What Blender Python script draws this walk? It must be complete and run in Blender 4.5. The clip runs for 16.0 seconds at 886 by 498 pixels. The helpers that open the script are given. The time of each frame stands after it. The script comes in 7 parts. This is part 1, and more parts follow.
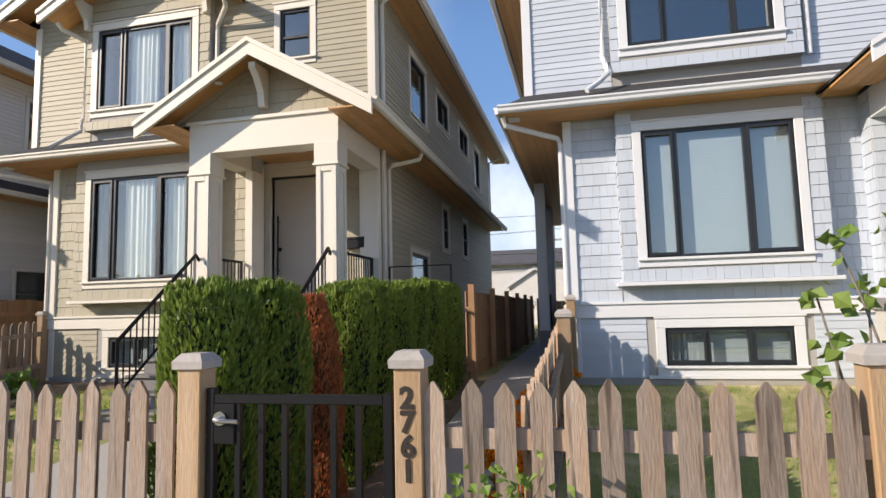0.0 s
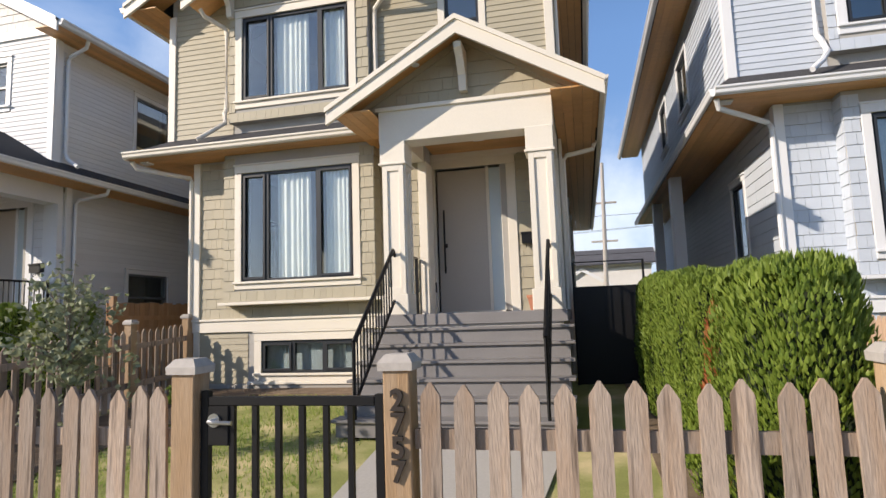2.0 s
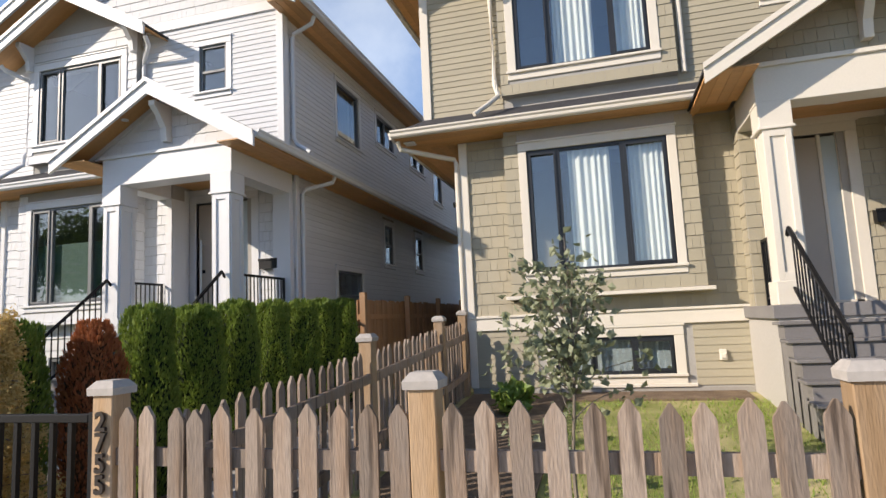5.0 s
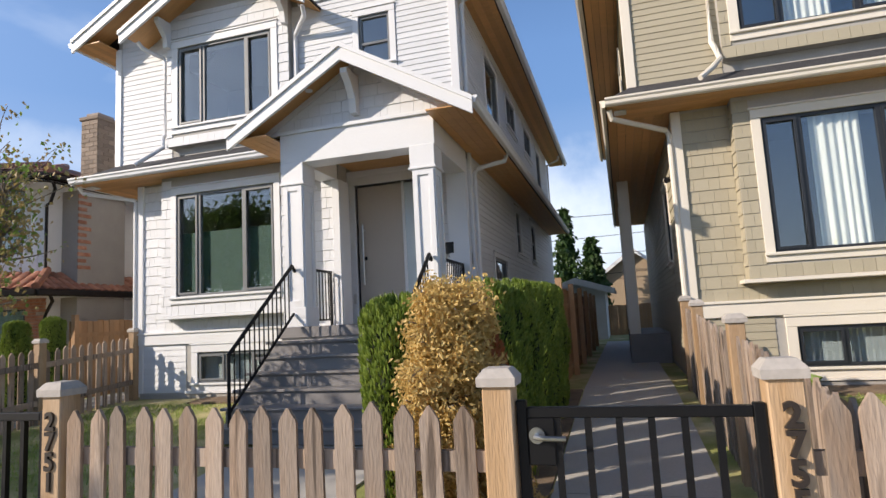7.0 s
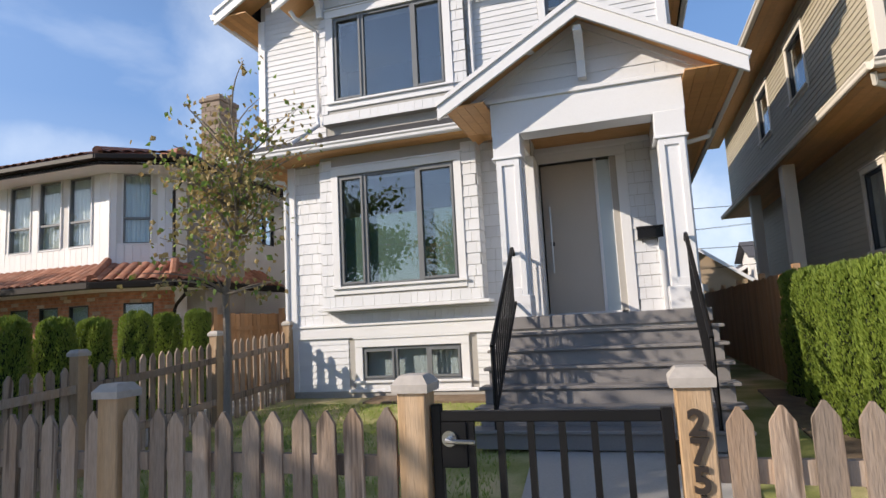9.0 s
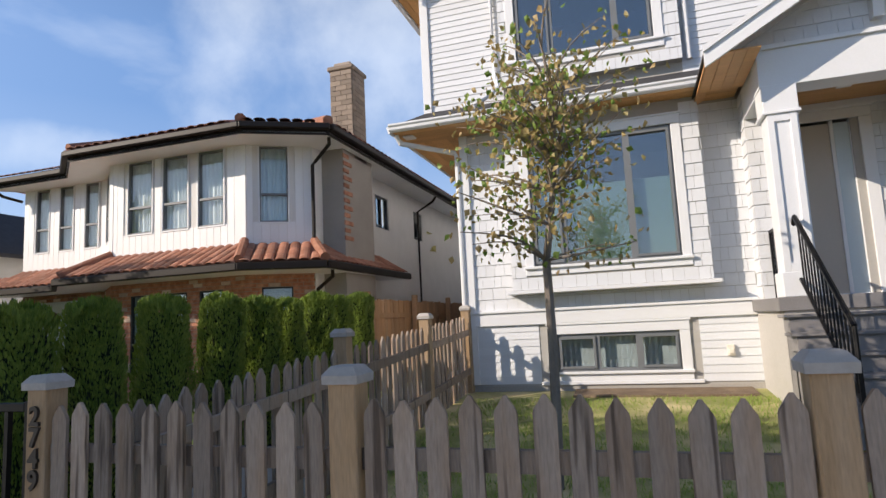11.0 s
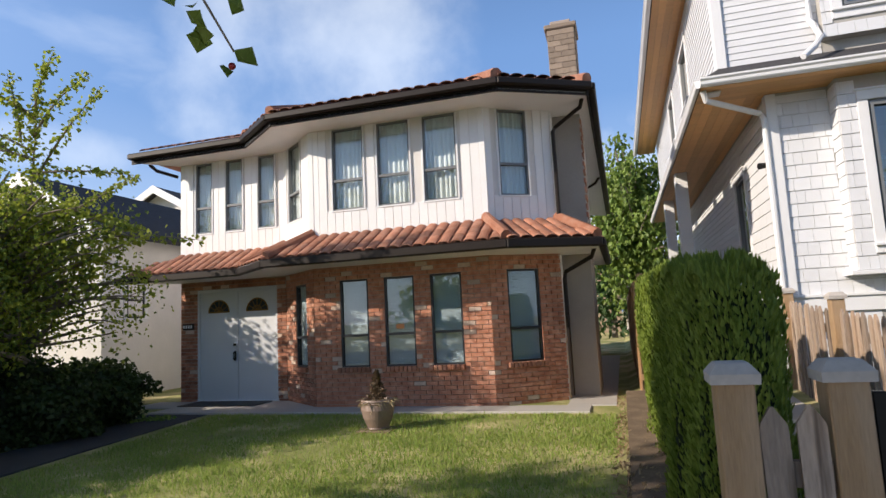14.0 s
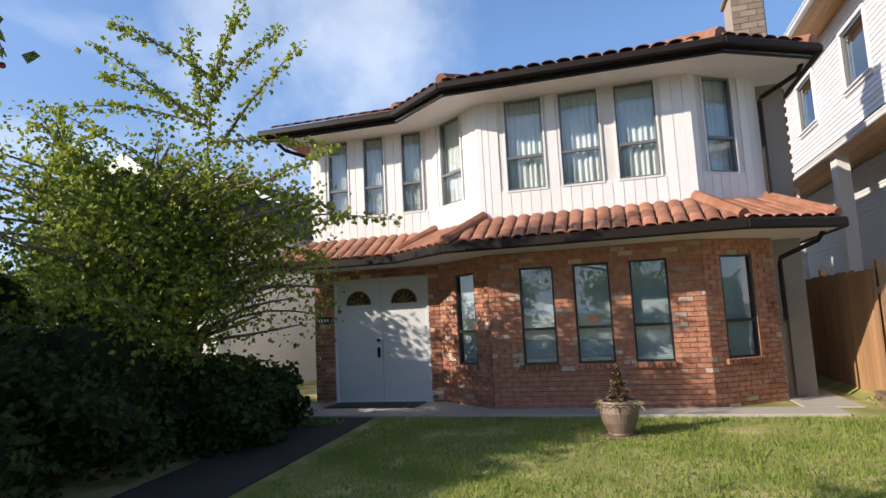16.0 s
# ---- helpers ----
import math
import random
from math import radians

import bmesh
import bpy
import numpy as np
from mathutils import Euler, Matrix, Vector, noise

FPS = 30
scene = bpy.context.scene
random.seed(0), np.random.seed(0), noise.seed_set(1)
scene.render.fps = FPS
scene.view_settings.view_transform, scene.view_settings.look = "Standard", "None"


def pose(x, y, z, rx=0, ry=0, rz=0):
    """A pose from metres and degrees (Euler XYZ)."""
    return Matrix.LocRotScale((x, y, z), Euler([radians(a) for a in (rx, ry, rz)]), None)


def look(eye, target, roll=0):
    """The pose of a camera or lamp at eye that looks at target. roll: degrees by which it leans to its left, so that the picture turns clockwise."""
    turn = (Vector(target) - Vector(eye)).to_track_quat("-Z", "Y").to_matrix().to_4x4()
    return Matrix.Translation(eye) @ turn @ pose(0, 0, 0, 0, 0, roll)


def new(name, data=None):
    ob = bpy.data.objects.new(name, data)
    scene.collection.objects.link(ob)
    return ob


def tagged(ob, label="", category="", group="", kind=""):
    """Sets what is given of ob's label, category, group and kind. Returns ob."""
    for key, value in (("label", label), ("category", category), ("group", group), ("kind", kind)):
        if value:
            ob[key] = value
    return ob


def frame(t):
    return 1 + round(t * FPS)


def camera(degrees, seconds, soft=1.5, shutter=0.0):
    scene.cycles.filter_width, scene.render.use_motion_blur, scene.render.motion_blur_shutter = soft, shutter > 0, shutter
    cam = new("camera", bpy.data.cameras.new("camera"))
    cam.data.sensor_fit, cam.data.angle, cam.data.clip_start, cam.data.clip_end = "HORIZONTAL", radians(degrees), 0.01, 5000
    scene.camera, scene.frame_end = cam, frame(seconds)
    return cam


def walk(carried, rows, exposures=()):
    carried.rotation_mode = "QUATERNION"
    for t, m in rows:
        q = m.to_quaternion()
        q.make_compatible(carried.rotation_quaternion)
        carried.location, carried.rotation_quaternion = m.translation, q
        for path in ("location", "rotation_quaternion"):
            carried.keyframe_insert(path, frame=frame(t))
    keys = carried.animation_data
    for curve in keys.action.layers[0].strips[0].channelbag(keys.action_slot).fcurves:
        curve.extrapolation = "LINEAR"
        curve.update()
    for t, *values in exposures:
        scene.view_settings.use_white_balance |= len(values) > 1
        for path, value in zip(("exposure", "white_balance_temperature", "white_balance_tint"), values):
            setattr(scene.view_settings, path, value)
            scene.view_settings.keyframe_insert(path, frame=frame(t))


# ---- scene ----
cam = camera(73.2, 16.0)
METRES, EYE, TILT, LEAN, TURN = 29.0, 1.65, 0.0, 0.0, 13.1
ROWS = [
    (0.0, 0.0000, 0.0000, 0.0, 0.15, 5.81, 1.46),
    (0.5, -0.0245, 0.0060, -0.0003, 0.06, 6.04, 1.6),
    (1.0, -0.0525, 0.0114, -0.0002, 0.17, 6.17, 1.72),
    (1.5, -0.0787, 0.0175, -0.001, 0.2, 6.3, 1.77),
    (2.0, -0.1058, 0.0228, -0.0007, 0.26, 6.36, 1.96),
    (2.5, -0.1311, 0.0295, -0.0008, 0.39, 6.41, 2.15),
    (3.0, -0.1578, 0.0360, -0.0001, 0.75, 6.46, 2.24),
    (3.5, -0.1843, 0.0426, -0.0006, 1.34, 6.58, 2.4),
    (4.0, -0.2119, 0.0490, -0.0002, 1.83, 6.79, 2.57),
    (4.5, -0.2381, 0.0560, 0.0011, 2.22, 6.82, 2.63),
    (5.0, -0.2650, 0.0625, 0.0009, 2.47, 6.77, 2.7),
    (7.5, -0.3989, 0.0950, 0.0002, 4.05, 6.78, 3.11),
    (8.0, -0.4257, 0.1010, 0.0009, 4.38, 6.88, 3.07),
    (10.5, -0.5638, 0.1403, -0.0021, 4.55, 7.01, 2.96),
    (11.0, -0.5904, 0.1470, -0.0023, 4.8, 6.9, 2.86),
    (11.5, -0.6174, 0.1532, -0.0023, 4.85, 6.85, 2.87),
    (12.0, -0.6446, 0.1578, -0.0023, 4.77, 6.84, 2.75),
    (12.5, -0.6718, 0.1637, -0.002, 4.53, 6.9, 2.8),
    (13.0, -0.6991, 0.1686, -0.002, 4.23, 6.91, 2.77),
    (13.5, -0.7255, 0.1762, -0.0014, 3.83, 6.82, 2.87),
    (14.0, -0.7525, 0.1829, -0.0013, 3.56, 6.76, 2.84),
    (14.5, -0.7791, 0.1918, -0.0009, 3.32, 6.81, 2.94),
    (15.0, -0.8059, 0.1992, -0.0006, 3.15, 6.62, 2.9),
    (15.5, -0.8319, 0.2073, -0.0001, 3.17, 6.66, 2.95),
    (16.0, -0.8580, 0.2133, 0.0, 3.36, 6.67, 2.85),
]
walk(cam, [(t, pose(0, 0, EYE, TILT, LEAN, TURN) @ pose(METRES * x, METRES * y, METRES * z, 90 + pitch, roll, yaw)) for t, x, y, z, yaw, pitch, roll in ROWS],
     ((0.0, 0.20), (11.0, 0.20), (14.0, 0.27), (16.0, 0.32)))

# ---------------------------------------------------------------- light
SUN_TO = Vector((-0.745, -0.51, 0.43)).normalized()      # towards the sun
world = bpy.data.worlds.new("sky")
scene.world = world
world.use_nodes = True
wn, wl = world.node_tree.nodes, world.node_tree.links
wn.clear()
w_out, w_bg, w_sky = wn.new("ShaderNodeOutputWorld"), wn.new("ShaderNodeBackground"), wn.new("ShaderNodeTexSky")
w_sky.sky_type, w_sky.sun_disc = "NISHITA", False
w_sky.sun_elevation = math.asin(SUN_TO.z)
w_sky.sun_rotation = math.atan2(SUN_TO.x, SUN_TO.y)
w_sky.air_density, w_sky.dust_density, w_sky.ozone_density = 1.0, 0.6, 2.0
w_bg.inputs["Strength"].default_value = 0.143
# thin clouds: a soft noise veil over the sky, thick near the horizon
w_co, w_map = wn.new("ShaderNodeTexCoord"), wn.new("ShaderNodeMapping")
w_map.inputs["Scale"].default_value = (1.0, 1.0, 2.6)
w_map.inputs["Location"].default_value = (0.35, 0.0, 0.2)
w_noise, w_ramp = wn.new("ShaderNodeTexNoise"), wn.new("ShaderNodeValToRGB")
w_noise.inputs["Scale"].default_value, w_noise.inputs["Detail"].default_value, w_noise.inputs["Distortion"].default_value = 1.6, 8.0, 0.35
w_noise.inputs["Roughness"].default_value = 0.52
w_ramp.color_ramp.elements[0].position, w_ramp.color_ramp.elements[0].color = 0.60, (0, 0, 0, 1)
w_ramp.color_ramp.elements[1].position, w_ramp.color_ramp.elements[1].color = 0.95, (1, 1, 1, 1)
w_sep, w_low, w_max = wn.new("ShaderNodeSeparateXYZ"), wn.new("ShaderNodeMapRange"), wn.new("ShaderNodeMath")
w_low.inputs["From Min"].default_value, w_low.inputs["From Max"].default_value = 0.34, 0.05
w_low.inputs["To Min"].default_value, w_low.inputs["To Max"].default_value = 0.0, 0.75
w_sum = wn.new("ShaderNodeMath")
w_sum.operation, w_max.operation, w_max.use_clamp = "MULTIPLY", "ADD", True
w_mix = wn.new("ShaderNodeMix")
w_mix.data_type = "RGBA"
w_mix.inputs["B"].default_value = (6.6, 7.0, 7.6, 1)
w_band = wn.new("ShaderNodeMath")
w_band.operation, w_band.inputs[1].default_value = "MULTIPLY_ADD", 0.55
wl.new(w_co.outputs["Generated"], w_map.inputs["Vector"])
wl.new(w_map.outputs["Vector"], w_noise.inputs["Vector"])
wl.new(w_noise.outputs["Fac"], w_ramp.inputs["Fac"])
wl.new(w_co.outputs["Generated"], w_sep.inputs["Vector"])
wl.new(w_sep.outputs["Z"], w_low.inputs["Value"])
wl.new(w_noise.outputs["Fac"], w_sum.inputs[0])
wl.new(w_low.outputs["Result"], w_sum.inputs[1])
wl.new(w_ramp.outputs["Color"], w_max.inputs[0])
wl.new(w_sum.outputs["Value"], w_max.inputs[1])
w_fac = wn.new("ShaderNodeMath")
w_fac.operation, w_fac.inputs[1].default_value = "MULTIPLY", 0.8
wl.new(w_max.outputs["Value"], w_fac.inputs[0])
w_az, w_el = wn.new("ShaderNodeMath"), wn.new("ShaderNodeMath")
w_az.operation, w_el.operation = "ARCTAN2", "ARCSINE"
w_east = wn.new("ShaderNodeMath")
w_east.operation, w_east.inputs[1].default_value = "MULTIPLY", -1.0
wl.new(w_sep.outputs["X"], w_east.inputs[0])
wl.new(w_east.outputs[0], w_az.inputs[0])
wl.new(w_sep.outputs["Y"], w_az.inputs[1])
wl.new(w_sep.outputs["Z"], w_el.inputs[0])
w_puff = wn.new("ShaderNodeTexNoise")
w_puff.inputs["Scale"].default_value, w_puff.inputs["Detail"].default_value, w_puff.inputs["Roughness"].default_value = 4.5, 9.0, 0.58
wl.new(w_co.outputs["Generated"], w_puff.inputs["Vector"])
w_last = w_fac.outputs["Value"]
# cloud banks: bearing west of the street's normal, height, half-width and half-height in degrees, and thickness
for bearing, height, wide, tall, thick in ((28, 25, 15, 14, 0.52), (3, 6, 18, 10, 0.85), (51, 15, 10, 2.5, 0.4), (75, 10, 25, 8, 0.45), (-40, 12, 25, 10, 0.7)):
    sums = []
    for source, mid, half in ((w_az, bearing, wide), (w_el, height, tall)):
        off, sq = wn.new("ShaderNodeMath"), wn.new("ShaderNodeMath")
        off.operation, off.inputs[1].default_value, off.inputs[2].default_value = "MULTIPLY_ADD", 1 / radians(half), -mid / half
        sq.operation, sq.inputs[1].default_value = "POWER", 2.0
        wl.new(source.outputs[0], off.inputs[0])
        wl.new(off.outputs[0], sq.inputs[0])
        sums.append(sq)
    far, puff, edge, top = (wn.new("ShaderNodeMath") for _ in range(4))
    far.operation, top.operation = "ADD", "MAXIMUM"
    puff.operation, puff.inputs[1].default_value = "MULTIPLY_ADD", 3.4
    edge.operation = "SUBTRACT"
    wl.new(sums[0].outputs[0], far.inputs[0])
    wl.new(sums[1].outputs[0], far.inputs[1])
    puff.inputs[2].default_value = -1.0
    wl.new(w_puff.outputs["Fac"], puff.inputs[0])
    wl.new(puff.outputs[0], edge.inputs[0])
    wl.new(far.outputs[0], edge.inputs[1])
    soft_edge = wn.new("ShaderNodeMapRange")
    soft_edge.interpolation_type = "SMOOTHSTEP"
    soft_edge.inputs["From Min"].default_value, soft_edge.inputs["From Max"].default_value = -0.7, 1.15
    soft_edge.inputs["To Max"].default_value = thick
    wl.new(edge.outputs[0], soft_edge.inputs["Value"])
    wl.new(soft_edge.outputs["Result"], top.inputs[0])
    wl.new(w_last, top.inputs[1])
    w_last = top.outputs[0]
wl.new(w_last, w_mix.inputs["Factor"])
w_haze = wn.new("ShaderNodeMix")
w_haze.data_type = "RGBA"
w_haze.inputs["Factor"].default_value = 0.62
w_haze.inputs["B"].default_value = (1.15, 2.3, 4.9, 1)
wl.new(w_sky.outputs["Color"], w_haze.inputs["A"])
# the sky brightens smoothly towards the sun
w_dot, w_pow, w_glow = wn.new("ShaderNodeVectorMath"), wn.new("ShaderNodeMath"), wn.new("ShaderNodeMix")
w_dot.operation, w_pow.operation = "DOT_PRODUCT", "POWER"
w_dot.inputs[1].default_value = SUN_TO
w_pow.inputs[1].default_value, w_pow.use_clamp = 2.2, True
w_clamp = wn.new("ShaderNodeMath")
w_clamp.operation, w_clamp.inputs[1].default_value = "MAXIMUM", 0.0
w_glow.data_type, w_glow.blend_type = "RGBA", "ADD"
w_glow.inputs["B"].default_value = (1.7, 1.75, 1.95, 1)
wl.new(w_co.outputs["Generated"], w_dot.inputs[0])
wl.new(w_dot.outputs["Value"], w_clamp.inputs[0])
wl.new(w_clamp.outputs["Value"], w_pow.inputs[0])
wl.new(w_pow.outputs["Value"], w_glow.inputs["Factor"])
wl.new(w_haze.outputs["Result"], w_glow.inputs["A"])
wl.new(w_glow.outputs["Result"], w_mix.inputs["A"])
# the sky deepens towards the zenith
w_zen, w_deep = wn.new("ShaderNodeMapRange"), wn.new("ShaderNodeVectorMath")
w_zen.inputs["From Min"].default_value, w_zen.inputs["From Max"].default_value = 0.42, 0.95
w_zen.inputs["To Min"].default_value, w_zen.inputs["To Max"].default_value = 1.0, 0.22
w_deep.operation = "SCALE"
wl.new(w_sep.outputs["Z"], w_zen.inputs["Value"])
wl.new(w_mix.outputs["Result"], w_deep.inputs[0])
wl.new(w_zen.outputs["Result"], w_deep.inputs["Scale"])
wl.new(w_deep.outputs["Vector"], w_bg.inputs["Color"])
wl.new(w_bg.outputs["Background"], w_out.inputs["Surface"])
sun = new("sun", bpy.data.lights.new("sun", "SUN"))
sun.data.energy, sun.data.angle, sun.data.color = 5.0, radians(0.6), (1.0, 0.86, 0.715)
sun.matrix_world = look(SUN_TO * 60, (0, 0, 0))


# ---------------------------------------------------------------- materials
def material(name, colour, rough=0.6, vary=0.12, scale=3.0, fine=40.0, bump=0.15, per_piece=0.0, metal=0.0,
             stretch=(1, 1, 1), second=None, second_amount=0.35, spec=0.5, streak=None):
    """A surface with variation at two scales, fine relief and a shade of its own for each piece."""
    m = bpy.data.materials.new(name)
    m.use_nodes = True
    n, k = m.node_tree.nodes, m.node_tree.links
    b = n["Principled BSDF"]
    b.inputs["Roughness"].default_value, b.inputs["Metallic"].default_value = rough, metal
    b.inputs["Specular IOR Level"].default_value = spec
    geo, mp = n.new("ShaderNodeNewGeometry"), n.new("ShaderNodeMapping")
    mp.inputs["Scale"].default_value = stretch
    k.new(geo.outputs["Position"], mp.inputs["Vector"])
    big, small = n.new("ShaderNodeTexNoise"), n.new("ShaderNodeTexNoise")
    big.inputs["Scale"].default_value, big.inputs["Detail"].default_value = scale, 5
    small.inputs["Scale"].default_value, small.inputs["Detail"].default_value = fine, 4
    k.new(mp.outputs["Vector"], big.inputs["Vector"])
    k.new(mp.outputs["Vector"], small.inputs["Vector"])
    if per_piece:
        info, shift = n.new("ShaderNodeObjectInfo"), n.new("ShaderNodeVectorMath")
        shift.operation = "MULTIPLY_ADD"
        shift.inputs[1].default_value = (9, 7, 5)
        k.new(info.outputs["Random"], shift.inputs[0])
        k.new(mp.outputs["Vector"], shift.inputs[2])
        k.new(shift.outputs["Vector"], big.inputs["Vector"])
    base = n.new("ShaderNodeRGB")
    base.outputs[0].default_value = (*colour, 1)
    out = base.outputs[0]
    if second:
        ramp, mix = n.new("ShaderNodeMapRange"), n.new("ShaderNodeMix")
        mix.data_type = "RGBA"
        ramp.inputs["From Min"].default_value, ramp.inputs["From Max"].default_value = 0.42, 0.68
        ramp.inputs["To Max"].default_value = second_amount
        k.new(big.outputs["Fac"], ramp.inputs["Value"])
        k.new(ramp.outputs["Result"], mix.inputs["Factor"])
        k.new(out, mix.inputs["A"])
        mix.inputs["B"].default_value = (*second, 1)
        out = mix.outputs["Result"]
    if streak:
        smap, sn, sr, sm = n.new("ShaderNodeMapping"), n.new("ShaderNodeTexNoise"), n.new("ShaderNodeMapRange"), n.new("ShaderNodeMix")
        smap.inputs["Scale"].default_value = (24, 24, 1.3)
        sn.inputs["Scale"].default_value, sn.inputs["Detail"].default_value = 1.0, 2
        sr.inputs["From Min"].default_value, sr.inputs["From Max"].default_value = 0.57, 0.68
        sr.inputs["To Max"].default_value = 0.75
        sm.data_type = "RGBA"
        sm.inputs["B"].default_value = (*streak, 1)
        k.new(geo.outputs["Position"], smap.inputs["Vector"])
        k.new(smap.outputs["Vector"], sn.inputs["Vector"])
        k.new(sn.outputs["Fac"], sr.inputs["Value"])
        k.new(sr.outputs["Result"], sm.inputs["Factor"])
        k.new(out, sm.inputs["A"])
        out = sm.outputs["Result"]
    add = n.new("ShaderNodeMath")
    add.operation = "ADD"
    k.new(big.outputs["Fac"], add.inputs[0])
    k.new(small.outputs["Fac"], add.inputs[1])
    rng = n.new("ShaderNodeMapRange")
    rng.inputs["From Min"].default_value, rng.inputs["From Max"].default_value = 0.6, 1.4
    rng.inputs["To Min"].default_value, rng.inputs["To Max"].default_value = 1 - vary, 1 + vary
    k.new(add.outputs[0], rng.inputs["Value"])
    value = rng.outputs["Result"]
    if per_piece:
        pr, mul = n.new("ShaderNodeMapRange"), n.new("ShaderNodeMath")
        pr.inputs["To Min"].default_value, pr.inputs["To Max"].default_value = 1 - per_piece, 1 + per_piece
        mul.operation = "MULTIPLY"
        k.new(info.outputs["Random"], pr.inputs["Value"])
        k.new(pr.outputs["Result"], mul.inputs[0])
        k.new(value, mul.inputs[1])
        value = mul.outputs[0]
    hsv = n.new("ShaderNodeHueSaturation")
    k.new(out, hsv.inputs["Color"])
    k.new(value, hsv.inputs["Value"])
    k.new(hsv.outputs["Color"], b.inputs["Base Color"])
    if bump:
        bp = n.new("ShaderNodeBump")
        bp.inputs["Strength"].default_value, bp.inputs["Distance"].default_value = bump, 0.01
        k.new(small.outputs["Fac"], bp.inputs["Height"])
        k.new(bp.outputs["Normal"], b.inputs["Normal"])
    return m


def leaf_material(name, colour, second, rough=0.55, passing=0.35):
    """Foliage: each leaf its own shade, with some light let through."""
    m = bpy.data.materials.new(name)
    m.use_nodes = True
    n, k = m.node_tree.nodes, m.node_tree.links
    b, out = n["Principled BSDF"], n["Material Output"]
    b.inputs["Roughness"].default_value = rough
    geo, info, mix = n.new("ShaderNodeNewGeometry"), n.new("ShaderNodeTexNoise"), n.new("ShaderNodeMix")
    info.inputs["Scale"].default_value = 1.7
    k.new(geo.outputs["Position"], info.inputs["Vector"])
    avg = n.new("ShaderNodeMath")
    avg.operation = "MULTIPLY_ADD"
    avg.inputs[1].default_value = 0.55
    k.new(geo.outputs["Random Per Island"], avg.inputs[0])
    half = n.new("ShaderNodeMath")
    half.operation, half.inputs[1].default_value = "MULTIPLY", 0.5
    k.new(info.outputs["Fac"], half.inputs[0])
    k.new(half.outputs[0], avg.inputs[2])
    mix.data_type = "RGBA"
    mix.inputs["A"].default_value, mix.inputs["B"].default_value = (*colour, 1), (*second, 1)
    k.new(avg.outputs[0], mix.inputs["Factor"])
    k.new(mix.outputs["Result"], b.inputs["Base Color"])
    tr, ms = n.new("ShaderNodeBsdfTranslucent"), n.new("ShaderNodeMixShader")
    k.new(mix.outputs["Result"], tr.inputs["Color"])
    ms.inputs["Fac"].default_value = passing
    k.new(b.outputs["BSDF"], ms.inputs[1])
    k.new(tr.outputs["BSDF"], ms.inputs[2])
    k.new(ms.outputs["Shader"], out.inputs["Surface"])
    return m


def glass_material(name, tint=(0.90, 0.95, 0.95), ior=2.8):
    m = bpy.data.materials.new(name)
    m.use_nodes = True
    n, k = m.node_tree.nodes, m.node_tree.links
    n.remove(n["Principled BSDF"])
    tr, gl, fr, ms = n.new("ShaderNodeBsdfTransparent"), n.new("ShaderNodeBsdfGlossy"), n.new("ShaderNodeLayerWeight"), n.new("ShaderNodeMixShader")
    tr.inputs["Color"].default_value = (*tint, 1)
    gl.inputs["Roughness"].default_value = 0.0
    fr.inputs["Blend"].default_value = 0.5
    face = ((ior - 1) / (ior + 1)) ** 2 * 0.5
    rise, mad = n.new("ShaderNodeMath"), n.new("ShaderNodeMath")
    rise.operation, rise.inputs[1].default_value = "POWER", 5.0
    mad.operation, mad.inputs[1].default_value, mad.inputs[2].default_value = "MULTIPLY_ADD", 1.0 - face, face
    k.new(fr.outputs["Facing"], rise.inputs[0])
    k.new(rise.outputs[0], mad.inputs[0])
    k.new(mad.outputs[0], ms.inputs["Fac"])
    k.new(tr.outputs["BSDF"], ms.inputs[1])
    k.new(gl.outputs["BSDF"], ms.inputs[2])
    k.new(ms.outputs["Shader"], n["Material Output"].inputs["Surface"])
    return m


M_BEIGE = material("beige_siding", (0.40, 0.36, 0.265), 0.6, 0.06, 1.2, 60, 0.12, 0.05)
M_BEIGE_TRIM = material("cream_trim", (0.74, 0.69, 0.60), 0.5, 0.04, 1.5, 50, 0.06)
M_WHITE_SIDING = material("white_siding", (0.655, 0.672, 0.70), 0.6, 0.05, 1.2, 60, 0.12, 0.04)
M_BLUE_SIDING = material("pale_blue_siding", (0.52, 0.57, 0.64), 0.6, 0.05, 1.2, 60, 0.12, 0.04)
M_WHITE_TRIM = material("white_trim", (0.72, 0.73, 0.75), 0.45, 0.03, 1.5, 50, 0.06)
M_SOFFIT = material("cedar_soffit", (0.60, 0.33, 0.13), 0.5, 0.16, 2.0, 30, 0.15, 0.15, stretch=(1, 6, 1))
M_ROOF = material("asphalt_shingle", (0.045, 0.045, 0.05), 0.9, 0.3, 6, 120, 0.5)
M_BLACK = material("black_metal", (0.006, 0.006, 0.007), 0.45, 0.2, 5, 60, 0.05, spec=0.3)
M_FRAME = material("dark_window_frame", (0.022, 0.025, 0.03), 0.4, 0.15, 5, 60, 0.04)
M_FRAME_GREY = material("grey_window_frame", (0.16, 0.17, 0.18), 0.4, 0.1, 5, 60, 0.04)
M_DOOR = material("taupe_door", (0.46, 0.41, 0.35), 0.45, 0.04, 2, 60, 0.04)
M_STEEL = material("satin_steel", (0.55, 0.55, 0.55), 0.28, 0.08, 8, 80, 0.03, metal=1.0)
M_STEP = material("grey_painted_steps", (0.20, 0.19, 0.188), 0.6, 0.1, 1.5, 50, 0.1, 0.06, second=(0.25, 0.24, 0.23))
M_CONCRETE = material("concrete", (0.46, 0.44, 0.41), 0.85, 0.12, 1.1, 45, 0.25, second=(0.36, 0.34, 0.32))
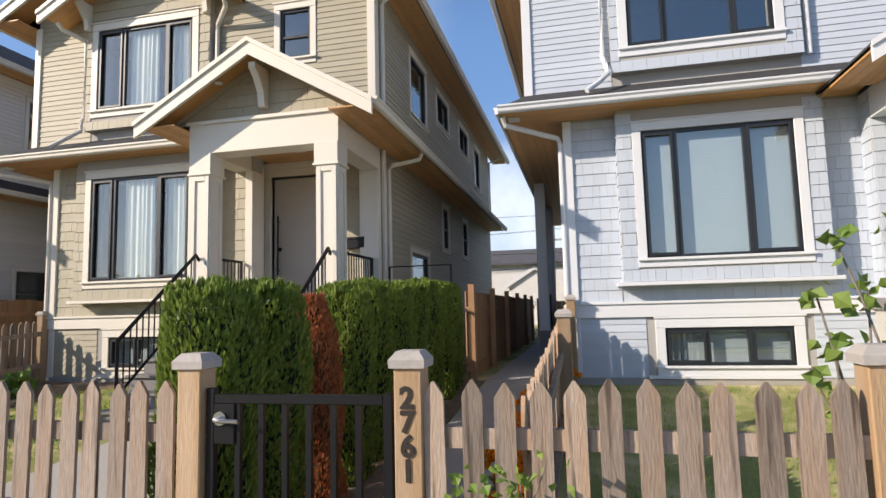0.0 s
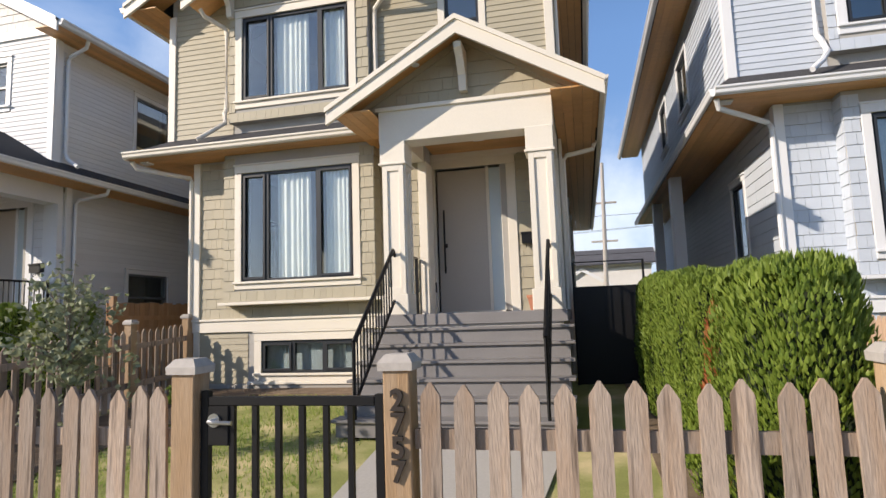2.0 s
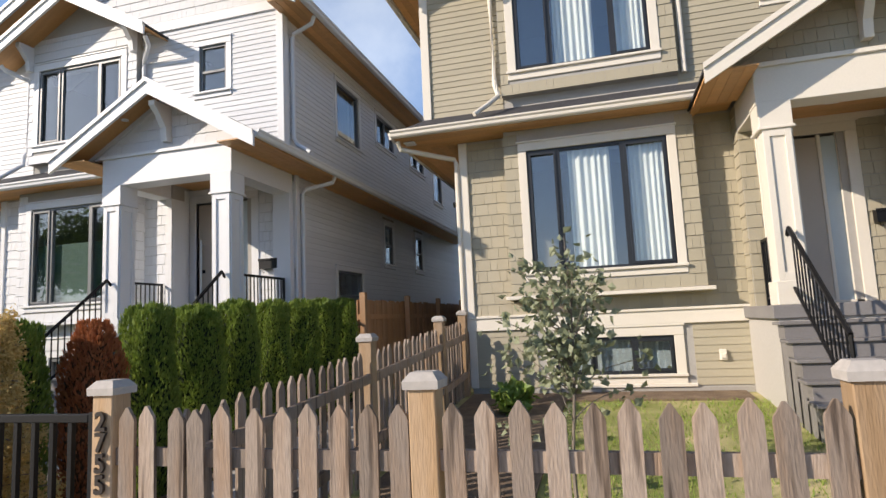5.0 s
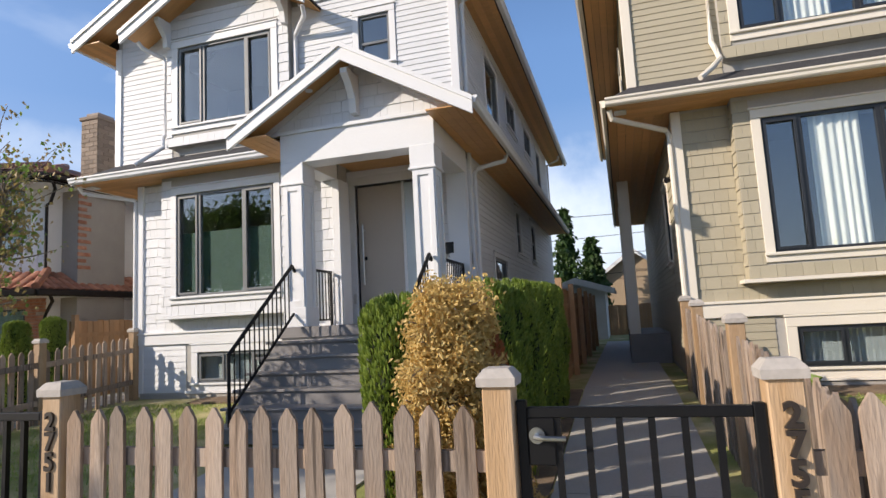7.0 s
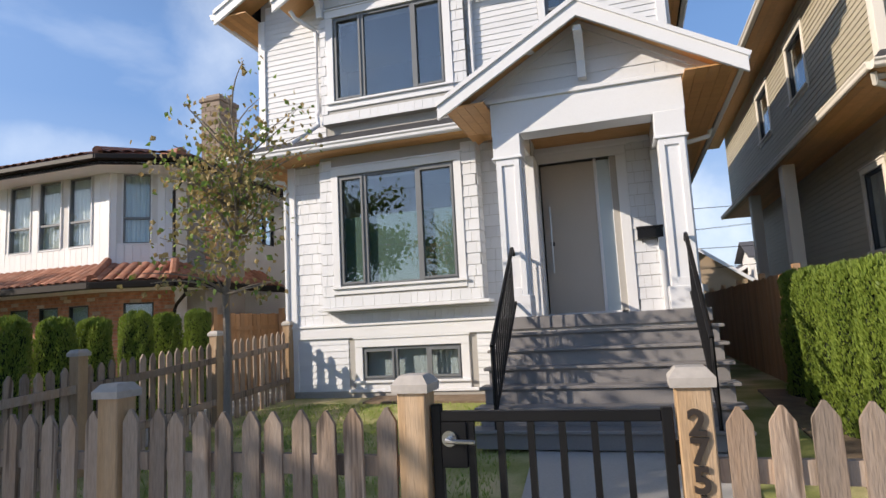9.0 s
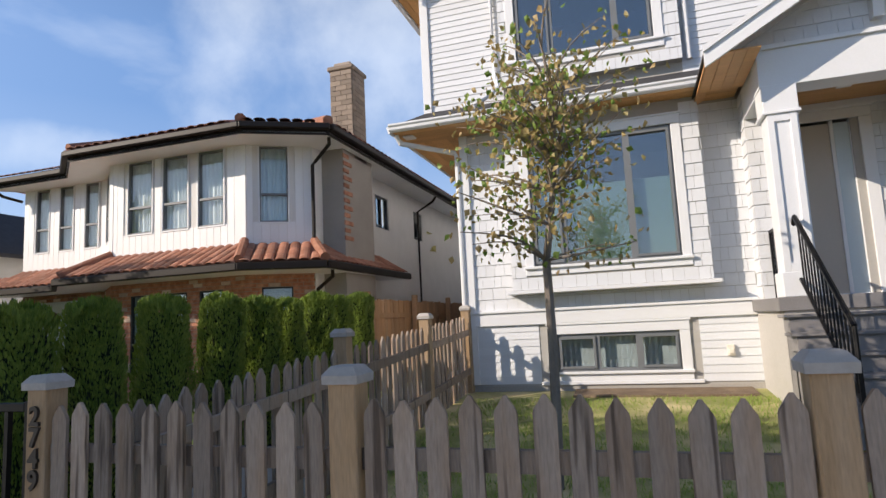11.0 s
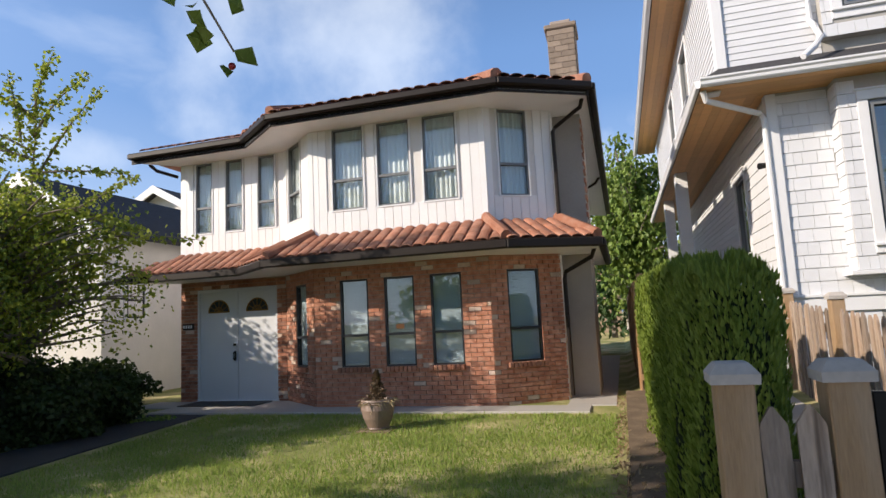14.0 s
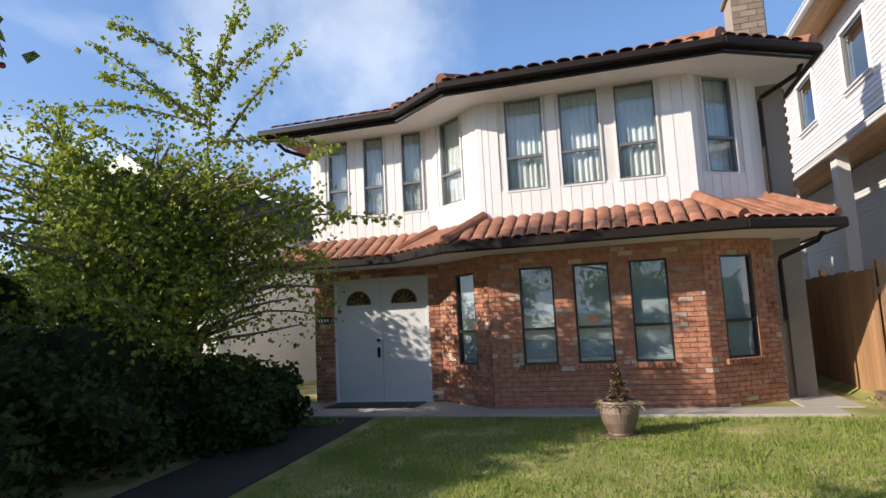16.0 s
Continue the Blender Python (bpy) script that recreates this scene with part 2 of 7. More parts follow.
M_FOUND = material("foundation_concrete", (0.38, 0.36, 0.33), 0.9, 0.15, 2, 40, 0.3, second=(0.25, 0.23, 0.2))
M_PICKET = material("weathered_cedar", (0.325, 0.26, 0.21), 0.8, 0.28, 2.2, 22, 0.5, 0.36, stretch=(5, 5, 0.7),
                    second=(0.24, 0.155, 0.095), second_amount=0.7, streak=(0.045, 0.028, 0.018))
M_POST = material("fresh_cedar", (0.40, 0.26, 0.14), 0.7, 0.24, 2.0, 26, 0.4, 0.2, stretch=(5, 5, 0.5), second=(0.38, 0.30, 0.22), second_amount=0.5)
M_SAWN = material("fresh_sawn_cedar", (0.52, 0.37, 0.26), 0.75, 0.15, 2.2, 30, 0.4, 0.16, stretch=(5, 5, 0.6), second=(0.46, 0.30, 0.18), second_amount=0.5)
M_CAP = material("grey_cedar_cap", (0.42, 0.39, 0.36), 0.8, 0.15, 4, 30, 0.3, 0.1)
M_BOARD = material("cedar_fence_board", (0.40, 0.225, 0.11), 0.75, 0.18, 1.6, 26, 0.35, 0.16, stretch=(4, 4, 0.5), second=(0.33, 0.24, 0.16), second_amount=0.4)
M_BRICK = material("red_brick", (0.36, 0.15, 0.09), 0.85, 0.24, 9, 70, 0.5, 0.34, second=(0.47, 0.28, 0.20), second_amount=0.55)
M_BRICK_PALE = material("pale_brick", (0.55, 0.42, 0.34), 0.85, 0.2, 9, 70, 0.5, 0.2)
M_MORTAR = material("mortar", (0.36, 0.30, 0.26), 0.95, 0.15, 8, 90, 0.4)
M_BLOCK = material("chimney_block", (0.27, 0.215, 0.17), 0.9, 0.18, 6, 70, 0.4, 0.22, second=(0.16, 0.13, 0.11))
M_STUCCO = material("grey_stucco", (0.34, 0.31, 0.28), 0.95, 0.14, 2.2, 110, 0.7)
M_STUCCO_WHITE = material("white_stucco", (0.70, 0.685, 0.67), 0.95, 0.08, 2.2, 110, 0.6)
M_PANEL = material("white_vinyl_panel", (0.79, 0.79, 0.80), 0.45, 0.05, 1.5, 50, 0.05, 0.03)
M_TILE = material("clay_roof_tile", (0.35, 0.145, 0.085), 0.75, 0.2, 6, 70, 0.35, 0.28, second=(0.38, 0.22, 0.16), second_amount=0.6)
M_TILE_OLD = material("weathered_clay_tile", (0.26, 0.12, 0.085), 0.85, 0.25, 5, 60, 0.4, 0.3, second=(0.16, 0.12, 0.10), second_amount=0.6)
M_BROWN = material("dark_brown_metal", (0.018, 0.013, 0.011), 0.5, 0.15, 4, 60, 0.05, spec=0.25)
M_WHITE_DOOR = material("white_painted_door", (0.66, 0.69, 0.73), 0.5, 0.05, 2, 40, 0.06)
M_BRASS = material("old_brass", (0.30, 0.17, 0.05), 0.4, 0.2, 10, 80, 0.1, metal=0.8)
M_CURTAIN = material("white_curtain", (0.80, 0.79, 0.76), 0.9, 0.06, 3, 90, 0.1)
M_BLIND = material("white_blind", (0.50, 0.55, 0.58), 0.7, 0.05, 3, 40, 0.05)
M_ROOM = material("dim_room_wall", (0.25, 0.24, 0.22), 0.9, 0.06, 1, 40, 0.05)
M_GREEN_BLIND = material("grey_green_blind", (0.085, 0.14, 0.12), 0.8, 0.05, 3, 40, 0.05)
M_GRASS = material("lawn_turf", (0.27, 0.29, 0.085), 0.95, 0.3, 1.4, 70, 0.6, second=(0.56, 0.46, 0.26), second_amount=0.9)
M_BLADE = leaf_material("grass_blade", (0.15, 0.28, 0.04), (0.41, 0.46, 0.12), 0.7, 0.4)
M_SOIL = material("bare_soil", (0.17, 0.12, 0.08), 0.95, 0.3, 5, 50, 0.9, second=(0.25, 0.19, 0.12))
M_ASPHALT = material("asphalt", (0.05, 0.05, 0.052), 0.9, 0.25, 2, 120, 0.5)
M_BARK = material("grey_bark", (0.22, 0.185, 0.15), 0.9, 0.25, 6, 40, 0.7, stretch=(3, 3, 0.6))
M_TERRACOTTA = material("terracotta", (0.34, 0.14, 0.08), 0.8, 0.12, 5, 60, 0.2)
M_POT = material("glazed_taupe_pot", (0.22, 0.16, 0.13), 0.5, 0.2, 6, 60, 0.15)
M_CEDAR = leaf_material("cedar_hedge_green", (0.075, 0.14, 0.014), (0.30, 0.38, 0.06))
# near-black filler colour: stands in for the shade behind the outer foliage
M_CORE_SHADE = material("shaded_core", (0.016, 0.026, 0.008), 0.95, 0.3, 8, 40, 0.4)
M_CEDAR_DEAD = leaf_material("dead_cedar_rust", (0.30, 0.085, 0.028), (0.50, 0.19, 0.07))
M_CEDAR_STRAW = leaf_material("dying_cedar_straw", (0.55, 0.36, 0.10), (0.76, 0.60, 0.26))
# darker brown filler: shade inside the dead cedar, put into the colour
M_DEAD_CORE_SHADE = material("shaded_dead_core", (0.10, 0.05, 0.02), 0.95, 0.3, 8, 40, 0.4)
M_LEAF = leaf_material("plum_leaf", (0.045, 0.10, 0.014), (0.19, 0.26, 0.035))
M_LEAF_DULL = leaf_material("silver_green_leaf", (0.17, 0.21, 0.11), (0.40, 0.42, 0.28))
M_LEAF_TURN = leaf_material("turning_leaf", (0.24, 0.24, 0.07), (0.50, 0.34, 0.16))
M_LEAF_BRIGHT = leaf_material("bright_leaf", (0.13, 0.24, 0.04), (0.28, 0.36, 0.08))
# lit copy of the plum leaf: sunlight is put into its brighter colour
M_SUNLIT_LEAF = leaf_material("sunlit_plum_leaf", (0.16, 0.24, 0.024), (0.46, 0.50, 0.08), 0.5, 0.45)
# leaf colour set darker to carry the deep shade beside the drive
M_SHRUB_SHADED = leaf_material("shaded_shrub_leaf", (0.02, 0.045, 0.01), (0.06, 0.095, 0.02))
M_CONIFER = leaf_material("conifer_needles", (0.02, 0.06, 0.015), (0.06, 0.11, 0.025))
M_FLOWER = leaf_material("orange_petals", (0.75, 0.20, 0.01), (0.85, 0.42, 0.02))
M_BERRY = material("red_plum", (0.28, 0.012, 0.02), 0.3, 0.1, 20, 80, 0.02)
M_DIGIT = material("dark_bronze_numeral", (0.03, 0.022, 0.018), 0.45, 0.2, 20, 90, 0.05)
M_SHEATH = material("wall_sheathing", (0.40, 0.385, 0.36), 0.9, 0.1, 2, 40, 0.1)
M_GLASS = glass_material("window_glass", ior=3.7)
M_GLASS_OLD = glass_material("plain_window_glass", (0.86, 0.92, 0.94), 2.5)
M_FROSTED = material("frosted_glass", (0.50, 0.58, 0.62), 0.25, 0.05, 2, 60, 0.02)
M_GREEN_CLOTH = material("green_cloth", (0.02, 0.20, 0.06), 0.9, 0.1, 10, 80, 0.2)
M_YELLOW = material("olive_yellow_paint", (0.36, 0.30, 0.03), 0.6, 0.08, 3, 40, 0.05)
# the blue haze of distance is put into this base colour
M_MOUNTAIN = material("hazy_mountain", (0.20, 0.28, 0.40), 1.0, 0.15, 0.004, 0.02, 0.0)
M_ORANGE = material("orange_sticker", (0.75, 0.30, 0.12), 0.6, 0.05, 20, 80, 0.02)


# ---------------------------------------------------------------- mesh helpers
def mesh_of(name, bm, mat):
    bmesh.ops.recalc_face_normals(bm, faces=bm.faces[:])
    me = bpy.data.meshes.new(name)
    bm.to_mesh(me)
    bm.free()
    for m in (mat if isinstance(mat, (list, tuple)) else [mat]):
        me.materials.append(m)
    return me


def thing(name, at, label, category, group="", kind=""):
    ob = new(name)
    ob.location = at
    ob.empty_display_size = 0.1
    return tagged(ob, label, category, group, kind)


def adopt(ob, parent):
    """Put ob under parent without moving it."""
    ob.parent = parent
    if parent.parent is None:
        ob.matrix_parent_inverse = Matrix.Translation(-Vector(parent.location)) if parent.type == "EMPTY" else parent.matrix_basis.inverted()
    return ob


def part(name, bm, mat, parent, label=""):
    ob = adopt(new(name, mesh_of(name, bm, mat)), parent)
    return tagged(ob, label)


def piece(name, me, parent, m):
    ob = adopt(new(name, me), parent)
    ob.matrix_basis = m
    return ob


def solid(name, bm, mat, label, category, kind="", group=""):
    return tagged(new(name, mesh_of(name, bm, mat)), label, category, group, kind)


def box(bm, lo, hi, m=None, bevel=0.0):
    vs = [bm.verts.new((x, y, z)) for x in (lo[0], hi[0]) for y in (lo[1], hi[1]) for z in (lo[2], hi[2])]
    fs = [bm.faces.new([vs[i] for i in f]) for f in ((0, 1, 3, 2), (4, 6, 7, 5), (0, 4, 5, 1), (2, 3, 7, 6), (0, 2, 6, 4), (1, 5, 7, 3))]
    if bevel:
        es = list({e for f in fs for e in f.edges})
        r = bmesh.ops.bevel(bm, geom=es, offset=bevel, segments=1, affect="EDGES", profile=0.5)
        vs = list({v for f in r["faces"] for v in f.verts} | {v for v in vs if v.is_valid})
    if m is not None:
        bmesh.ops.transform(bm, matrix=m, verts=[v for v in vs if v.is_valid])
    return vs


def boxes(items, m=None, bevel=0.0):
    bm = bmesh.new()
    for lo, hi in items:
        box(bm, lo, hi, m, bevel)
    return bm


def prism(bm, poly, m, depth):
    """A flat polygon in local x, z pushed along local y by depth."""
    a = [bm.verts.new(m @ Vector((x, 0, z))) for x, z in poly]
    b = [bm.verts.new(m @ Vector((x, depth, z))) for x, z in poly]
    bm.faces.new(a)
    bm.faces.new(b[::-1])
    for i in range(len(a)):
        j = (i + 1) % len(a)
        bm.faces.new((a[i], b[i], b[j], a[j]))


def tube(bm, pts, r, sides=8, r2=None):
    """A tube through points; r may taper to r2."""
    pts = [Vector(p) for p in pts]
    rings, n = [], len(pts)
    for i, p in enumerate(pts):
        d = (pts[min(i + 1, n - 1)] - pts[max(i - 1, 0)]).normalized()
        u = d.cross(Vector((0, 0, 1)))
        u = u.normalized() if u.length > 0.05 else Vector((1, 0, 0))
        v = d.cross(u).normalized()
        rr = r if r2 is None else r + (r2 - r) * i / max(1, n - 1)
        rings.append([bm.verts.new(p + rr * (math.cos(a) * u + math.sin(a) * v)) for a in (math.tau * (q + 0.5) / sides for q in range(sides))])
    for a, b in zip(rings, rings[1:]):
        for q in range(sides):
            bm.faces.new((a[q], a[(q + 1) % sides], b[(q + 1) % sides], b[q]))
    bm.faces.new(rings[0][::-1])
    bm.faces.new(rings[-1])


def lathe(bm, profile, at, sides=24):
    """A turned shape from (radius, height) pairs."""
    rings = [[bm.verts.new((at[0] + r * math.cos(math.tau * i / sides), at[1] + r * math.sin(math.tau * i / sides), at[2] + z)) for i in range(sides)] for r, z in profile]
    for a, b in zip(rings, rings[1:]):
        for i in range(sides):
            bm.faces.new((a[i], a[(i + 1) % sides], b[(i + 1) % sides], b[i]))
    bm.faces.new(rings[0][::-1])
    bm.faces.new(rings[-1])


def lattice(bm, m, us, zs, w0, w1, is_open):
    """One connected slab on a grid of lines, left out where is_open(u, z) says so."""
    cells = {(i, j) for i in range(len(us) - 1) for j in range(len(zs) - 1) if not is_open((us[i] + us[i + 1]) / 2, (zs[j] + zs[j + 1]) / 2)}
    seen = {}

    def v(i, j, k):
        if (i, j, k) not in seen:
            seen[i, j, k] = bm.verts.new(m @ Vector((us[i], w1 if k else w0, zs[j])))
        return seen[i, j, k]

    for i, j in cells:
        ring = ((i, j), (i + 1, j), (i + 1, j + 1), (i, j + 1))
        bm.faces.new([v(*q, 0) for q in ring])
        bm.faces.new([v(*q, 1) for q in ring[::-1]])
        for (p, q), beside in zip(zip(ring, ring[1:] + ring[:1]), ((i, j - 1), (i + 1, j), (i, j + 1), (i - 1, j))):
            if beside not in cells:
                bm.faces.new((v(*q, 0), v(*p, 0), v(*p, 1), v(*q, 1)))


def holed(bm, m, u0, u1, z0, z1, w0, w1, holes):
    """A wall slab with rectangular openings right through it, in local u (along), w (inward), z."""
    us = sorted({u0, u1, *(min(max(h[i], u0), u1) for h in holes for i in (0, 1))})
    zs = sorted({z0, z1, *(min(max(h[i], z0), z1) for h in holes for i in (2, 3))})
    lattice(bm, m, us, zs, w0, w1, lambda u, z: any(h[0] < u < h[1] and h[2] < z < h[3] for h in holes))


def front(y):
    return Matrix.Translation((0, y, 0))


def right(x):
    return pose(x, 0, 0, 0, 0, 90)


def left(x):
    return pose(x, 0, 0, 0, 0, -90)


def unit_lap(mat):
    """One lap of clapboard, 1 long, 1 deep at its foot, 1 high."""
    bm = bmesh.new()
    prof = [(0, 0), (-1, 0), (-0.95, 0.08), (-0.25, 1.06), (0, 1.06)]
    a = [bm.verts.new((0, y, z)) for y, z in prof]
    b = [bm.verts.new((1, y, z)) for y, z in prof]
    bm.faces.new(a)
    bm.faces.new(b[::-1])
    for i in range(5):
        j = (i + 1) % 5
        bm.faces.new((a[i], b[i], b[j], a[j]))
    return mesh_of("lap", bm, mat)


def unit_box(mat, bevel=0.0, name="unit"):
    bm = bmesh.new()
    box(bm, (0, 0, 0), (1, 1, 1), None, bevel)
    return mesh_of(name, bm, mat)


class Cladding:
    """Pieces of one kind on one thing: the first ones objects of their own, the rest joined."""

    def __init__(self, name, joined, me, parent, cap=300):
        self.name, self.joined, self.me, self.parent, self.cap, self.rest, self.n = name, joined, me, parent, cap, [], 0

    def put(self, m):
        if self.n < self.cap:
            piece(self.name, self.me, self.parent, m)
        else:
            self.rest.append(m)
        self.n += 1

    def finish(self):
        if not self.rest:
            return
        co = np.array([v.co[:] + (1.0,) for v in self.me.vertices])
        verts = np.concatenate([(co @ np.array(m).T)[:, :3] for m in self.rest])
        faces, nv = [p.vertices[:] for p in self.me.polygons], len(co)
        me = bpy.data.meshes.new(self.joined)
        me.from_pydata(verts.tolist(), [], [tuple(i + k * nv for i in f) for k in range(len(self.rest)) for f in faces])
        me.materials.append(self.me.materials[0])
        adopt(tagged(new(self.joined, me), kind="stuff"), self.parent)


def spans(u0, u1, z0, z1, holes):
    """The stretches of a course that no opening interrupts."""
    out = [(u0, u1)]
    for h in holes:
        if h[2] < z1 - 0.01 and h[3] > z0 + 0.01:
            out = [s for a, b in out for s in ((a, min(b, h[0])), (max(a, h[1]), b)) if s[1] - s[0] > 0.015]
    return out


def laps(clad, m, u0, u1, z0, z1, holes, expo=0.105, thick=0.017, top=None):
    z = z0
    while z < z1 - 0.02:
        a0, a1 = (u0, u1) if top is None else top(z + expo / 2)
        h = min(expo, z1 - z)
        for a, b in spans(a0, a1, z, z + h, holes):
            clad.put(m @ Matrix.Translation((a, 0, z)) @ Matrix.Diagonal((b - a, thick, h, 1)))
        z += expo


def shakes(clad, m, u0, u1, z0, z1, holes, expo=0.185, top=None, rng=random):
    z, thick = z0, 0.018
    while z < z1 - 0.03:
        a0, a1 = (u0, u1) if top is None else top(z + expo / 2)
        h = min(expo, z1 - z)
        for a, b in spans(a0, a1, z, z + h, holes):
            u = a - rng.uniform(0, 0.1)
            while u < b:
                w = rng.choice((0.11, 0.15, 0.19, 0.21))
                x0, x1 = max(u, a), min(u + w, b)
                if x1 - x0 > 0.025:
                    clad.put(m @ Matrix.Translation((x0 + 0.002, 0, z)) @ Matrix.Diagonal((x1 - x0 - 0.004, thick + rng.uniform(-0.002, 0.002), h - 0.006, 1)))
                u += w
        z += expo


def window(parent, m, u0, u1, z0, z1, splits, trim_mat, frame_mat=None, trim=0.13, sill=True, inside="", ajar=-1, transom=0.0, deep=0.0, name="window", glass=None, back=0.17):
    """A framed window in a wall: frame with mullions, panes, casing and sill. splits: shares of the width."""
    frame_mat = frame_mat or M_FRAME
    f, bars = (0.05 if trim else 0.026), [u0]
    for s in splits:
        bars.append(bars[-1] + (u1 - u0) * s)
    bm = bmesh.new()
    w0, w1 = 0.01 + deep, 0.085 + deep
    bars_z = [z0, z0 + f] + ([transom - 0.022, transom + 0.022] if transom else []) + [z1 - f, z1]
    bars_u = [u0, u0 + f] + [q for b in bars[1:-1] for q in (b - 0.032, b + 0.032)] + [u1 - f, u1]
    lattice(bm, m, bars_u, bars_z, w0, w1, lambda u, z: any(p < u < q for p, q in zip(bars_u[1:-1:2], bars_u[2:-1:2])) and any(p < z < q for p, q in zip(bars_z[1:-1:2], bars_z[2:-1:2])))
    win = part(name, bm, frame_mat, parent)
    for i, (a, b) in enumerate(zip(bars, bars[1:])):
        bm = bmesh.new()
        box(bm, (a + 0.03, w0 + 0.035, z0 + 0.03), (b - 0.03, w0 + 0.041, z1 - 0.03), m)
        ob = part("pane", bm, glass or M_GLASS, win)
        ob.visible_shadow = False
        if i == ajar or len(splits) > 1 and i != len(splits) // 2:
            sash, t = bmesh.new(), 0.036
            x0, x1, q0, q1 = a + 0.03, b - 0.03, z0 + 0.045, z1 - 0.045
            lattice(sash, m, [x0, x0 + t, x1 - t, x1], [q0, q0 + t, q1 - t, q1], deep - 0.012, deep + 0.03, lambda u, z: x0 + t < u < x1 - t and q0 + t < z < q1 - t)
            part("sash", sash, frame_mat, win)
    if trim:
        for lo, hi in (((u0 - trim, -0.035, z1), (u1 + trim, 0.05, z1 + trim)), ((u0 - trim, -0.03, z0), (u0, 0.05, z1)), ((u1, -0.03, z0), (u1 + trim, 0.05, z1)), ((u0 - trim, -0.03, z0 - trim), (u1 + trim, 0.05, z0)), ((u0 - trim - 0.02, -0.055, z1 + trim), (u1 + trim + 0.02, 0.0, z1 + trim + 0.03))):
            part("casing", boxes([(lo, hi)], m, 0.005), trim_mat, win)
        if sill:
            part("sill", boxes([((u0 - trim - 0.015, -0.075, z0 - 0.035), (u1 + trim + 0.015, -0.031, z0 + 0.006))], m, 0.006), trim_mat, win)
    amp = 0.5 if inside == "drawn" else 0.55
    if inside in ("curtain", "drawn"):
        for a, b in ((u0 + 0.02, u1 - 0.02),) if inside == "drawn" else ((u0 + (u1 - u0) * 0.30, u0 + (u1 - u0) * 0.60), (u0 + (u1 - u0) * 0.74, u1 - 0.02)):
            bm, n = bmesh.new(), 40
            top = [bm.verts.new(m @ Vector((a + (b - a) * i / n, back + amp * 0.028 * math.sin(i * 0.95 + 0.8 * math.sin(i * 0.21)) + amp * 0.018 * math.sin(i * 0.4), z1 + 0.05))) for i in range(n + 1)]
            bot = [bm.verts.new(m @ Vector((a + (b - a) * i / n, back + 0.01 + amp * 0.040 * math.sin(i * 0.95 + 0.3 + 0.8 * math.sin(i * 0.23)) + amp * 0.03 * math.sin(i * 0.37), z0 - 0.25))) for i in range(n + 1)]
            for i in range(n):
                bm.faces.new((top[i], top[i + 1], bot[i + 1], bot[i]))
            part("curtain", bm, M_CURTAIN, win)
    elif inside in ("blind", "green", "half"):
        low = z0 + 0.02 if inside == "blind" else z0 + (z1 - z0) * (0.62 if inside == "green" else 0.45)
        bm = bmesh.new()
        if inside == "green":
            box(bm, (u0 + 0.03, 0.11, z0 + 0.02), (u1 - 0.03, 0.116, low), m)
        else:
            z = low
            while z < z1 - 0.03:
                box(bm, (u0 + 0.02, back, z), (u1 - 0.02, back + 0.018, z + 0.022), m)
                z += 0.026
        part("blind", bm, M_GREEN_BLIND if inside == "green" else M_BLIND, win)
    return win


GUTTER = [(0, 0), (0.075, 0), (0.095, 0.02), (0.10, 0.06), (0.125, 0.085), (0.125, 0.11), (0.11, 0.11), (0.0, 0.11)]


def sweep(bm, profile, p0, p1, out):
    """A profile of (outward, up) pairs drawn from p0 to p1."""
    p0, p1, o = Vector(p0), Vector(p1), Vector(out)
    a = [bm.verts.new(p0 + o * q + Vector((0, 0, z))) for q, z in profile]
    b = [bm.verts.new(p1 + o * q + Vector((0, 0, z))) for q, z in profile]
    bm.faces.new(a)
    bm.faces.new(b[::-1])
    for i in range(len(a)):
        j = (i + 1) % len(a)
        bm.faces.new((a[i], b[i], b[j], a[j]))


def slab(bm, quad, thick):
    """A sloping slab: four corners of its top face and its thickness."""
    a = [bm.verts.new(p) for p in quad]
    b = [bm.verts.new((p[0], p[1], p[2] - thick)) for p in quad]
    bm.faces.new(a)
    bm.faces.new(b[::-1])
    for i in range(len(a)):
        j = (i + 1) % len(a)
        bm.faces.new((a[i], b[i], b[j], a[j]))


def digits(text, m, size, parent):
    """Raised numerals from the built-in font; one mesh for each."""
    for i, c in enumerate(text):
        cu = bpy.data.curves.new("numeral", "FONT")
        cu.body, cu.size, cu.extrude, cu.align_x, cu.offset = c, size * 1.38, 0.008, "CENTER", 0.004
        cu.resolution_u = 4
        tmp = bpy.data.objects.new("tmp", cu)
        me = bpy.data.meshes.new_from_object(tmp)
        bpy.data.objects.remove(tmp)
        me.materials.append(M_DIGIT)
        me.transform(m @ Matrix.Translation((0, 0, -i * size * 1.09)) @ pose(0, 0, 0, 90, 0, 0))
        adopt(new("numeral", me), parent)


# ---------------------------------------------------------------- ground
def lot_height(x, y):
    """The ground rises gently from the pavement to the houses; the brick house's plot lies lower."""
    k = min(max((y - 2.5) / 7.0, 0.0), 1.0)
    s = min(max((x + 22.45) / 0.5, 0.0), 1.0)
    return k * (0.20 + 0.22 * s) + 0.02


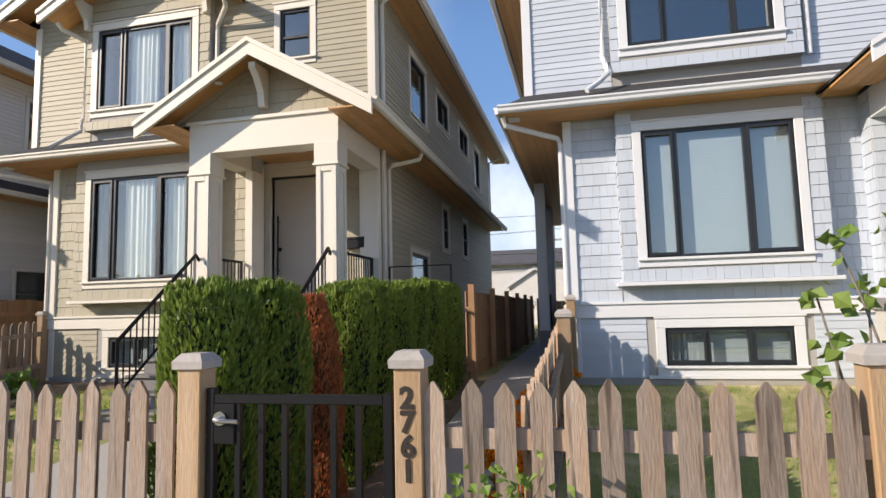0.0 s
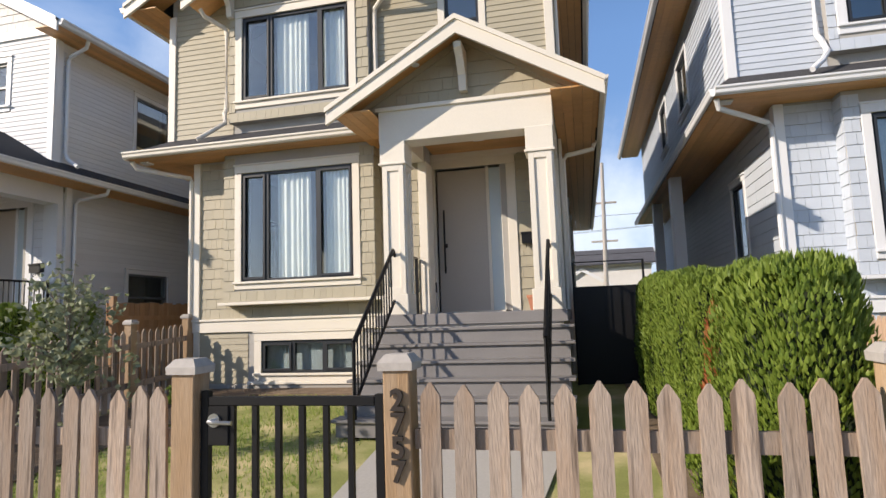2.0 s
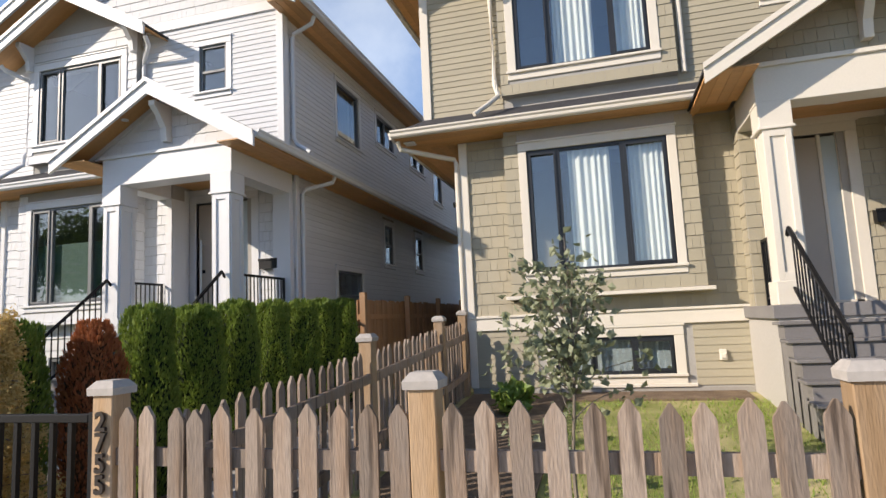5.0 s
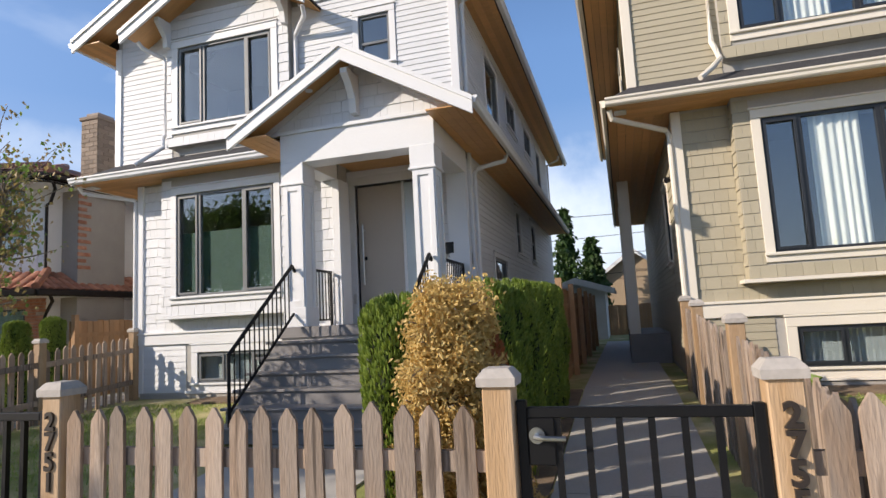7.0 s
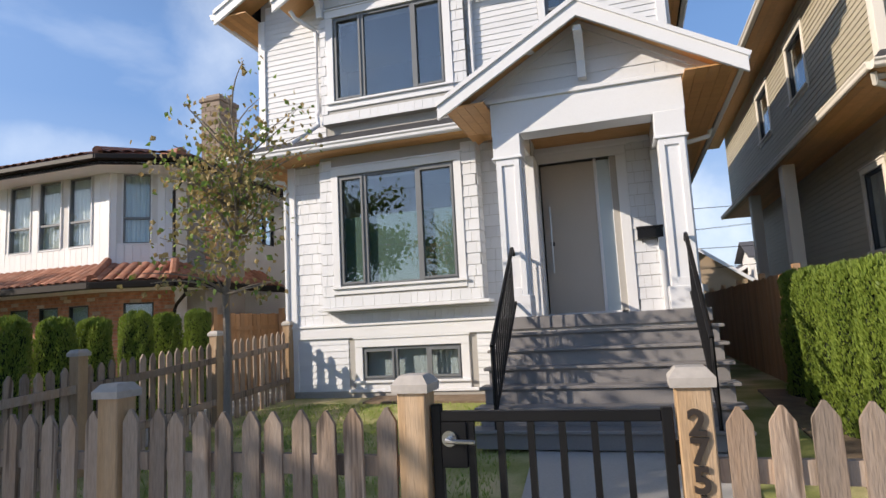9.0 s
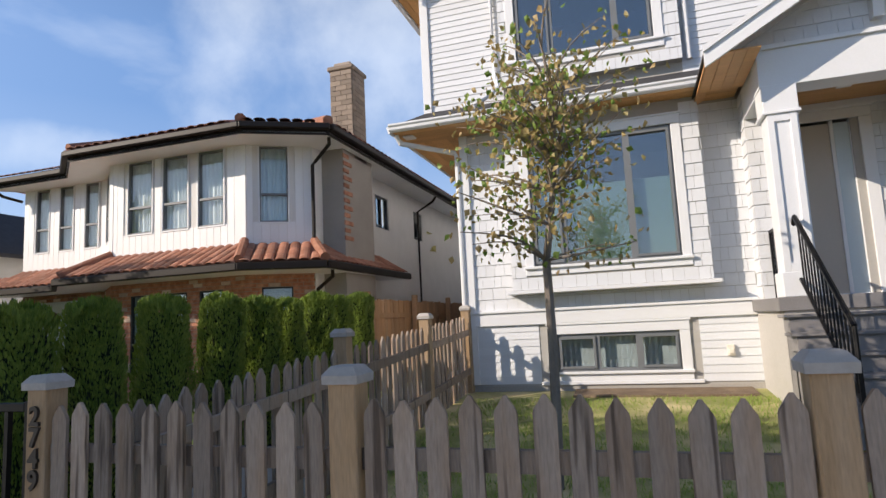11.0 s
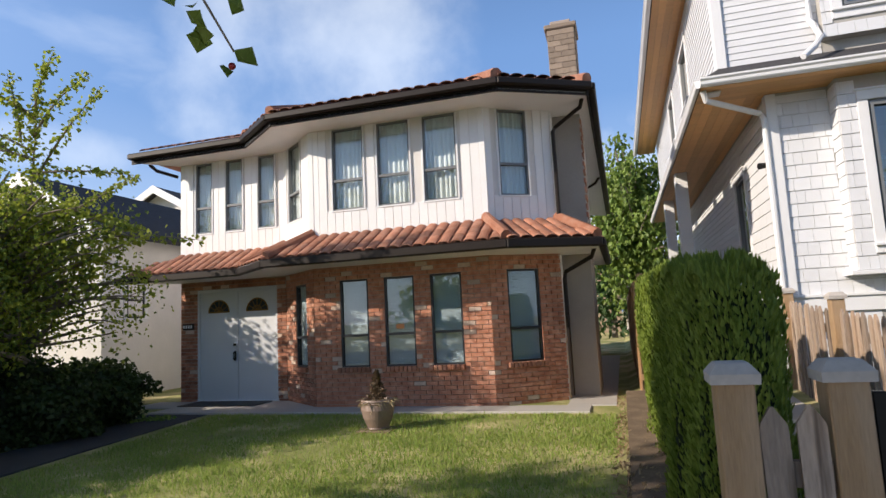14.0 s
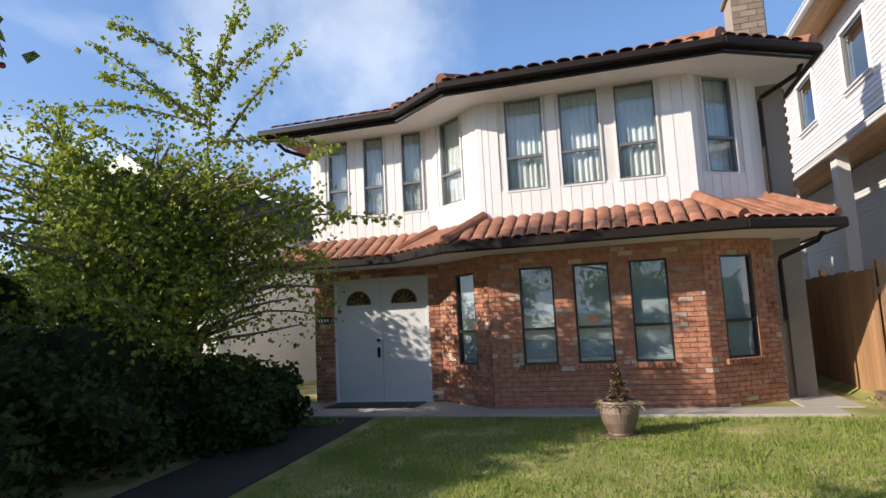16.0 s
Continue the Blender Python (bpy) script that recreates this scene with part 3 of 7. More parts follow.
def ground_sheet():
    bm = bmesh.new()
    xs = [-900, -200, -80, -50] + [-44 + 1.0 * i for i in range(20)] + [-23.5, -22.9, -22.45, -22.2, -21.95, -21.5] + [-20.5 + 1.5 * i for i in range(19)] + [12, 25, 60, 200, 900]
    ys = [-900, -200, -60, -30, -12.6, -12.4, -1.4, -1.39, 2.5, 3.5, 5, 6.5, 8, 9.5, 12, 30, 60, 200, 900]
    vs = {}
    for i, x in enumerate(xs):
        for j, y in enumerate(ys):
            z = lot_height(x, y) if y >= 2.5 else 0.015
            vs[i, j] = bm.verts.new((x, y, z if y < 31 else 0.4))
    for i in range(len(xs) - 1):
        for j in range(len(ys) - 1):
            bm.faces.new((vs[i, j], vs[i + 1, j], vs[i + 1, j + 1], vs[i, j + 1]))
    return solid("ground", bm, M_GRASS, "green lawn ground with dry straw-coloured patches", "ground", "structure")


ground_sheet()
solid("pavement", boxes([((-120, -1.0, -0.2), (80, 2.35, 0.04))]), M_CONCRETE, "pale grey concrete pavement along the fences", "pavement", "structure")
solid("road", boxes([((-300, -12.4, -0.3), (300, -3.6, 0.022))]), M_ASPHALT, "dark grey asphalt road", "road", "structure")
solid("kerb", boxes([((-300, -3.6, -0.3), (300, -3.45, 0.10))], None, 0.02), M_CONCRETE, "grey concrete kerb beside the road", "kerb", "structure")


# ---------------------------------------------------------------- the three new houses
def railing(parent, m, length, h=0.92, gap=0.105, name="railing"):
    """A level black balustrade along local x."""
    bm = bmesh.new()
    box(bm, (0, -0.02, h - 0.04), (length, 0.02, h), m, 0.004)
    box(bm, (0, -0.015, 0.08), (length, 0.015, 0.11), m, 0.003)
    for u in (0, length - 0.04):
        box(bm, (u, -0.02, 0), (u + 0.04, 0.02, h - 0.04), m, 0.003)
    r = part(name, bm, M_BLACK, parent)
    n = max(1, round(length / gap))
    for i in range(1, n):
        b = bmesh.new()
        u = length * i / n
        box(b, (u - 0.008, -0.008, 0.11), (u + 0.008, 0.008, h - 0.04), m)
        part("baluster", b, M_BLACK, r)


def new_house(dx, siding, trim, label, windows, door_handle, seed, extras):
    rng = random.Random(seed)
    T = Matrix.Translation((dx, 0, 0))
    F, Rt, L = (lambda y: T @ front(y)), (lambda x: T @ right(x)), (lambda x: T @ left(x))
    h = thing("house", (dx - 7.0, 12.0, 0.4), label, "house", "row of new houses")
    main_win, upper_win, small_win, base_win = (-8.99, -6.88, 2.33, 4.28), (-9.08, -6.97, 5.68, 7.30), (-5.23, -4.63, 6.30, 7.25), (-8.77, -7.0, 0.72, 1.29)
    door_hole = (-5.58, -4.43, 1.66, 4.19)
    right_up = [(11.95, 13.2, 5.85, 7.18), (14.35, 15.65, 6.38, 7.18), (17.15, 18.5, 6.4, 7.18), (19.65, 20.65, 5.8, 7.12)]
    right_low = [(11.8, 13.15, 1.75, 2.85), (14.7, 15.35, 3.2, 4.25), (17.3, 17.97, 3.22, 4.25)]
    left_low = [(-12.6, -11.7, 2.5, 3.9)]
    left_up = [(-14.2, -13.0, 5.9, 7.1), (-17.4, -16.2, 5.9, 7.1)]
    def slab_wall(*spec):
        q = bmesh.new()
        holed(q, *spec)
        part("wall", q, M_SHEATH, h)

    def block_wall(lo, hi):
        part("wall", boxes([(lo, hi)], T), M_SHEATH, h)

    def gable_wall(*spec):
        q = bmesh.new()
        prism(q, *spec)
        part("wall", q, M_SHEATH, h)

    slab_wall(F(9.65), -10.12, -5.75, 0.25, 4.72, 0, 0.18, [main_win, base_win])
    slab_wall(F(10.0), -5.93, -3.42, 1.5, 4.72, 0, 0.18, [door_hole])
    block_wall((-5.93, 9.83, 0.25), (-5.75, 10.0, 4.72))
    block_wall((-5.91, 9.32, 1.66), (-5.585, 9.65, 4.60))
    slab_wall(F(9.35), -9.34, -6.50, 1.99, 4.66, 0, 0.12, [main_win])
    for u in (-9.34, -6.62):
        block_wall((u, 9.47, 1.99), (u + 0.12, 9.65, 4.66))
    block_wall((-9.22, 9.47, 1.99), (-6.62, 9.65, 2.1))
    slab_wall(Rt(-3.42), 10.0, 22.8, 0.25, 4.72, 0, 0.18, right_low)
    slab_wall(Rt(-3.42), 9.65, 22.8, 4.72, 7.95, 0, 0.18, right_up)
    slab_wall(L(-10.12), -22.8, -9.83, 0.25, 4.72, 0, 0.18, left_low)
    slab_wall(L(-10.70), -22.8, -9.83, 4.9, 7.95, 0, 0.18, left_up)
    slab_wall(F(9.65), -10.70, -3.60, 4.72, 7.95, 0, 0.18, [upper_win, small_win])
    slab_wall(F(9.50), -9.35, -6.60, 5.30, 8.0, 0, 0.12, [upper_win])
    for u in (-9.35, -6.72):
        block_wall((u, 9.62, 5.30), (u + 0.12, 9.65, 8.0))
    block_wall((-9.23, 9.62, 5.30), (-6.72, 9.65, 5.42))
    block_wall((-10.70, 22.62, 4.9), (-3.42, 22.8, 7.95))
    block_wall((-10.12, 22.62, 0.25), (-3.42, 22.8, 4.72))
    gable_wall([(-10.7, 7.95), (-3.42, 7.95), (-7.06, 10.0)], F(9.66), 0.16)
    gable_wall([(-9.35, 8.0), (-6.6, 8.0), (-7.97, 8.62)], F(9.50), 0.12)
    bm = bmesh.new()
    for lo, hi in (((-10.68, 9.84, 4.76), (-3.62, 22.6, 4.88)), ((-9.9, 9.84, 1.5), (-3.62, 22.6, 1.62)), ((-10.5, 13.0, 4.9), (-3.62, 13.1, 7.9)), ((-9.9, 12.6, 1.62), (-3.62, 12.7, 4.72)), ((-10.5, 9.84, 7.9), (-3.62, 22.6, 7.94)), ((-9.9, 11.6, 0.3), (-3.62, 11.7, 1.5))):
        box(bm, lo, hi, T)
    part("interior", bm, M_ROOM, h)
    part("foundation", boxes([((-10.10, 9.63, -0.3), (-3.44, 22.78, 0.52))], T), M_FOUND, h)

    # trim boards: band over the basement, corners, frieze
    bands = [((-10.16, 9.595, 1.46), (-5.93, 9.66, 1.66)), ((-10.18, 9.565, 1.66), (-5.93, 9.66, 1.70)), ((-10.14, 9.61, 1.46), (-10.02, 9.66, 0.55)),
             ((-10.16, 9.60, 1.70), (-10.02, 9.66, 4.62)), ((-10.16, 9.66, 1.70), (-10.12, 9.78, 4.62)),
             ((-10.745, 9.605, 5.10), (-10.60, 9.66, 7.62)), ((-10.745, 9.66, 5.0), (-10.70, 9.80, 7.6)),
             ((-3.52, 9.605, 5.0), (-3.375, 9.66, 7.9)), ((-3.42, 9.66, 5.0), (-3.375, 9.80, 7.6)),
             ((-5.70, 9.275, 1.66), (-5.56, 9.32, 4.17)), ((-5.585, 9.32, 1.66), (-5.555, 9.66, 4.17)), ((-5.75, 9.66, 1.70), (-5.72, 9.96, 4.45)),
             ((-9.44, 9.30, 1.93), (-6.40, 9.66, 1.985)), ((-6.45, 9.60, 7.72), (-3.52, 9.66, 7.92)),
             ((-3.42, 10.0, 1.6), (-3.37, 10.12, 4.55)), ((-8.77 - 0.27, 9.60, 0.53), (-7.0 + 0.27, 9.66, 0.58))]
    for lo, hi in bands:
        lo, hi = tuple(map(min, lo, hi)), tuple(map(max, lo, hi))
        part("trim", boxes([(lo, hi)], T, 0.005), trim, h)

    # siding pieces
    lap, shk = unit_lap(siding), None
    bm = bmesh.new()
    box(bm, (0, -1, 0), (1, 0, 1))
    for v in bm.verts:
        if v.co.z > 0.5 and v.co.y < -0.5:
            v.co.y = -0.35
    shk = mesh_of("shake", bm, siding)
    boards = Cladding("board", "siding", lap, h, 300)
    shingles = Cladding("shingle", "shingle_siding", shk, h, 300)
    grow = lambda w, d: (w[0] - d, w[1] + d, w[2] - d, w[3] + d)
    shakes(shingles, F(9.35), -9.34, -6.50, 1.99, 4.58, [grow(main_win, 0.13)], rng=rng)
    shakes(shingles, F(9.65), -10.02, -9.34, 1.70, 4.6, [], rng=rng)
    shakes(shingles, F(9.65), -9.34, -6.4, 1.70, 1.93, [], rng=rng)
    shakes(shingles, F(9.65), -6.50, -5.91, 1.70, 4.6, [], rng=rng)
    shakes(shingles, F(9.32), -5.91, -5.70, 1.66, 4.17, [], rng=rng)
    shakes(shingles, L(-5.91), -9.65, -9.32, 1.66, 4.6, [], rng=rng)
    shakes(shingles, F(9.5), -9.35, -6.60, 5.30, 8.0, [grow(upper_win, 0.14)], rng=rng)
    shakes(shingles, F(8.12), -6, -3.3, 4.70, 5.6, [], 0.185, lambda z: (-4.65 - (5.60 - z) * 1.70, -4.65 + (5.60 - z) * 1.70), rng)
    shakes(shingles, F(10.0), -5.75, -3.42, 1.66, 4.45, [(-5.72, -4.17, 1.6, 4.34)], rng=rng)
    shakes(shingles, F(9.66), -10.7, -3.42, 7.95, 9.9, [], 0.185, lambda z: (-7.06 - (10.0 - z) * 1.77, -7.06 + (10.0 - z) * 1.77), rng)
    shakes(shingles, L(-9.34), -9.65, -9.35, 1.99, 4.58, [], rng=rng)
    shakes(shingles, Rt(-6.50), 9.35, 9.65, 1.99, 4.58, [], rng=rng)
    shakes(shingles, L(-10.12), -12.0, -9.8, 1.7, 4.6, [grow(left_low[0], 0.1)], rng=rng)
    shingles.finish()
    laps(boards, F(9.65), -10.60, -9.35, 5.12, 7.9, [])
    laps(boards, F(9.65), -6.60, -3.52, 5.0, 7.72, [grow(small_win, 0.13)])
    laps(boards, F(9.65), -10.02, -5.93, 0.55, 1.46, [(-9.04, -6.73, 0.5, 1.5)], expo=0.115)
    laps(boards, Rt(-3.42), 9.8, 22.8, 5.0, 7.62, [grow(w, 0.11) for w in right_up])
    laps(boards, Rt(-3.42), 10.12, 22.8, 0.55, 4.6, [grow(w, 0.11) for w in right_low], expo=0.115)
    laps(boards, L(-10.70), -22.8, -9.8, 5.0, 7.62, [grow(w, 0.11) for w in left_up])
    laps(boards, L(-10.12), -22.8, -12.0, 0.55, 4.6, [grow(w, 0.11) for w in left_low], expo=0.115)
    laps(boards, L(-10.12), -12.0, -9.8, 0.55, 1.7, [], expo=0.115)
    boards.finish()

    # windows
    window(h, F(9.35), *main_win, (0.23, 0.46, 0.31), trim, windows["frame"], 0.13, True, windows["main"], windows.get("ajar", -1), back=0.14)
    window(h, F(9.50), *upper_win, (0.27, 0.46, 0.27), trim, windows["frame"], 0.14, True, windows["upper"], back=0.14)
    window(h, F(9.65), *small_win, (1.0,), trim, windows["frame"], 0.12, True, "", -1, 6.72)
    window(h, F(9.65), *base_win, (0.34, 0.33, 0.33), trim, windows["frame"], 0.14, True, windows["base"])
    for w in right_up:
        window(h, Rt(-3.42), *w, (0.5, 0.5) if w[1] - w[0] > 1.26 else (1.0,), trim, windows["frame"], 0.1, True, "curtain" if w[1] - w[0] < 1.1 else "")
    for w in right_low:
        window(h, Rt(-3.42), *w, (1.0,), trim, windows["frame"], 0.1, True, "", -1, (w[2] + w[3]) / 2)
    for w in left_low + left_up:
        window(h, L(-10.12 if w[3] < 4 else -10.70), *w, (1.0,), trim, windows["frame"], 0.1)

    # front door with sidelight
    M = F(10.0)
    bm = bmesh.new()
    box(bm, (-5.56, 0.04, 1.69), (-4.69, 0.09, 4.16), M, 0.004)
    door = part("door", bm, M_DOOR, h, "tall flush taupe front door")
    for lo, hi in (((-5.72, -0.035, 1.66), (-5.58, 0.1, 4.19)), ((-4.33, -0.035, 1.66), (-4.17, 0.1, 4.19)), ((-5.72, -0.04, 4.19), (-4.17, 0.1, 4.34)), ((-4.69, 0.02, 1.69), (-4.64, 0.1, 4.19)), ((-4.44, 0.02, 1.69), (-4.33, 0.1, 4.19)), ((-5.76, -0.06, 4.34), (-4.13, 0.05, 4.375)), ((-5.58, 0.0, 1.655), (-4.33, 0.12, 1.69))):
        part("door_casing", boxes([(lo, hi)], M, 0.005), trim, door)
    part("sidelight", boxes([((-4.64, 0.055, 1.69), (-4.44, 0.062, 4.16))], M), M_FROSTED, door)
    bm = bmesh.new()
    tube(bm, [M @ Vector((-5.44, -0.05, z)) for z in (2.35, 3.45)], 0.016, 10)
    for z in (2.45, 3.35):
        tube(bm, [M @ Vector((-5.44, -0.05, z)), M @ Vector((-5.44, 0.045, z))], 0.010, 8)
    part("door_handle", bm, door_handle, door, "long vertical bar handle")
    part("lock", boxes([((-5.475, 0.025, 2.80), (-5.405, 0.045, 2.87))], M, 0.008), M_BLACK, door)
    box_bm = boxes([((-5.655, -0.055, 2.02), (-5.605, -0.036, 2.20))], M, 0.004)
    part("doorbell_panel", box_bm, M_STEEL if door_handle is M_STEEL else M_BLACK, h)

    # porch: floor, columns, beams, ceiling
    part("porch_floor", boxes([((-6.02, 7.98, 1.50), (-3.36, 9.99, 1.66))], T, 0.008), M_STEP, h)
    part("porch_base", boxes([((-5.96, 8.02, -0.2), (-3.42, 9.99, 1.50))], T), M_CONCRETE, h)
    for x in (-5.92, -3.80):
        col = part("column", boxes([((x + 0.02, 8.07, 1.66), (x + 0.34, 8.39, 4.19))], T, 0.006), trim, h)
        part("plinth", boxes([((x - 0.015, 8.035, 1.66), (x + 0.375, 8.425, 1.95))], T, 0.008), trim, col)
        part("capital", boxes([((x - 0.01, 8.04, 3.86), (x + 0.37, 8.42, 4.19)), ((x - 0.03, 8.02, 3.83), (x + 0.39, 8.44, 3.865))], T, 0.006), trim, col)
        part("raised_panel", boxes([((x + 0.02, 8.045, 1.95), (x + 0.095, 8.07, 3.83)), ((x + 0.265, 8.045, 1.95), (x + 0.34, 8.07, 3.83)), ((x + 0.095, 8.045, 3.74), (x + 0.265, 8.07, 3.83)), ((x + 0.095, 8.045, 1.95), (x + 0.265, 8.07, 2.05))], T, 0.003), trim, col)
        part("raised_panel", boxes([((x + 0.34, 8.07, 1.95), (x + 0.362, 8.145, 3.83)), ((x + 0.34, 8.315, 1.95), (x + 0.362, 8.39, 3.83)), ((x + 0.34, 8.145, 3.74), (x + 0.362, 8.315, 3.83))], T, 0.003), trim, col)
    part("beam", boxes([((-5.94, 8.05, 4.17), (-3.42, 8.41, 4.66)), ((-5.98, 8.01, 4.63), (-3.38, 8.05, 4.69))], T, 0.006), trim, h)
    part("beam", boxes([((-3.78, 8.41, 4.17), (-3.44, 9.98, 4.60))], T, 0.006), trim, h)
    part("beam", boxes([((-5.92, 8.41, 4.17), (-5.60, 9.31, 4.60))], T, 0.006), trim, h)
    part("pilaster", boxes([((-3.80, 9.86, 1.66), (-3.44, 9.985, 4.19))], T, 0.006), trim, h)
    planks = Cladding("ceiling_plank", "planks", unit_box(M_SOFFIT), h, 40)
    y = 8.42
    while y < 9.95:
        planks.put(T @ Matrix.Translation((-5.60, y, 4.45)) @ Matrix.Diagonal((1.82, 0.132, 0.02, 1)))
        y += 0.137
    part("ceiling_cove", boxes([((-5.75, 9.93, 4.36), (-3.80, 9.985, 4.45))], T, 0.004), trim, h)
    part("downlight", boxes([((-4.76, 9.15, 4.435), (-4.58, 9.33, 4.45))], T, 0.004), M_WHITE_TRIM, h)
    # soffits: long cedar boards laid under the eaves
    def soffit(x0, x1, y0, y1, z, along):
        u, e = (y0, y1) if along == "x" else (x0, x1)
        while u < e - 0.02:
            w = min(0.14, e - u)
            if along == "x":
                planks.put(T @ Matrix.Translation((x0, u, z)) @ Matrix.Diagonal((x1 - x0, w - 0.005, 0.02, 1)))
            else:
                planks.put(T @ Matrix.Translation((u, y0, z)) @ Matrix.Diagonal((w - 0.005, y1 - y0, 0.02, 1)))
            u += 0.14
    soffit(-11.08, -5.95, 8.97, 9.66, 4.635, "x")
    soffit(-11.08, -10.12, 9.66, 22.3, 4.635, "y")
    soffit(-3.42, -2.80, 7.68, 22.2, 4.54, "y")
    soffit(-3.42, -2.87, 9.15, 24.2, 7.60, "y")
    soffit(-6.50, -5.94, 7.68, 8.97, 4.54, "y")
    soffit(-11.33, -10.70, 9.15, 24.2, 7.60, "y")
    planks.finish()
    for lo, hi in (((-10.98, 9.15, 4.60), (-10.80, 9.33, 4.632)),):
        part("soffit_light", boxes([(lo, hi)], T, 0.01), M_WHITE_TRIM, h)

    # porch gable roof
    gx, gz, ex, ez = -4.65, 5.74, 1.90, 4.62
    for s in (-1, 1):
        bm = bmesh.new()
        slab(bm, [T @ Vector(p) for p in ((gx, 7.56, gz), (gx + s * ex, 7.56, ez), (gx + s * ex, 9.65, ez), (gx, 9.65, gz))], 0.03)
        part("roof", bm, M_ROOF, h)
        bm = bmesh.new()
        slab(bm, [T @ Vector(p) for p in ((gx, 7.66, gz - 0.05), (gx + s * (ex - 0.03), 7.66, ez - 0.05), (gx + s * (ex - 0.03), 9.6, ez - 0.05), (gx, 9.6, gz - 0.05))], 0.03)
        part("soffit", bm, M_SOFFIT, h)
        sl = (gz - ez) / ex
        bm = bmesh.new()
        prism(bm, [(gx, gz - 0.03), (gx + s * (ex + 0.02), ez - 0.03), (gx + s * (ex + 0.02), ez - 0.25), (gx, gz - 0.27)], T @ front(7.58), 0.05)
        prism(bm, [(gx, gz - 0.005), (gx + s * (ex + 0.03), ez - 0.005), (gx + s * (ex + 0.03), ez - 0.075), (gx, gz - 0.075)], T @ front(7.55), 0.03)
        part("barge_board", bm, trim, h)
        bm = bmesh.new()
        prism(bm, [(gx, gz - 0.09), (gx + s * 1.72, gz - 0.09 - sl * 1.72), (gx + s * 1.72, gz - 0.17 - sl * 1.72), (gx, gz - 0.19)], T @ front(8.08), 0.04)
        part("gable_trim", bm, siding, h)
    bm = bmesh.new()
    prism(bm, [(-6.30, 4.66), (-3.0, 4.66), (-4.65, 5.63)], T @ front(8.12), 0.1)
    part("gable_wall", bm, siding, h)
    bm = bmesh.new()
    prism(bm, [(0.0, 5.40), (0.42, 5.40), (0.42, 5.32), (0.30, 5.22), (0.16, 5.02), (0.13, 4.80), (0.0, 4.80)], T @ pose(gx - 0.055, 8.12, 0, 0, 0, -90), 0.11)
    part("bracket", bm, trim, h)
    bm = bmesh.new()
    lathe(bm, [(0.055, 0.0), (0.06, 0.012), (0.055, 0.02)], T @ Vector((-5.3, 7.85, 5.19)), 16)
    part("soffit_light", bm, M_WHITE_TRIM, h)

    # skirt roof, main roof, bay gable roof
    bm = bmesh.new()
    slab(bm, [T @ Vector(p) for p in ((-11.1, 8.95, 4.74), (-5.4, 8.95, 4.74), (-5.4, 9.65, 5.14), (-10.7, 9.65, 5.14))], 0.05)
    slab(bm, [T @ Vector(p) for p in ((-11.1, 8.95, 4.74), (-10.7, 9.65, 5.12), (-10.7, 22.4, 5.12), (-11.1, 22.4, 4.74))], 0.05)
    slab(bm, [T @ Vector(p) for p in ((-2.77, 8.0, 4.64), (-2.77, 22.3, 4.64), (-3.42, 22.3, 5.04), (-3.42, 8.0, 5.04))], 0.05)
    part("skirt_roof", bm, M_ROOF, h)
    for s, e in ((-1, -11.36), (1, -2.84)):
        bm = bmesh.new()
        slab(bm, [T @ Vector(p) for p in ((-7.06, 9.08, 10.12), (e, 9.08, 7.72), (e, 24.3, 7.72), (-7.06, 24.3, 10.12))], 0.06)
        part("roof", bm, M_ROOF, h)
        bm = bmesh.new()
        prism(bm, [(-7.06, 10.07), (e, 7.70), (e, 7.46), (-7.06, 9.82)], T @ front(9.09), 0.05)
        prism(bm, [(-7.06, 10.10), (e, 7.73), (e, 7.66), (-7.06, 10.03)], T @ front(9.06), 0.03)
        part("barge_board", bm, trim, h)
        bm = bmesh.new()
        slab(bm, [T @ Vector(p) for p in ((-7.06, 9.15, 10.0), (e, 9.15, 7.62), (e, 9.66, 7.62), (-7.06, 9.66, 10.0))], 0.03)
        part("soffit", bm, M_SOFFIT, h)
        bm = bmesh.new()
        slab(bm, [T @ Vector(p) for p in ((-7.97, 8.90, 8.72), (-7.97 + s * 2.0, 8.90, 7.58), (-7.97 + s * 2.0, 11.0, 7.58), (-7.97, 11.0, 8.72))], 0.04)
        part("roof", bm, M_ROOF, h)
        bm = bmesh.new()
        slab(bm, [T @ Vector(p) for p in ((-7.97, 8.98, 8.66), (-7.97 + s * 1.98, 8.98, 7.53), (-7.97 + s * 1.98, 9.64, 7.53), (-7.97, 9.64, 8.66))], 0.03)
        part("soffit", bm, M_SOFFIT, h)
        bm = bmesh.new()
        prism(bm, [(-7.97, 8.69), (-7.97 + s * 2.02, 7.55), (-7.97 + s * 2.02, 7.33), (-7.97, 8.45)], T @ front(8.92), 0.05)
        prism(bm, [(-7.97, 8.71), (-7.97 + s * 2.03, 7.575), (-7.97 + s * 2.03, 7.50), (-7.97, 8.64)], T @ front(8.89), 0.03)
        part("barge_board", bm, trim, h)
    for x in (-9.3, -6.65):
        bm = bmesh.new()
        prism(bm, [(0.0, 7.85), (0.36, 7.85), (0.36, 7.77), (0.14, 7.52), (0.11, 7.32), (0.0, 7.32)], T @ pose(x - 0.05, 9.5, 0, 0, 0, -90), 0.10)
        part("bracket", bm, trim, h)

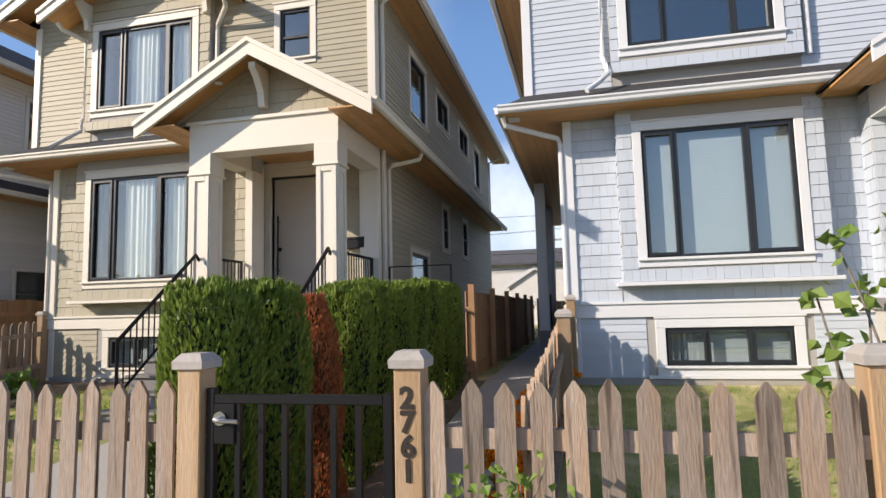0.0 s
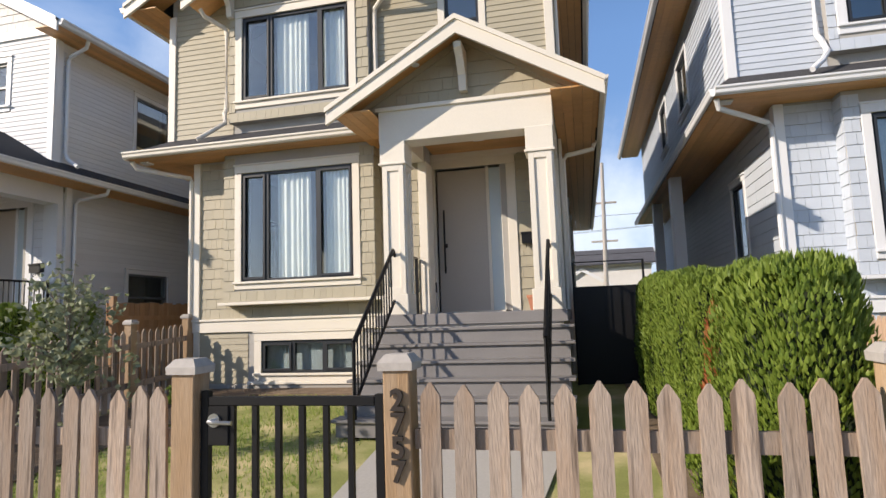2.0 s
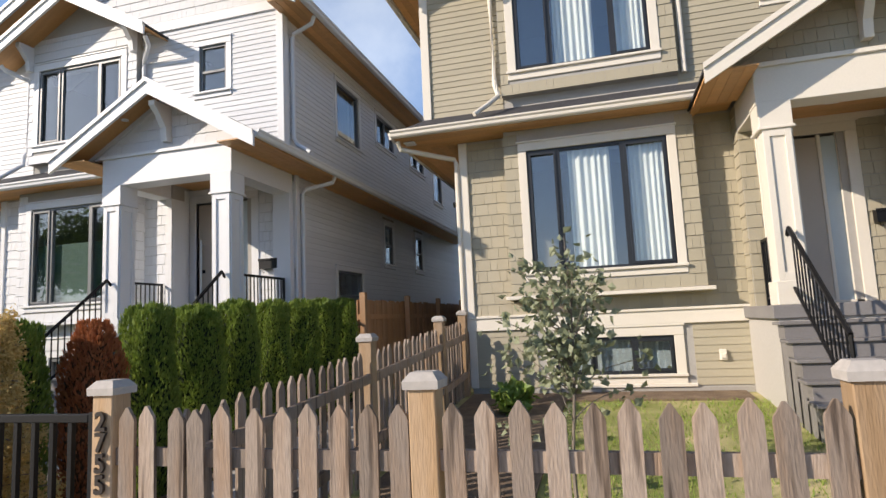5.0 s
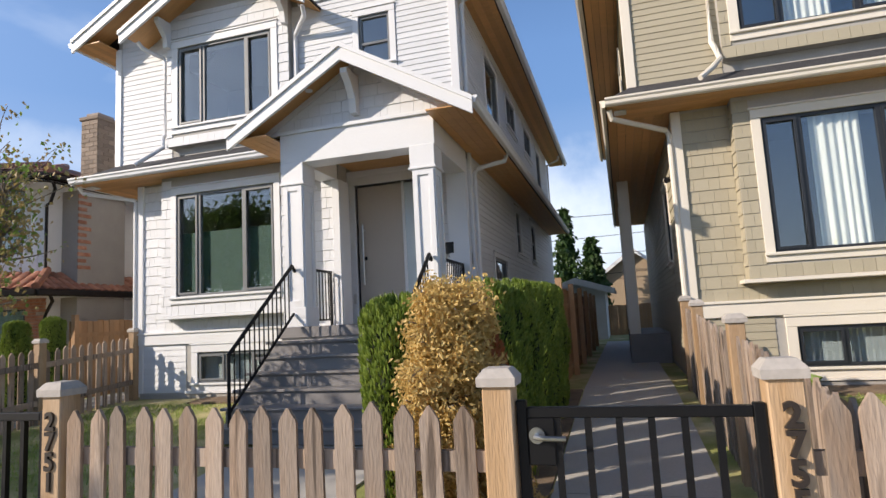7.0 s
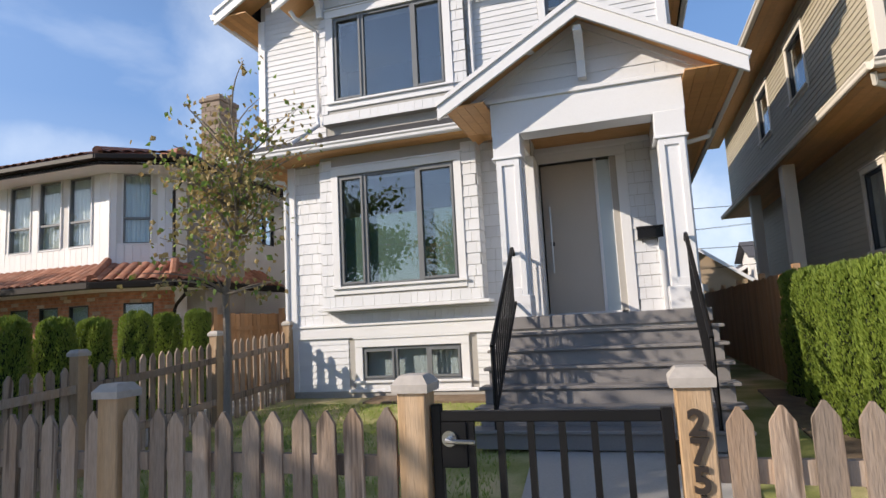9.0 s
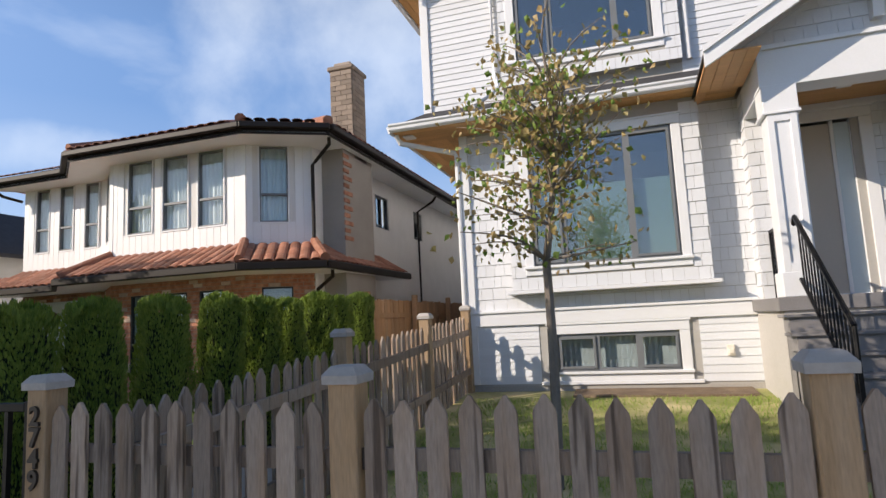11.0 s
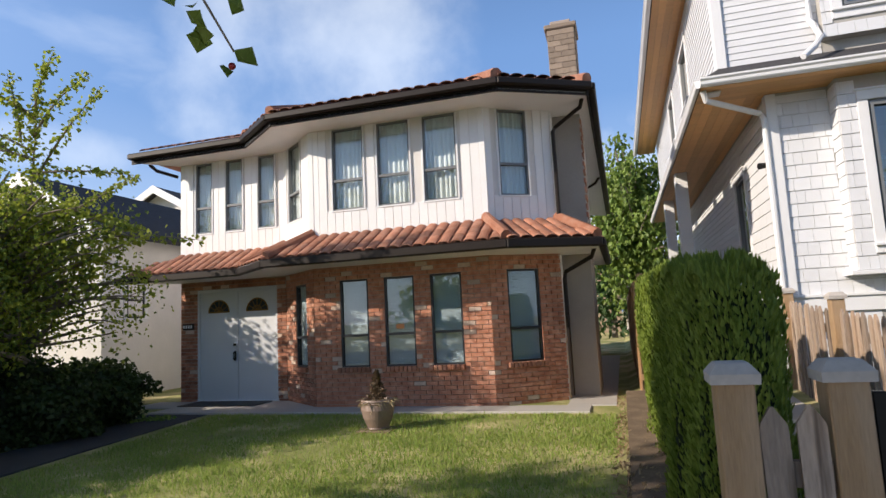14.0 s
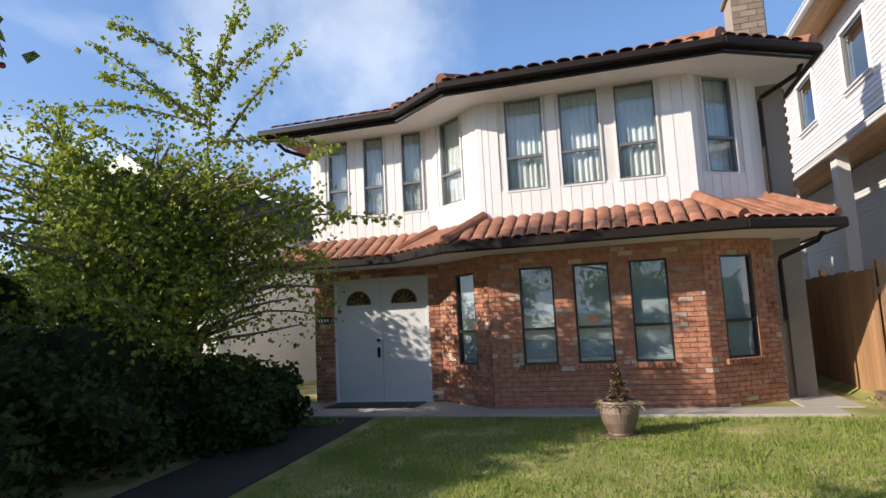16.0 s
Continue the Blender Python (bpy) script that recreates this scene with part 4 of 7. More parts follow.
    # gutters and downspouts
    for p0, p1, o in (((-11.1, 8.95, 4.635), (-6.42, 8.95, 4.635), (0, -1, 0)), ((-11.1, 8.95, 4.635), (-11.1, 22.4, 4.635), (-0.6, 0, 0)), ((-2.77, 7.66, 4.54), (-2.77, 22.3, 4.54), (0.8, 0, 0)),
                      ((-2.84, 9.12, 7.58), (-2.84, 24.3, 7.58), (1, 0, 0)), ((-11.36, 9.12, 7.58), (-11.36, 24.3, 7.58), (-1, 0, 0))):
        bm = bmesh.new()
        sweep(bm, GUTTER, T @ Vector(p0), T @ Vector(p1), o)
        part("gutter", bm, trim, h)
    for pts in (((-11.05, 9.05, 4.62), (-11.02, 9.12, 4.50), (-10.24, 9.62, 4.36), (-10.20, 9.60, 4.26), (-10.20, 9.60, 1.75), (-10.22, 9.55, 1.65), (-10.22, 9.52, 1.40), (-10.20, 9.58, 1.30), (-10.20, 9.58, 0.6)),
                ((-2.80, 10.5, 4.58), (-2.85, 10.5, 4.44), (-3.30, 10.25, 4.30), (-3.36, 10.22, 4.20), (-3.36, 10.22, 0.6)),
                ((-2.88, 9.92, 7.6), (-2.93, 9.92, 7.46), (-3.30, 9.90, 7.30), (-3.34, 9.90, 7.20), (-3.34, 9.90, 5.22), (-3.25, 9.88, 5.08), (-2.98, 9.86, 4.90)),
                ((-2.9, 22.6, 7.6), (-2.95, 22.7, 7.45), (-3.36, 22.72, 7.3), (-3.36, 22.72, 5.1)),
                ((-9.75, 9.15, 7.42), (-9.72, 9.25, 7.32), (-9.50, 9.57, 7.2), (-9.47, 9.585, 7.1), (-9.47, 9.585, 5.62), (-9.45, 9.5, 5.5), (-9.40, 9.45, 5.3), (-9.55, 9.25, 5.1), (-9.75, 9.1, 4.92)),
                ((-6.10, 9.15, 7.42), (-6.15, 9.3, 7.30), (-6.48, 9.56, 7.12), (-6.50, 9.58, 7.0), (-6.50, 9.58, 5.3))):
        bm = bmesh.new()
        tube(bm, [T @ Vector(p) for p in pts], 0.042, 8)
        part("downspout", bm, trim, h)

    # steps, newel rails
    for i in range(1, 7):
        z, y0 = 1.66 - 0.195 * i, 7.98 - 0.26 * i
        st = part("step", boxes([((-5.98, y0 + 0.02, z - 0.195), (-3.34, y0 + 0.30, z - 0.035))], T), M_STEP, h)
        part("tread", boxes([((-6.04, y0 - 0.02, z - 0.035), (-3.28, y0 + 0.30, z))], T, 0.006), M_STEP, st)
    bm = bmesh.new()
    for i in range(1, 6):
        box(bm, (-5.96, 7.98 - 0.26 * i, -0.1), (-3.36, 8.3 - 0.26 * i, 1.66 - 0.195 * i - 0.20), T)
    part("stair_base", bm, M_STEP, h)
    for x in (-5.75, -3.57):
        bm = bmesh.new()
        a, b = Vector((x, 8.00, 2.58)), Vector((x, 6.46, 1.36))
        tube(bm, [T @ (a + Vector((0, 0.10, -0.10))), T @ a, T @ b], 0.028, 6)
        tube(bm, [T @ Vector((x, 8.02, 1.86)), T @ Vector((x, 6.46, 0.66))], 0.021, 6)
        tube(bm, [T @ b, T @ Vector((x, 6.46, 0.48))], 0.022, 6)
        r = part("stair_rail", bm, M_BLACK, h, "black metal stair handrail")
        for i in range(1, 14):
            k = i / 14
            q = b.lerp(a, k)
            bm = bmesh.new()
            tube(bm, [T @ q, T @ Vector((x, q.y, 0.66 + 1.20 * k))], 0.011, 5)
            part("baluster", bm, M_BLACK, r)
    railing(h, T @ pose(-3.56, 8.43, 1.66, 0, 0, 90), 1.40)
    railing(h, T @ pose(-5.76, 8.43, 1.66, 0, 0, 90), 0.85)

    # side entrance under the overhang on the far flank
    part("side_column", boxes([((-11.0, 14.4, 0.3), (-10.75, 14.75, 4.64))], T, 0.006), trim, h)
    part("side_column", boxes([((-11.0, 18.0, 0.3), (-10.75, 18.3, 4.64))], T, 0.006), trim, h)
    part("side_porch_floor", boxes([((-11.0, 14.2, 0.1), (-10.14, 18.5, 1.1))], T), M_STEP, h)
    railing(h, T @ pose(-10.9, 14.8, 1.1, 0, 0, 90), 3.1)
    extras(h, T)
    return h


def mailbox(at, label="small black metal mailbox on the porch wall"):
    mb = thing("mailbox", at, label, "mailbox")
    m = Matrix.Translation(at)
    bm = bmesh.new()
    prism(bm, [(0, 0), (0.13, 0), (0.13, 0.15), (0.0, 0.19)], m @ pose(0.38, 0, 0, 0, 0, -90) @ pose(0, -0.38, 0), 0.38)
    part("body", bm, M_BLACK, mb)
    bm = bmesh.new()
    box(bm, (-0.01, -0.145, 0.15), (0.39, -0.13, 0.19), m, 0.003)
    part("lid", bm, M_BLACK, mb)
    for x in (0.07, 0.29):
        bm = bmesh.new()
        tube(bm, [m @ Vector(p) for p in ((x, -0.03, 0.0), (x, -0.03, -0.05), (x, -0.09, -0.07), (x, -0.12, -0.04))], 0.006, 6)
        part("newspaper_hook", bm, M_BLACK, mb)
    return mb


def no_extras(h, T):
    pass


def meter_box(h, T):
    m = T @ front(9.65)
    part("outlet_box", boxes([((-6.40, -0.055, 0.90), (-6.30, -0.015, 1.06)), ((-6.385, -0.085, 0.93), (-6.315, -0.055, 1.0))], m, 0.008), M_BEIGE_TRIM, h)


new_house(0.0, M_BEIGE, M_BEIGE_TRIM, "three-storey beige clapboard and shingle house with cream trim and porch", dict(frame=M_FRAME, main="curtain", upper="curtain", base="blind", ajar=0), M_BLACK, 3, meter_box)
new_house(-10.07, M_WHITE_SIDING, M_WHITE_TRIM, "three-storey white clapboard and shingle house with gabled porch", dict(frame=M_FRAME_GREY, main="green", upper="", base="blind"), M_STEEL, 5, meter_box)
new_house(9.95, M_BLUE_SIDING, M_WHITE_TRIM, "three-storey pale blue shingle house with white trim", dict(frame=M_FRAME, main="blind", upper="", base="blind"), M_BLACK, 7, no_extras)
mailbox((-4.10, 9.98, 2.78))
mailbox((-14.17, 9.98, 2.78))


# ---------------------------------------------------------------- the brick and panel house
WALL_LINE = [(-31.10, 10.45), (-28.66, 10.45), (-27.60, 9.61), (-24.45, 9.61), (-23.38, 10.30), (-23.38, 22.0)]
EAVE_LINE = [(-31.75, 9.80), (-29.10, 9.80), (-28.00, 8.93), (-24.02, 8.93), (-22.70, 9.70), (-22.70, 22.6)]
SKIRT_LINE = [(-31.95, 9.70), (-29.15, 9.70), (-28.05, 8.82), (-24.00, 8.82), (-22.72, 9.50), (-22.72, 13.4)]


def edge_frame(a, b):
    """Local x from a to b along the wall's outside, y inward."""
    return Matrix.Translation((a[0], a[1], 0)) @ Matrix.Rotation(math.atan2(b[1] - a[1], b[0] - a[0]), 4, "Z"), math.hypot(b[0] - a[0], b[1] - a[1])


def unit_tile(mat):
    """A barrel tile, 1 wide, 1 long, arched."""
    bm = bmesh.new()
    n = 6
    rows = []
    for y, s in ((0, 1.0), (1, 0.86)):
        rows.append([bm.verts.new((0.5 - 0.5 * s * math.cos(math.pi * i / n), y, 0.5 * s * math.sin(math.pi * i / n))) for i in range(n + 1)])
        rows.append([bm.verts.new((0.5 - 0.42 * s * math.cos(math.pi * i / n), y, 0.40 * s * math.sin(math.pi * i / n))) for i in range(n + 1)])
    for i in range(n):
        bm.faces.new((rows[0][i], rows[0][i + 1], rows[2][i + 1], rows[2][i]))
        bm.faces.new((rows[0][i], rows[1][i], rows[1][i + 1], rows[0][i + 1]))
    return mesh_of("tile", bm, mat)


def tiled(clad, o0, o1, i0, i1, zo, zi, rows, pitch=0.20):
    """Courses of barrel tiles from the eave o0-o1 at zo up to the line i0-i1 at zi."""
    o0, o1, i0, i1 = (Vector((*p, z)) for p, z in ((o0, zo), (o1, zo), (i0, zi), (i1, zi)))
    along = (o1 - o0).normalized()
    up = ((i0 + i1) / 2 - (o0 + o1) / 2)
    up = (up - along * up.dot(along))
    length = up.length
    up.normalize()
    nrm = along.cross(up)
    n = int((o1 - o0).length / pitch)
    for c in range(-8, n + 9):
        for r in range(rows):
            f0, f1 = r * length / rows, (r + 1.12) * length / rows
            p = o0 + along * (c * pitch) + up * (f0 - 0.05)
            k = min(f0 / length + 0.35 / rows, 1)
            a, b = o0.lerp(i0, k), o1.lerp(i1, k)
            if (p - a).dot(along) < -0.02 or (p - b).dot(along) > -pitch * 0.9:
                continue
            m = Matrix((along, up, nrm)).transposed().to_4x4()
            m.translation = p + nrm * (0.015 + 0.012 * (rows - r) / rows)
            clad.put(m @ Matrix.Diagonal((pitch * 0.94, f1 - f0, 0.08, 1)))


def brick_house():
    h = thing("house", (-27.2, 14.0, 0.2), "two-storey red brick and white panel house with clay tile roofs", "house")
    # walls with openings
    up_w = {0: [(-30.72, -30.33), (-30.0, -29.61), (-29.25, -28.87)], 1: [(0.28, 0.86)], 2: [(-27.17, -26.58), (-26.31, -25.72), (-25.47, -24.89)], 3: [(0.28, 0.80)]}
    low_w = {1: [(0.50, 1.0)], 2: [(-27.10, -26.58), (-26.28, -25.75), (-25.46, -24.93)], 3: [(0.30, 0.86)]}
    pans = Cladding("panel", "panels", unit_box(M_PANEL), h, 200)
    bricks = Cladding("brick", "bricks", unit_box(M_BRICK, 0.0), h, 300)
    pale = Cladding("pale_brick", "pale_bricks", unit_box(M_BRICK_PALE, 0.0), h, 60)
    rng = random.Random(11)

    def leaf_wall(name, mat, *spec):
        q = bmesh.new()
        holed(q, *spec)
        part(name, q, mat, h)

    for i in range(5):
        a, b = WALL_LINE[i], WALL_LINE[i + 1]
        m, ln = edge_frame(a, b)
        off = -a[0] if i in (0, 2) else 0.0
        ups = [(u0 + off, u1 + off, 3.60, 5.06) for u0, u1 in up_w.get(i, [])]
        lows = [(u0 + off, u1 + off, 0.89, 2.37) for u0, u1 in low_w.get(i, [])]
        if i == 0:
            lows.append((-30.69 + off, -28.87 + off, 0.22, 2.42))
        leaf_wall("wall", M_STUCCO_WHITE, m, 0, ln, 3.0, 5.12, 0.0, 0.16, ups) if i < 4 else leaf_wall("wall", M_STUCCO_WHITE, m, 0, ln, 0.2, 5.12, 0.0, 0.16, [(2.9, 3.7, 3.9, 4.7), (5.5, 6.2, 3.9, 4.7)])
        if i < 4:
            leaf_wall("brick_backing", M_MORTAR, m, 0, ln, 0.15, 3.0, 0.02, 0.18, lows)
            u = 0.0
            while u < ln - 0.01:
                w = min(0.155, ln - u)
                segs = [(3.18, 5.08)]
                for g in ups:
                    if g[0] < u + w - 0.02 and g[1] > u + 0.02:
                        segs = [(3.18, 3.60), (5.06, 5.08)]
                for z0, z1 in segs:
                    if z1 - z0 > 0.05:
                        pans.put(m @ Matrix.Translation((u + 0.004, -0.018, z0)) @ Matrix.Diagonal((w - 0.008, 0.017, z1 - z0, 1)))
                u += 0.155
            for c in range(34):
                z = 0.20 + c * 0.0725
                for s0, s1 in spans(0, ln, z, z + 0.0725, lows):
                    u = s0 - (0.105 if c % 2 else 0.0)
                    while u < s1:
                        x0, x1 = max(u, s0), min(u + 0.21, s1)
                        if x1 - x0 > 0.03:
                            t = rng.uniform(0, 0.004)
                            (pale if rng.random() < 0.07 else bricks).put(m @ Matrix.Translation((x0 + 0.005, -t, z + 0.005)) @ Matrix.Diagonal((x1 - x0 - 0.010, 0.03, 0.0625, 1)))
                        u += 0.21
            for g in lows:
                if g[3] - g[2] < 2 :
                    part("brick_sill", boxes([((g[0] - 0.06 + 0.075 * q, -0.06, g[2] - 0.085), (g[0] - 0.06 + 0.075 * q + 0.066, 0.05, g[2] - 0.005)) for q in range(int((g[1] - g[0] + 0.12) / 0.075))], m, 0.006), M_BRICK, h)
                    window(h, m, *g, (1.0,), M_FRAME, M_FRAME, 0.0, False, "blind", -1, 1.42, 0.0, "window", M_GLASS_OLD, 0.092)
            for g in ups:
                window(h, m, *g, (1.0,), M_FRAME_GREY, M_FRAME_GREY, 0.0, False, "drawn", -1, 4.13, -0.02, "window", M_GLASS_OLD, 0.105)
                part("casing", boxes([((g[0] - 0.03, -0.03, g[2] - 0.03), (g[1] + 0.03, 0.0, g[2])), ((g[0] - 0.03, -0.03, g[2]), (g[0], 0.0, g[3])), ((g[1], -0.03, g[2]), (g[1] + 0.03, 0.0, g[3]))], m, 0.003), M_WHITE_TRIM, h)
        else:
            for g in ((2.9, 3.7, 3.9, 4.7), (5.5, 6.2, 3.9, 4.7)):
                window(h, m, *g, (0.5, 0.5), M_FRAME, M_FRAME, 0.0, False, "", -1, 0.0, 0.02)
    part("wall", boxes([((-31.1, 10.61, 0.2), (-30.94, 22.0, 5.12))]), M_STUCCO_WHITE, h)
    part("wall", boxes([((-30.94, 21.84, 0.2), (-23.38, 22.0, 5.12))]), M_STUCCO_WHITE, h)
    pans.finish(), bricks.finish(), pale.finish()
    part("interior", boxes([((-30.9, 10.7, 2.86), (-23.56, 21.8, 2.98)), ((-30.9, 13.2, 0.2), (-23.56, 13.3, 2.86)), ((-30.9, 13.2, 2.98), (-23.56, 13.3, 5.1)), ((-30.9, 10.7, 0.12), (-23.56, 21.8, 0.2))]), M_ROOM, h)
    for (x, y) in WALL_LINE[2:4]:
        part("corner_trim", boxes([((x - 0.05, y - 0.025, 3.18), (x + 0.05, y + 0.02, 5.08))], None, 0.004), M_PANEL, h)

    # skirt and main roofs
    def roof_slope(pts):
        q = bmesh.new()
        slab(q, pts, 0.06)
        part("roof", q, M_TILE_OLD, h)

    sk = Cladding("roof_tile", "roof_tiles", unit_tile(M_TILE), h, 300)
    old = Cladding("eave_tile", "eave_tiles", unit_tile(M_TILE_OLD), h, 120)
    inner = [(-28.2, 13.6), (-27.7, 13.4), (-27.4, 13.2), (-26.9, 13.2), (-26.7, 13.6), (-26.7, 18.0)]
    for i in range(5):
        o0, o1, w0, w1 = SKIRT_LINE[i], SKIRT_LINE[i + 1], WALL_LINE[i], WALL_LINE[i + 1]
        if i == 4:
            w1 = (-23.38, 13.4)
        gut, gut2, fas, sof, sof2 = (bmesh.new() for _ in range(5))
        roof_slope([(*o0, 2.74), (*o1, 2.74), (*w1, 3.19), (*w0, 3.19)])
        slab(sof, [(*o0, 2.63), (*o1, 2.63), (*w1, 2.63), (*w0, 2.63)], 0.02)
        tiled(sk, o0, o1, w0, w1, 2.75, 3.17, 3)
        m, ln = edge_frame(o0, o1)
        box(gut, (-0.03, -0.11, 2.60), (ln + 0.03, 0.0, 2.74), m, 0.02)
        e0, e1 = EAVE_LINE[i], EAVE_LINE[i + 1]
        roof_slope([(*e0, 5.27), (*e1, 5.27), (*inner[i + 1], 6.75), (*inner[i], 6.75)])
        slab(sof2, [(*e0, 5.10), (*e1, 5.10), (*w1, 5.10), (*w0, 5.10)] if i < 4 else [(*e0, 5.10), (*e1, 5.10), (-23.38, 22.0, 5.10), (*w0, 5.10)], 0.02)
        k = 0.22
        j0, j1 = (tuple(a + (b - a) * k for a, b in zip(e, n)) for e, n in ((e0, inner[i]), (e1, inner[i + 1])))
        tiled(old, e0, e1, j0, j1, 5.275, 5.275 + 1.48 * k, 3, 0.22)
        m, ln = edge_frame(e0, e1)
        box(gut2, (-0.03, -0.12, 5.13), (ln + 0.03, 0.0, 5.245), m, 0.02)
        box(fas, (-0.02, 0.0, 5.05), (ln + 0.02, 0.03, 5.16), m, 0.004)
        for nm, bq, mt in (("gutter", gut, M_BROWN), ("gutter", gut2, M_BROWN), ("fascia", fas, M_BROWN), ("soffit", sof, M_PANEL), ("soffit", sof2, M_PANEL)):
            part(nm, bq, mt, h)
    roof_slope([(-31.75, 9.8, 5.27), (-28.2, 13.6, 6.75), (-28.2, 18, 6.75), (-31.75, 22.6, 5.27)])
    sk.finish(), old.finish()
    # hip ridges
    ridge = bmesh.new()
    for o, w in zip(SKIRT_LINE[1:5], WALL_LINE[1:5]):
        tube(ridge, [(*o, 2.80), ((o[0] + w[0]) / 2, (o[1] + w[1]) / 2, 3.02), (*w, 3.24)], 0.085, 8)
    for o, w in zip(EAVE_LINE[1:5], inner[1:5]):
        tube(ridge, [(o[0] + (w[0] - o[0]) * k, o[1] + (w[1] - o[1]) * k, 5.32 + 1.48 * k) for k in (0.0, 0.05, 0.12, 0.3, 1)], 0.10, 8)
    part("hip_ridge", ridge, M_TILE, h)
    # chimney breast and stack
    part("chimney_breast", boxes([((-23.4, 10.65, 0.0), (-22.90, 12.0, 5.1))], None, 0.01), M_STUCCO, h)
    quoin = unit_box(M_BRICK, 0.0)
    for i in range(12):
        w = 0.22 if i % 2 else 0.34
        piece("quoin", quoin, h, Matrix.Translation((-22.91, 10.64, 3.25 + i * 0.15)) @ Matrix.Diagonal((0.03, w, 0.08, 1)))
    st = part("chimney", boxes([((-23.40, 11.15, 5.0), (-22.90, 11.75, 6.95)), ((-23.34, 11.21, 6.9), (-22.96, 11.69, 7.14))], None, 0.012), M_MORTAR, h)
    part("chimney_cap", boxes([((-23.45, 11.10, 6.94), (-22.85, 11.80, 7.04))], None, 0.02), M_BLOCK, st)
    blk = unit_box(M_BLOCK, 0.0)
    for c in range(14):
        z = 5.4 + c * 0.11
        for u0, u1 in (((0, 0.25), (0.25, 0.5)) if c % 2 else ((0, 0.12), (0.12, 0.38), (0.38, 0.5))):
            piece("block", blk, st, Matrix.Translation((-23.40 + u0 + 0.005, 11.135, z)) @ Matrix.Diagonal((u1 - u0 - 0.01, 0.03, 0.10, 1)))
        for u0, u1 in (((0, 0.3), (0.3, 0.6)) if c % 2 else ((0, 0.15), (0.15, 0.45), (0.45, 0.6))):
            piece("block", blk, st, Matrix.Translation((-22.915, 11.15 + u0 + 0.005, z)) @ Matrix.Diagonal((0.03, u1 - u0 - 0.01, 0.10, 1)))
    # double front door
    m = front(10.45)
    mid = -29.78
    for u0, u1 in ((-30.66, mid - 0.005), (mid + 0.005, -28.90)):
        d = part("door", boxes([((u0, 0.05, 0.25), (u1, 0.10, 2.38))], m, 0.004), M_WHITE_DOOR, h, "white panel entrance door with a fanlight")
        cx = (u0 + u1) / 2
        fan = bmesh.new()
        prism(fan, [(cx - 0.24, 1.98)] + [(cx - 0.24 * math.cos(math.pi * q / 10), 1.98 + 0.24 * math.sin(math.pi * q / 10)) for q in range(1, 10)] + [(cx + 0.24, 1.98)], m @ Matrix.Translation((0, 0.044, 0)), 0.006)
        part("fanlight", fan, M_FRAME, d)
        fan = bmesh.new()
        for q in range(1, 6):
            an = math.pi * q / 6
            tube(fan, [m @ Vector((cx, 0.04, 1.98)), m @ Vector((cx + 0.235 * math.cos(an), 0.04, 1.98 + 0.235 * math.sin(an)))], 0.007, 5)
        tube(fan, [m @ Vector((cx + 0.24 * math.cos(math.pi * q / 10), 0.04, 1.98 + 0.24 * math.sin(math.pi * q / 10))) for q in range(11)], 0.012, 6)
        tube(fan, [m @ Vector((cx - 0.24, 0.04, 1.98)), m @ Vector((cx + 0.24, 0.04, 1.98))], 0.012, 6)
        tube(fan, [m @ Vector((cx + 0.1 * math.cos(math.pi * q / 6), 0.038, 1.98 + 0.1 * math.sin(math.pi * q / 6))) for q in range(7)], 0.008, 5)
        part("fanlight_bars", fan, M_BRASS, d)
        if u0 < mid - 0.5:
            hd = bmesh.new()
            tube(hd, [m @ Vector((mid - 0.07, 0.04, z)) for z in (1.20, 1.02)], 0.022, 8)
            tube(hd, [m @ Vector((mid - 0.07, y, z)) for y, z in ((0.04, 1.2), (-0.02, 1.17), (-0.02, 1.05), (0.04, 1.02))], 0.010, 6)
            lathe(hd, [(0.03, 0), (0.03, 0.05)], m @ Vector((mid - 0.07, 0.03, 1.30)), 12)
            part("door_handle", hd, M_BLACK, d)
    part("door_casing", boxes([((-30.72, 0.0, 0.22), (-30.66, 0.12, 2.44)), ((-28.90, 0.0, 0.22), (-28.84, 0.12, 2.44)), ((-30.72, 0.0, 2.38), (-28.84, 0.12, 2.44)), ((-30.72, -0.02, 0.18), (-28.84, 0.14, 0.25))], m, 0.004), M_WHITE_DOOR, h)
    # rainwater pipes
    for pts in (((-22.80, 9.9, 5.12), (-22.85, 10.0, 4.98), (-23.30, 10.28, 4.78), (-23.34, 10.22, 4.70), (-23.34, 10.22, 3.2)), ((-22.80, 9.9, 2.62), (-22.85, 10.0, 2.5), (-23.30, 10.25, 2.3), (-23.32, 10.22, 2.2), (-23.32, 10.22, 0.3)),
                ((-31.6, 10.1, 5.1), (-31.5, 10.2, 4.98), (-31.14, 10.40, 4.85)), ((-22.75, 16.0, 5.1), (-22.85, 16.0, 4.95), (-23.32, 16.0, 4.7), (-23.32, 16.0, 0.4))):
        bm = bmesh.new()
        tube(bm, pts, 0.035, 8)
        part("downspout", bm, M_BROWN, h)
    sticker = part("sticker", boxes([((-26.10, 0.05, 1.50), (-25.96, 0.058, 1.58))], front(9.60)), M_ORANGE, h)
    return h


brick_house()
solid("house_path", boxes([((-30.6, 9.02, 0.05), (-23.0, 9.60, 0.238)), ((-31.6, 9.6, 0.05), (-27.7, 10.44, 0.236)), ((-23.37, 9.62, 0.05), (-22.64, 20, 0.234))], None, 0.01), M_CONCRETE, "grey concrete apron in front of the brick house", "path", "structure")
solid("doormat", boxes([((-30.6, 9.75, 0.237), (-28.95, 10.38, 0.25))], None, 0.004), M_BLACK, "dark rubber doormat before the double door", "doormat")


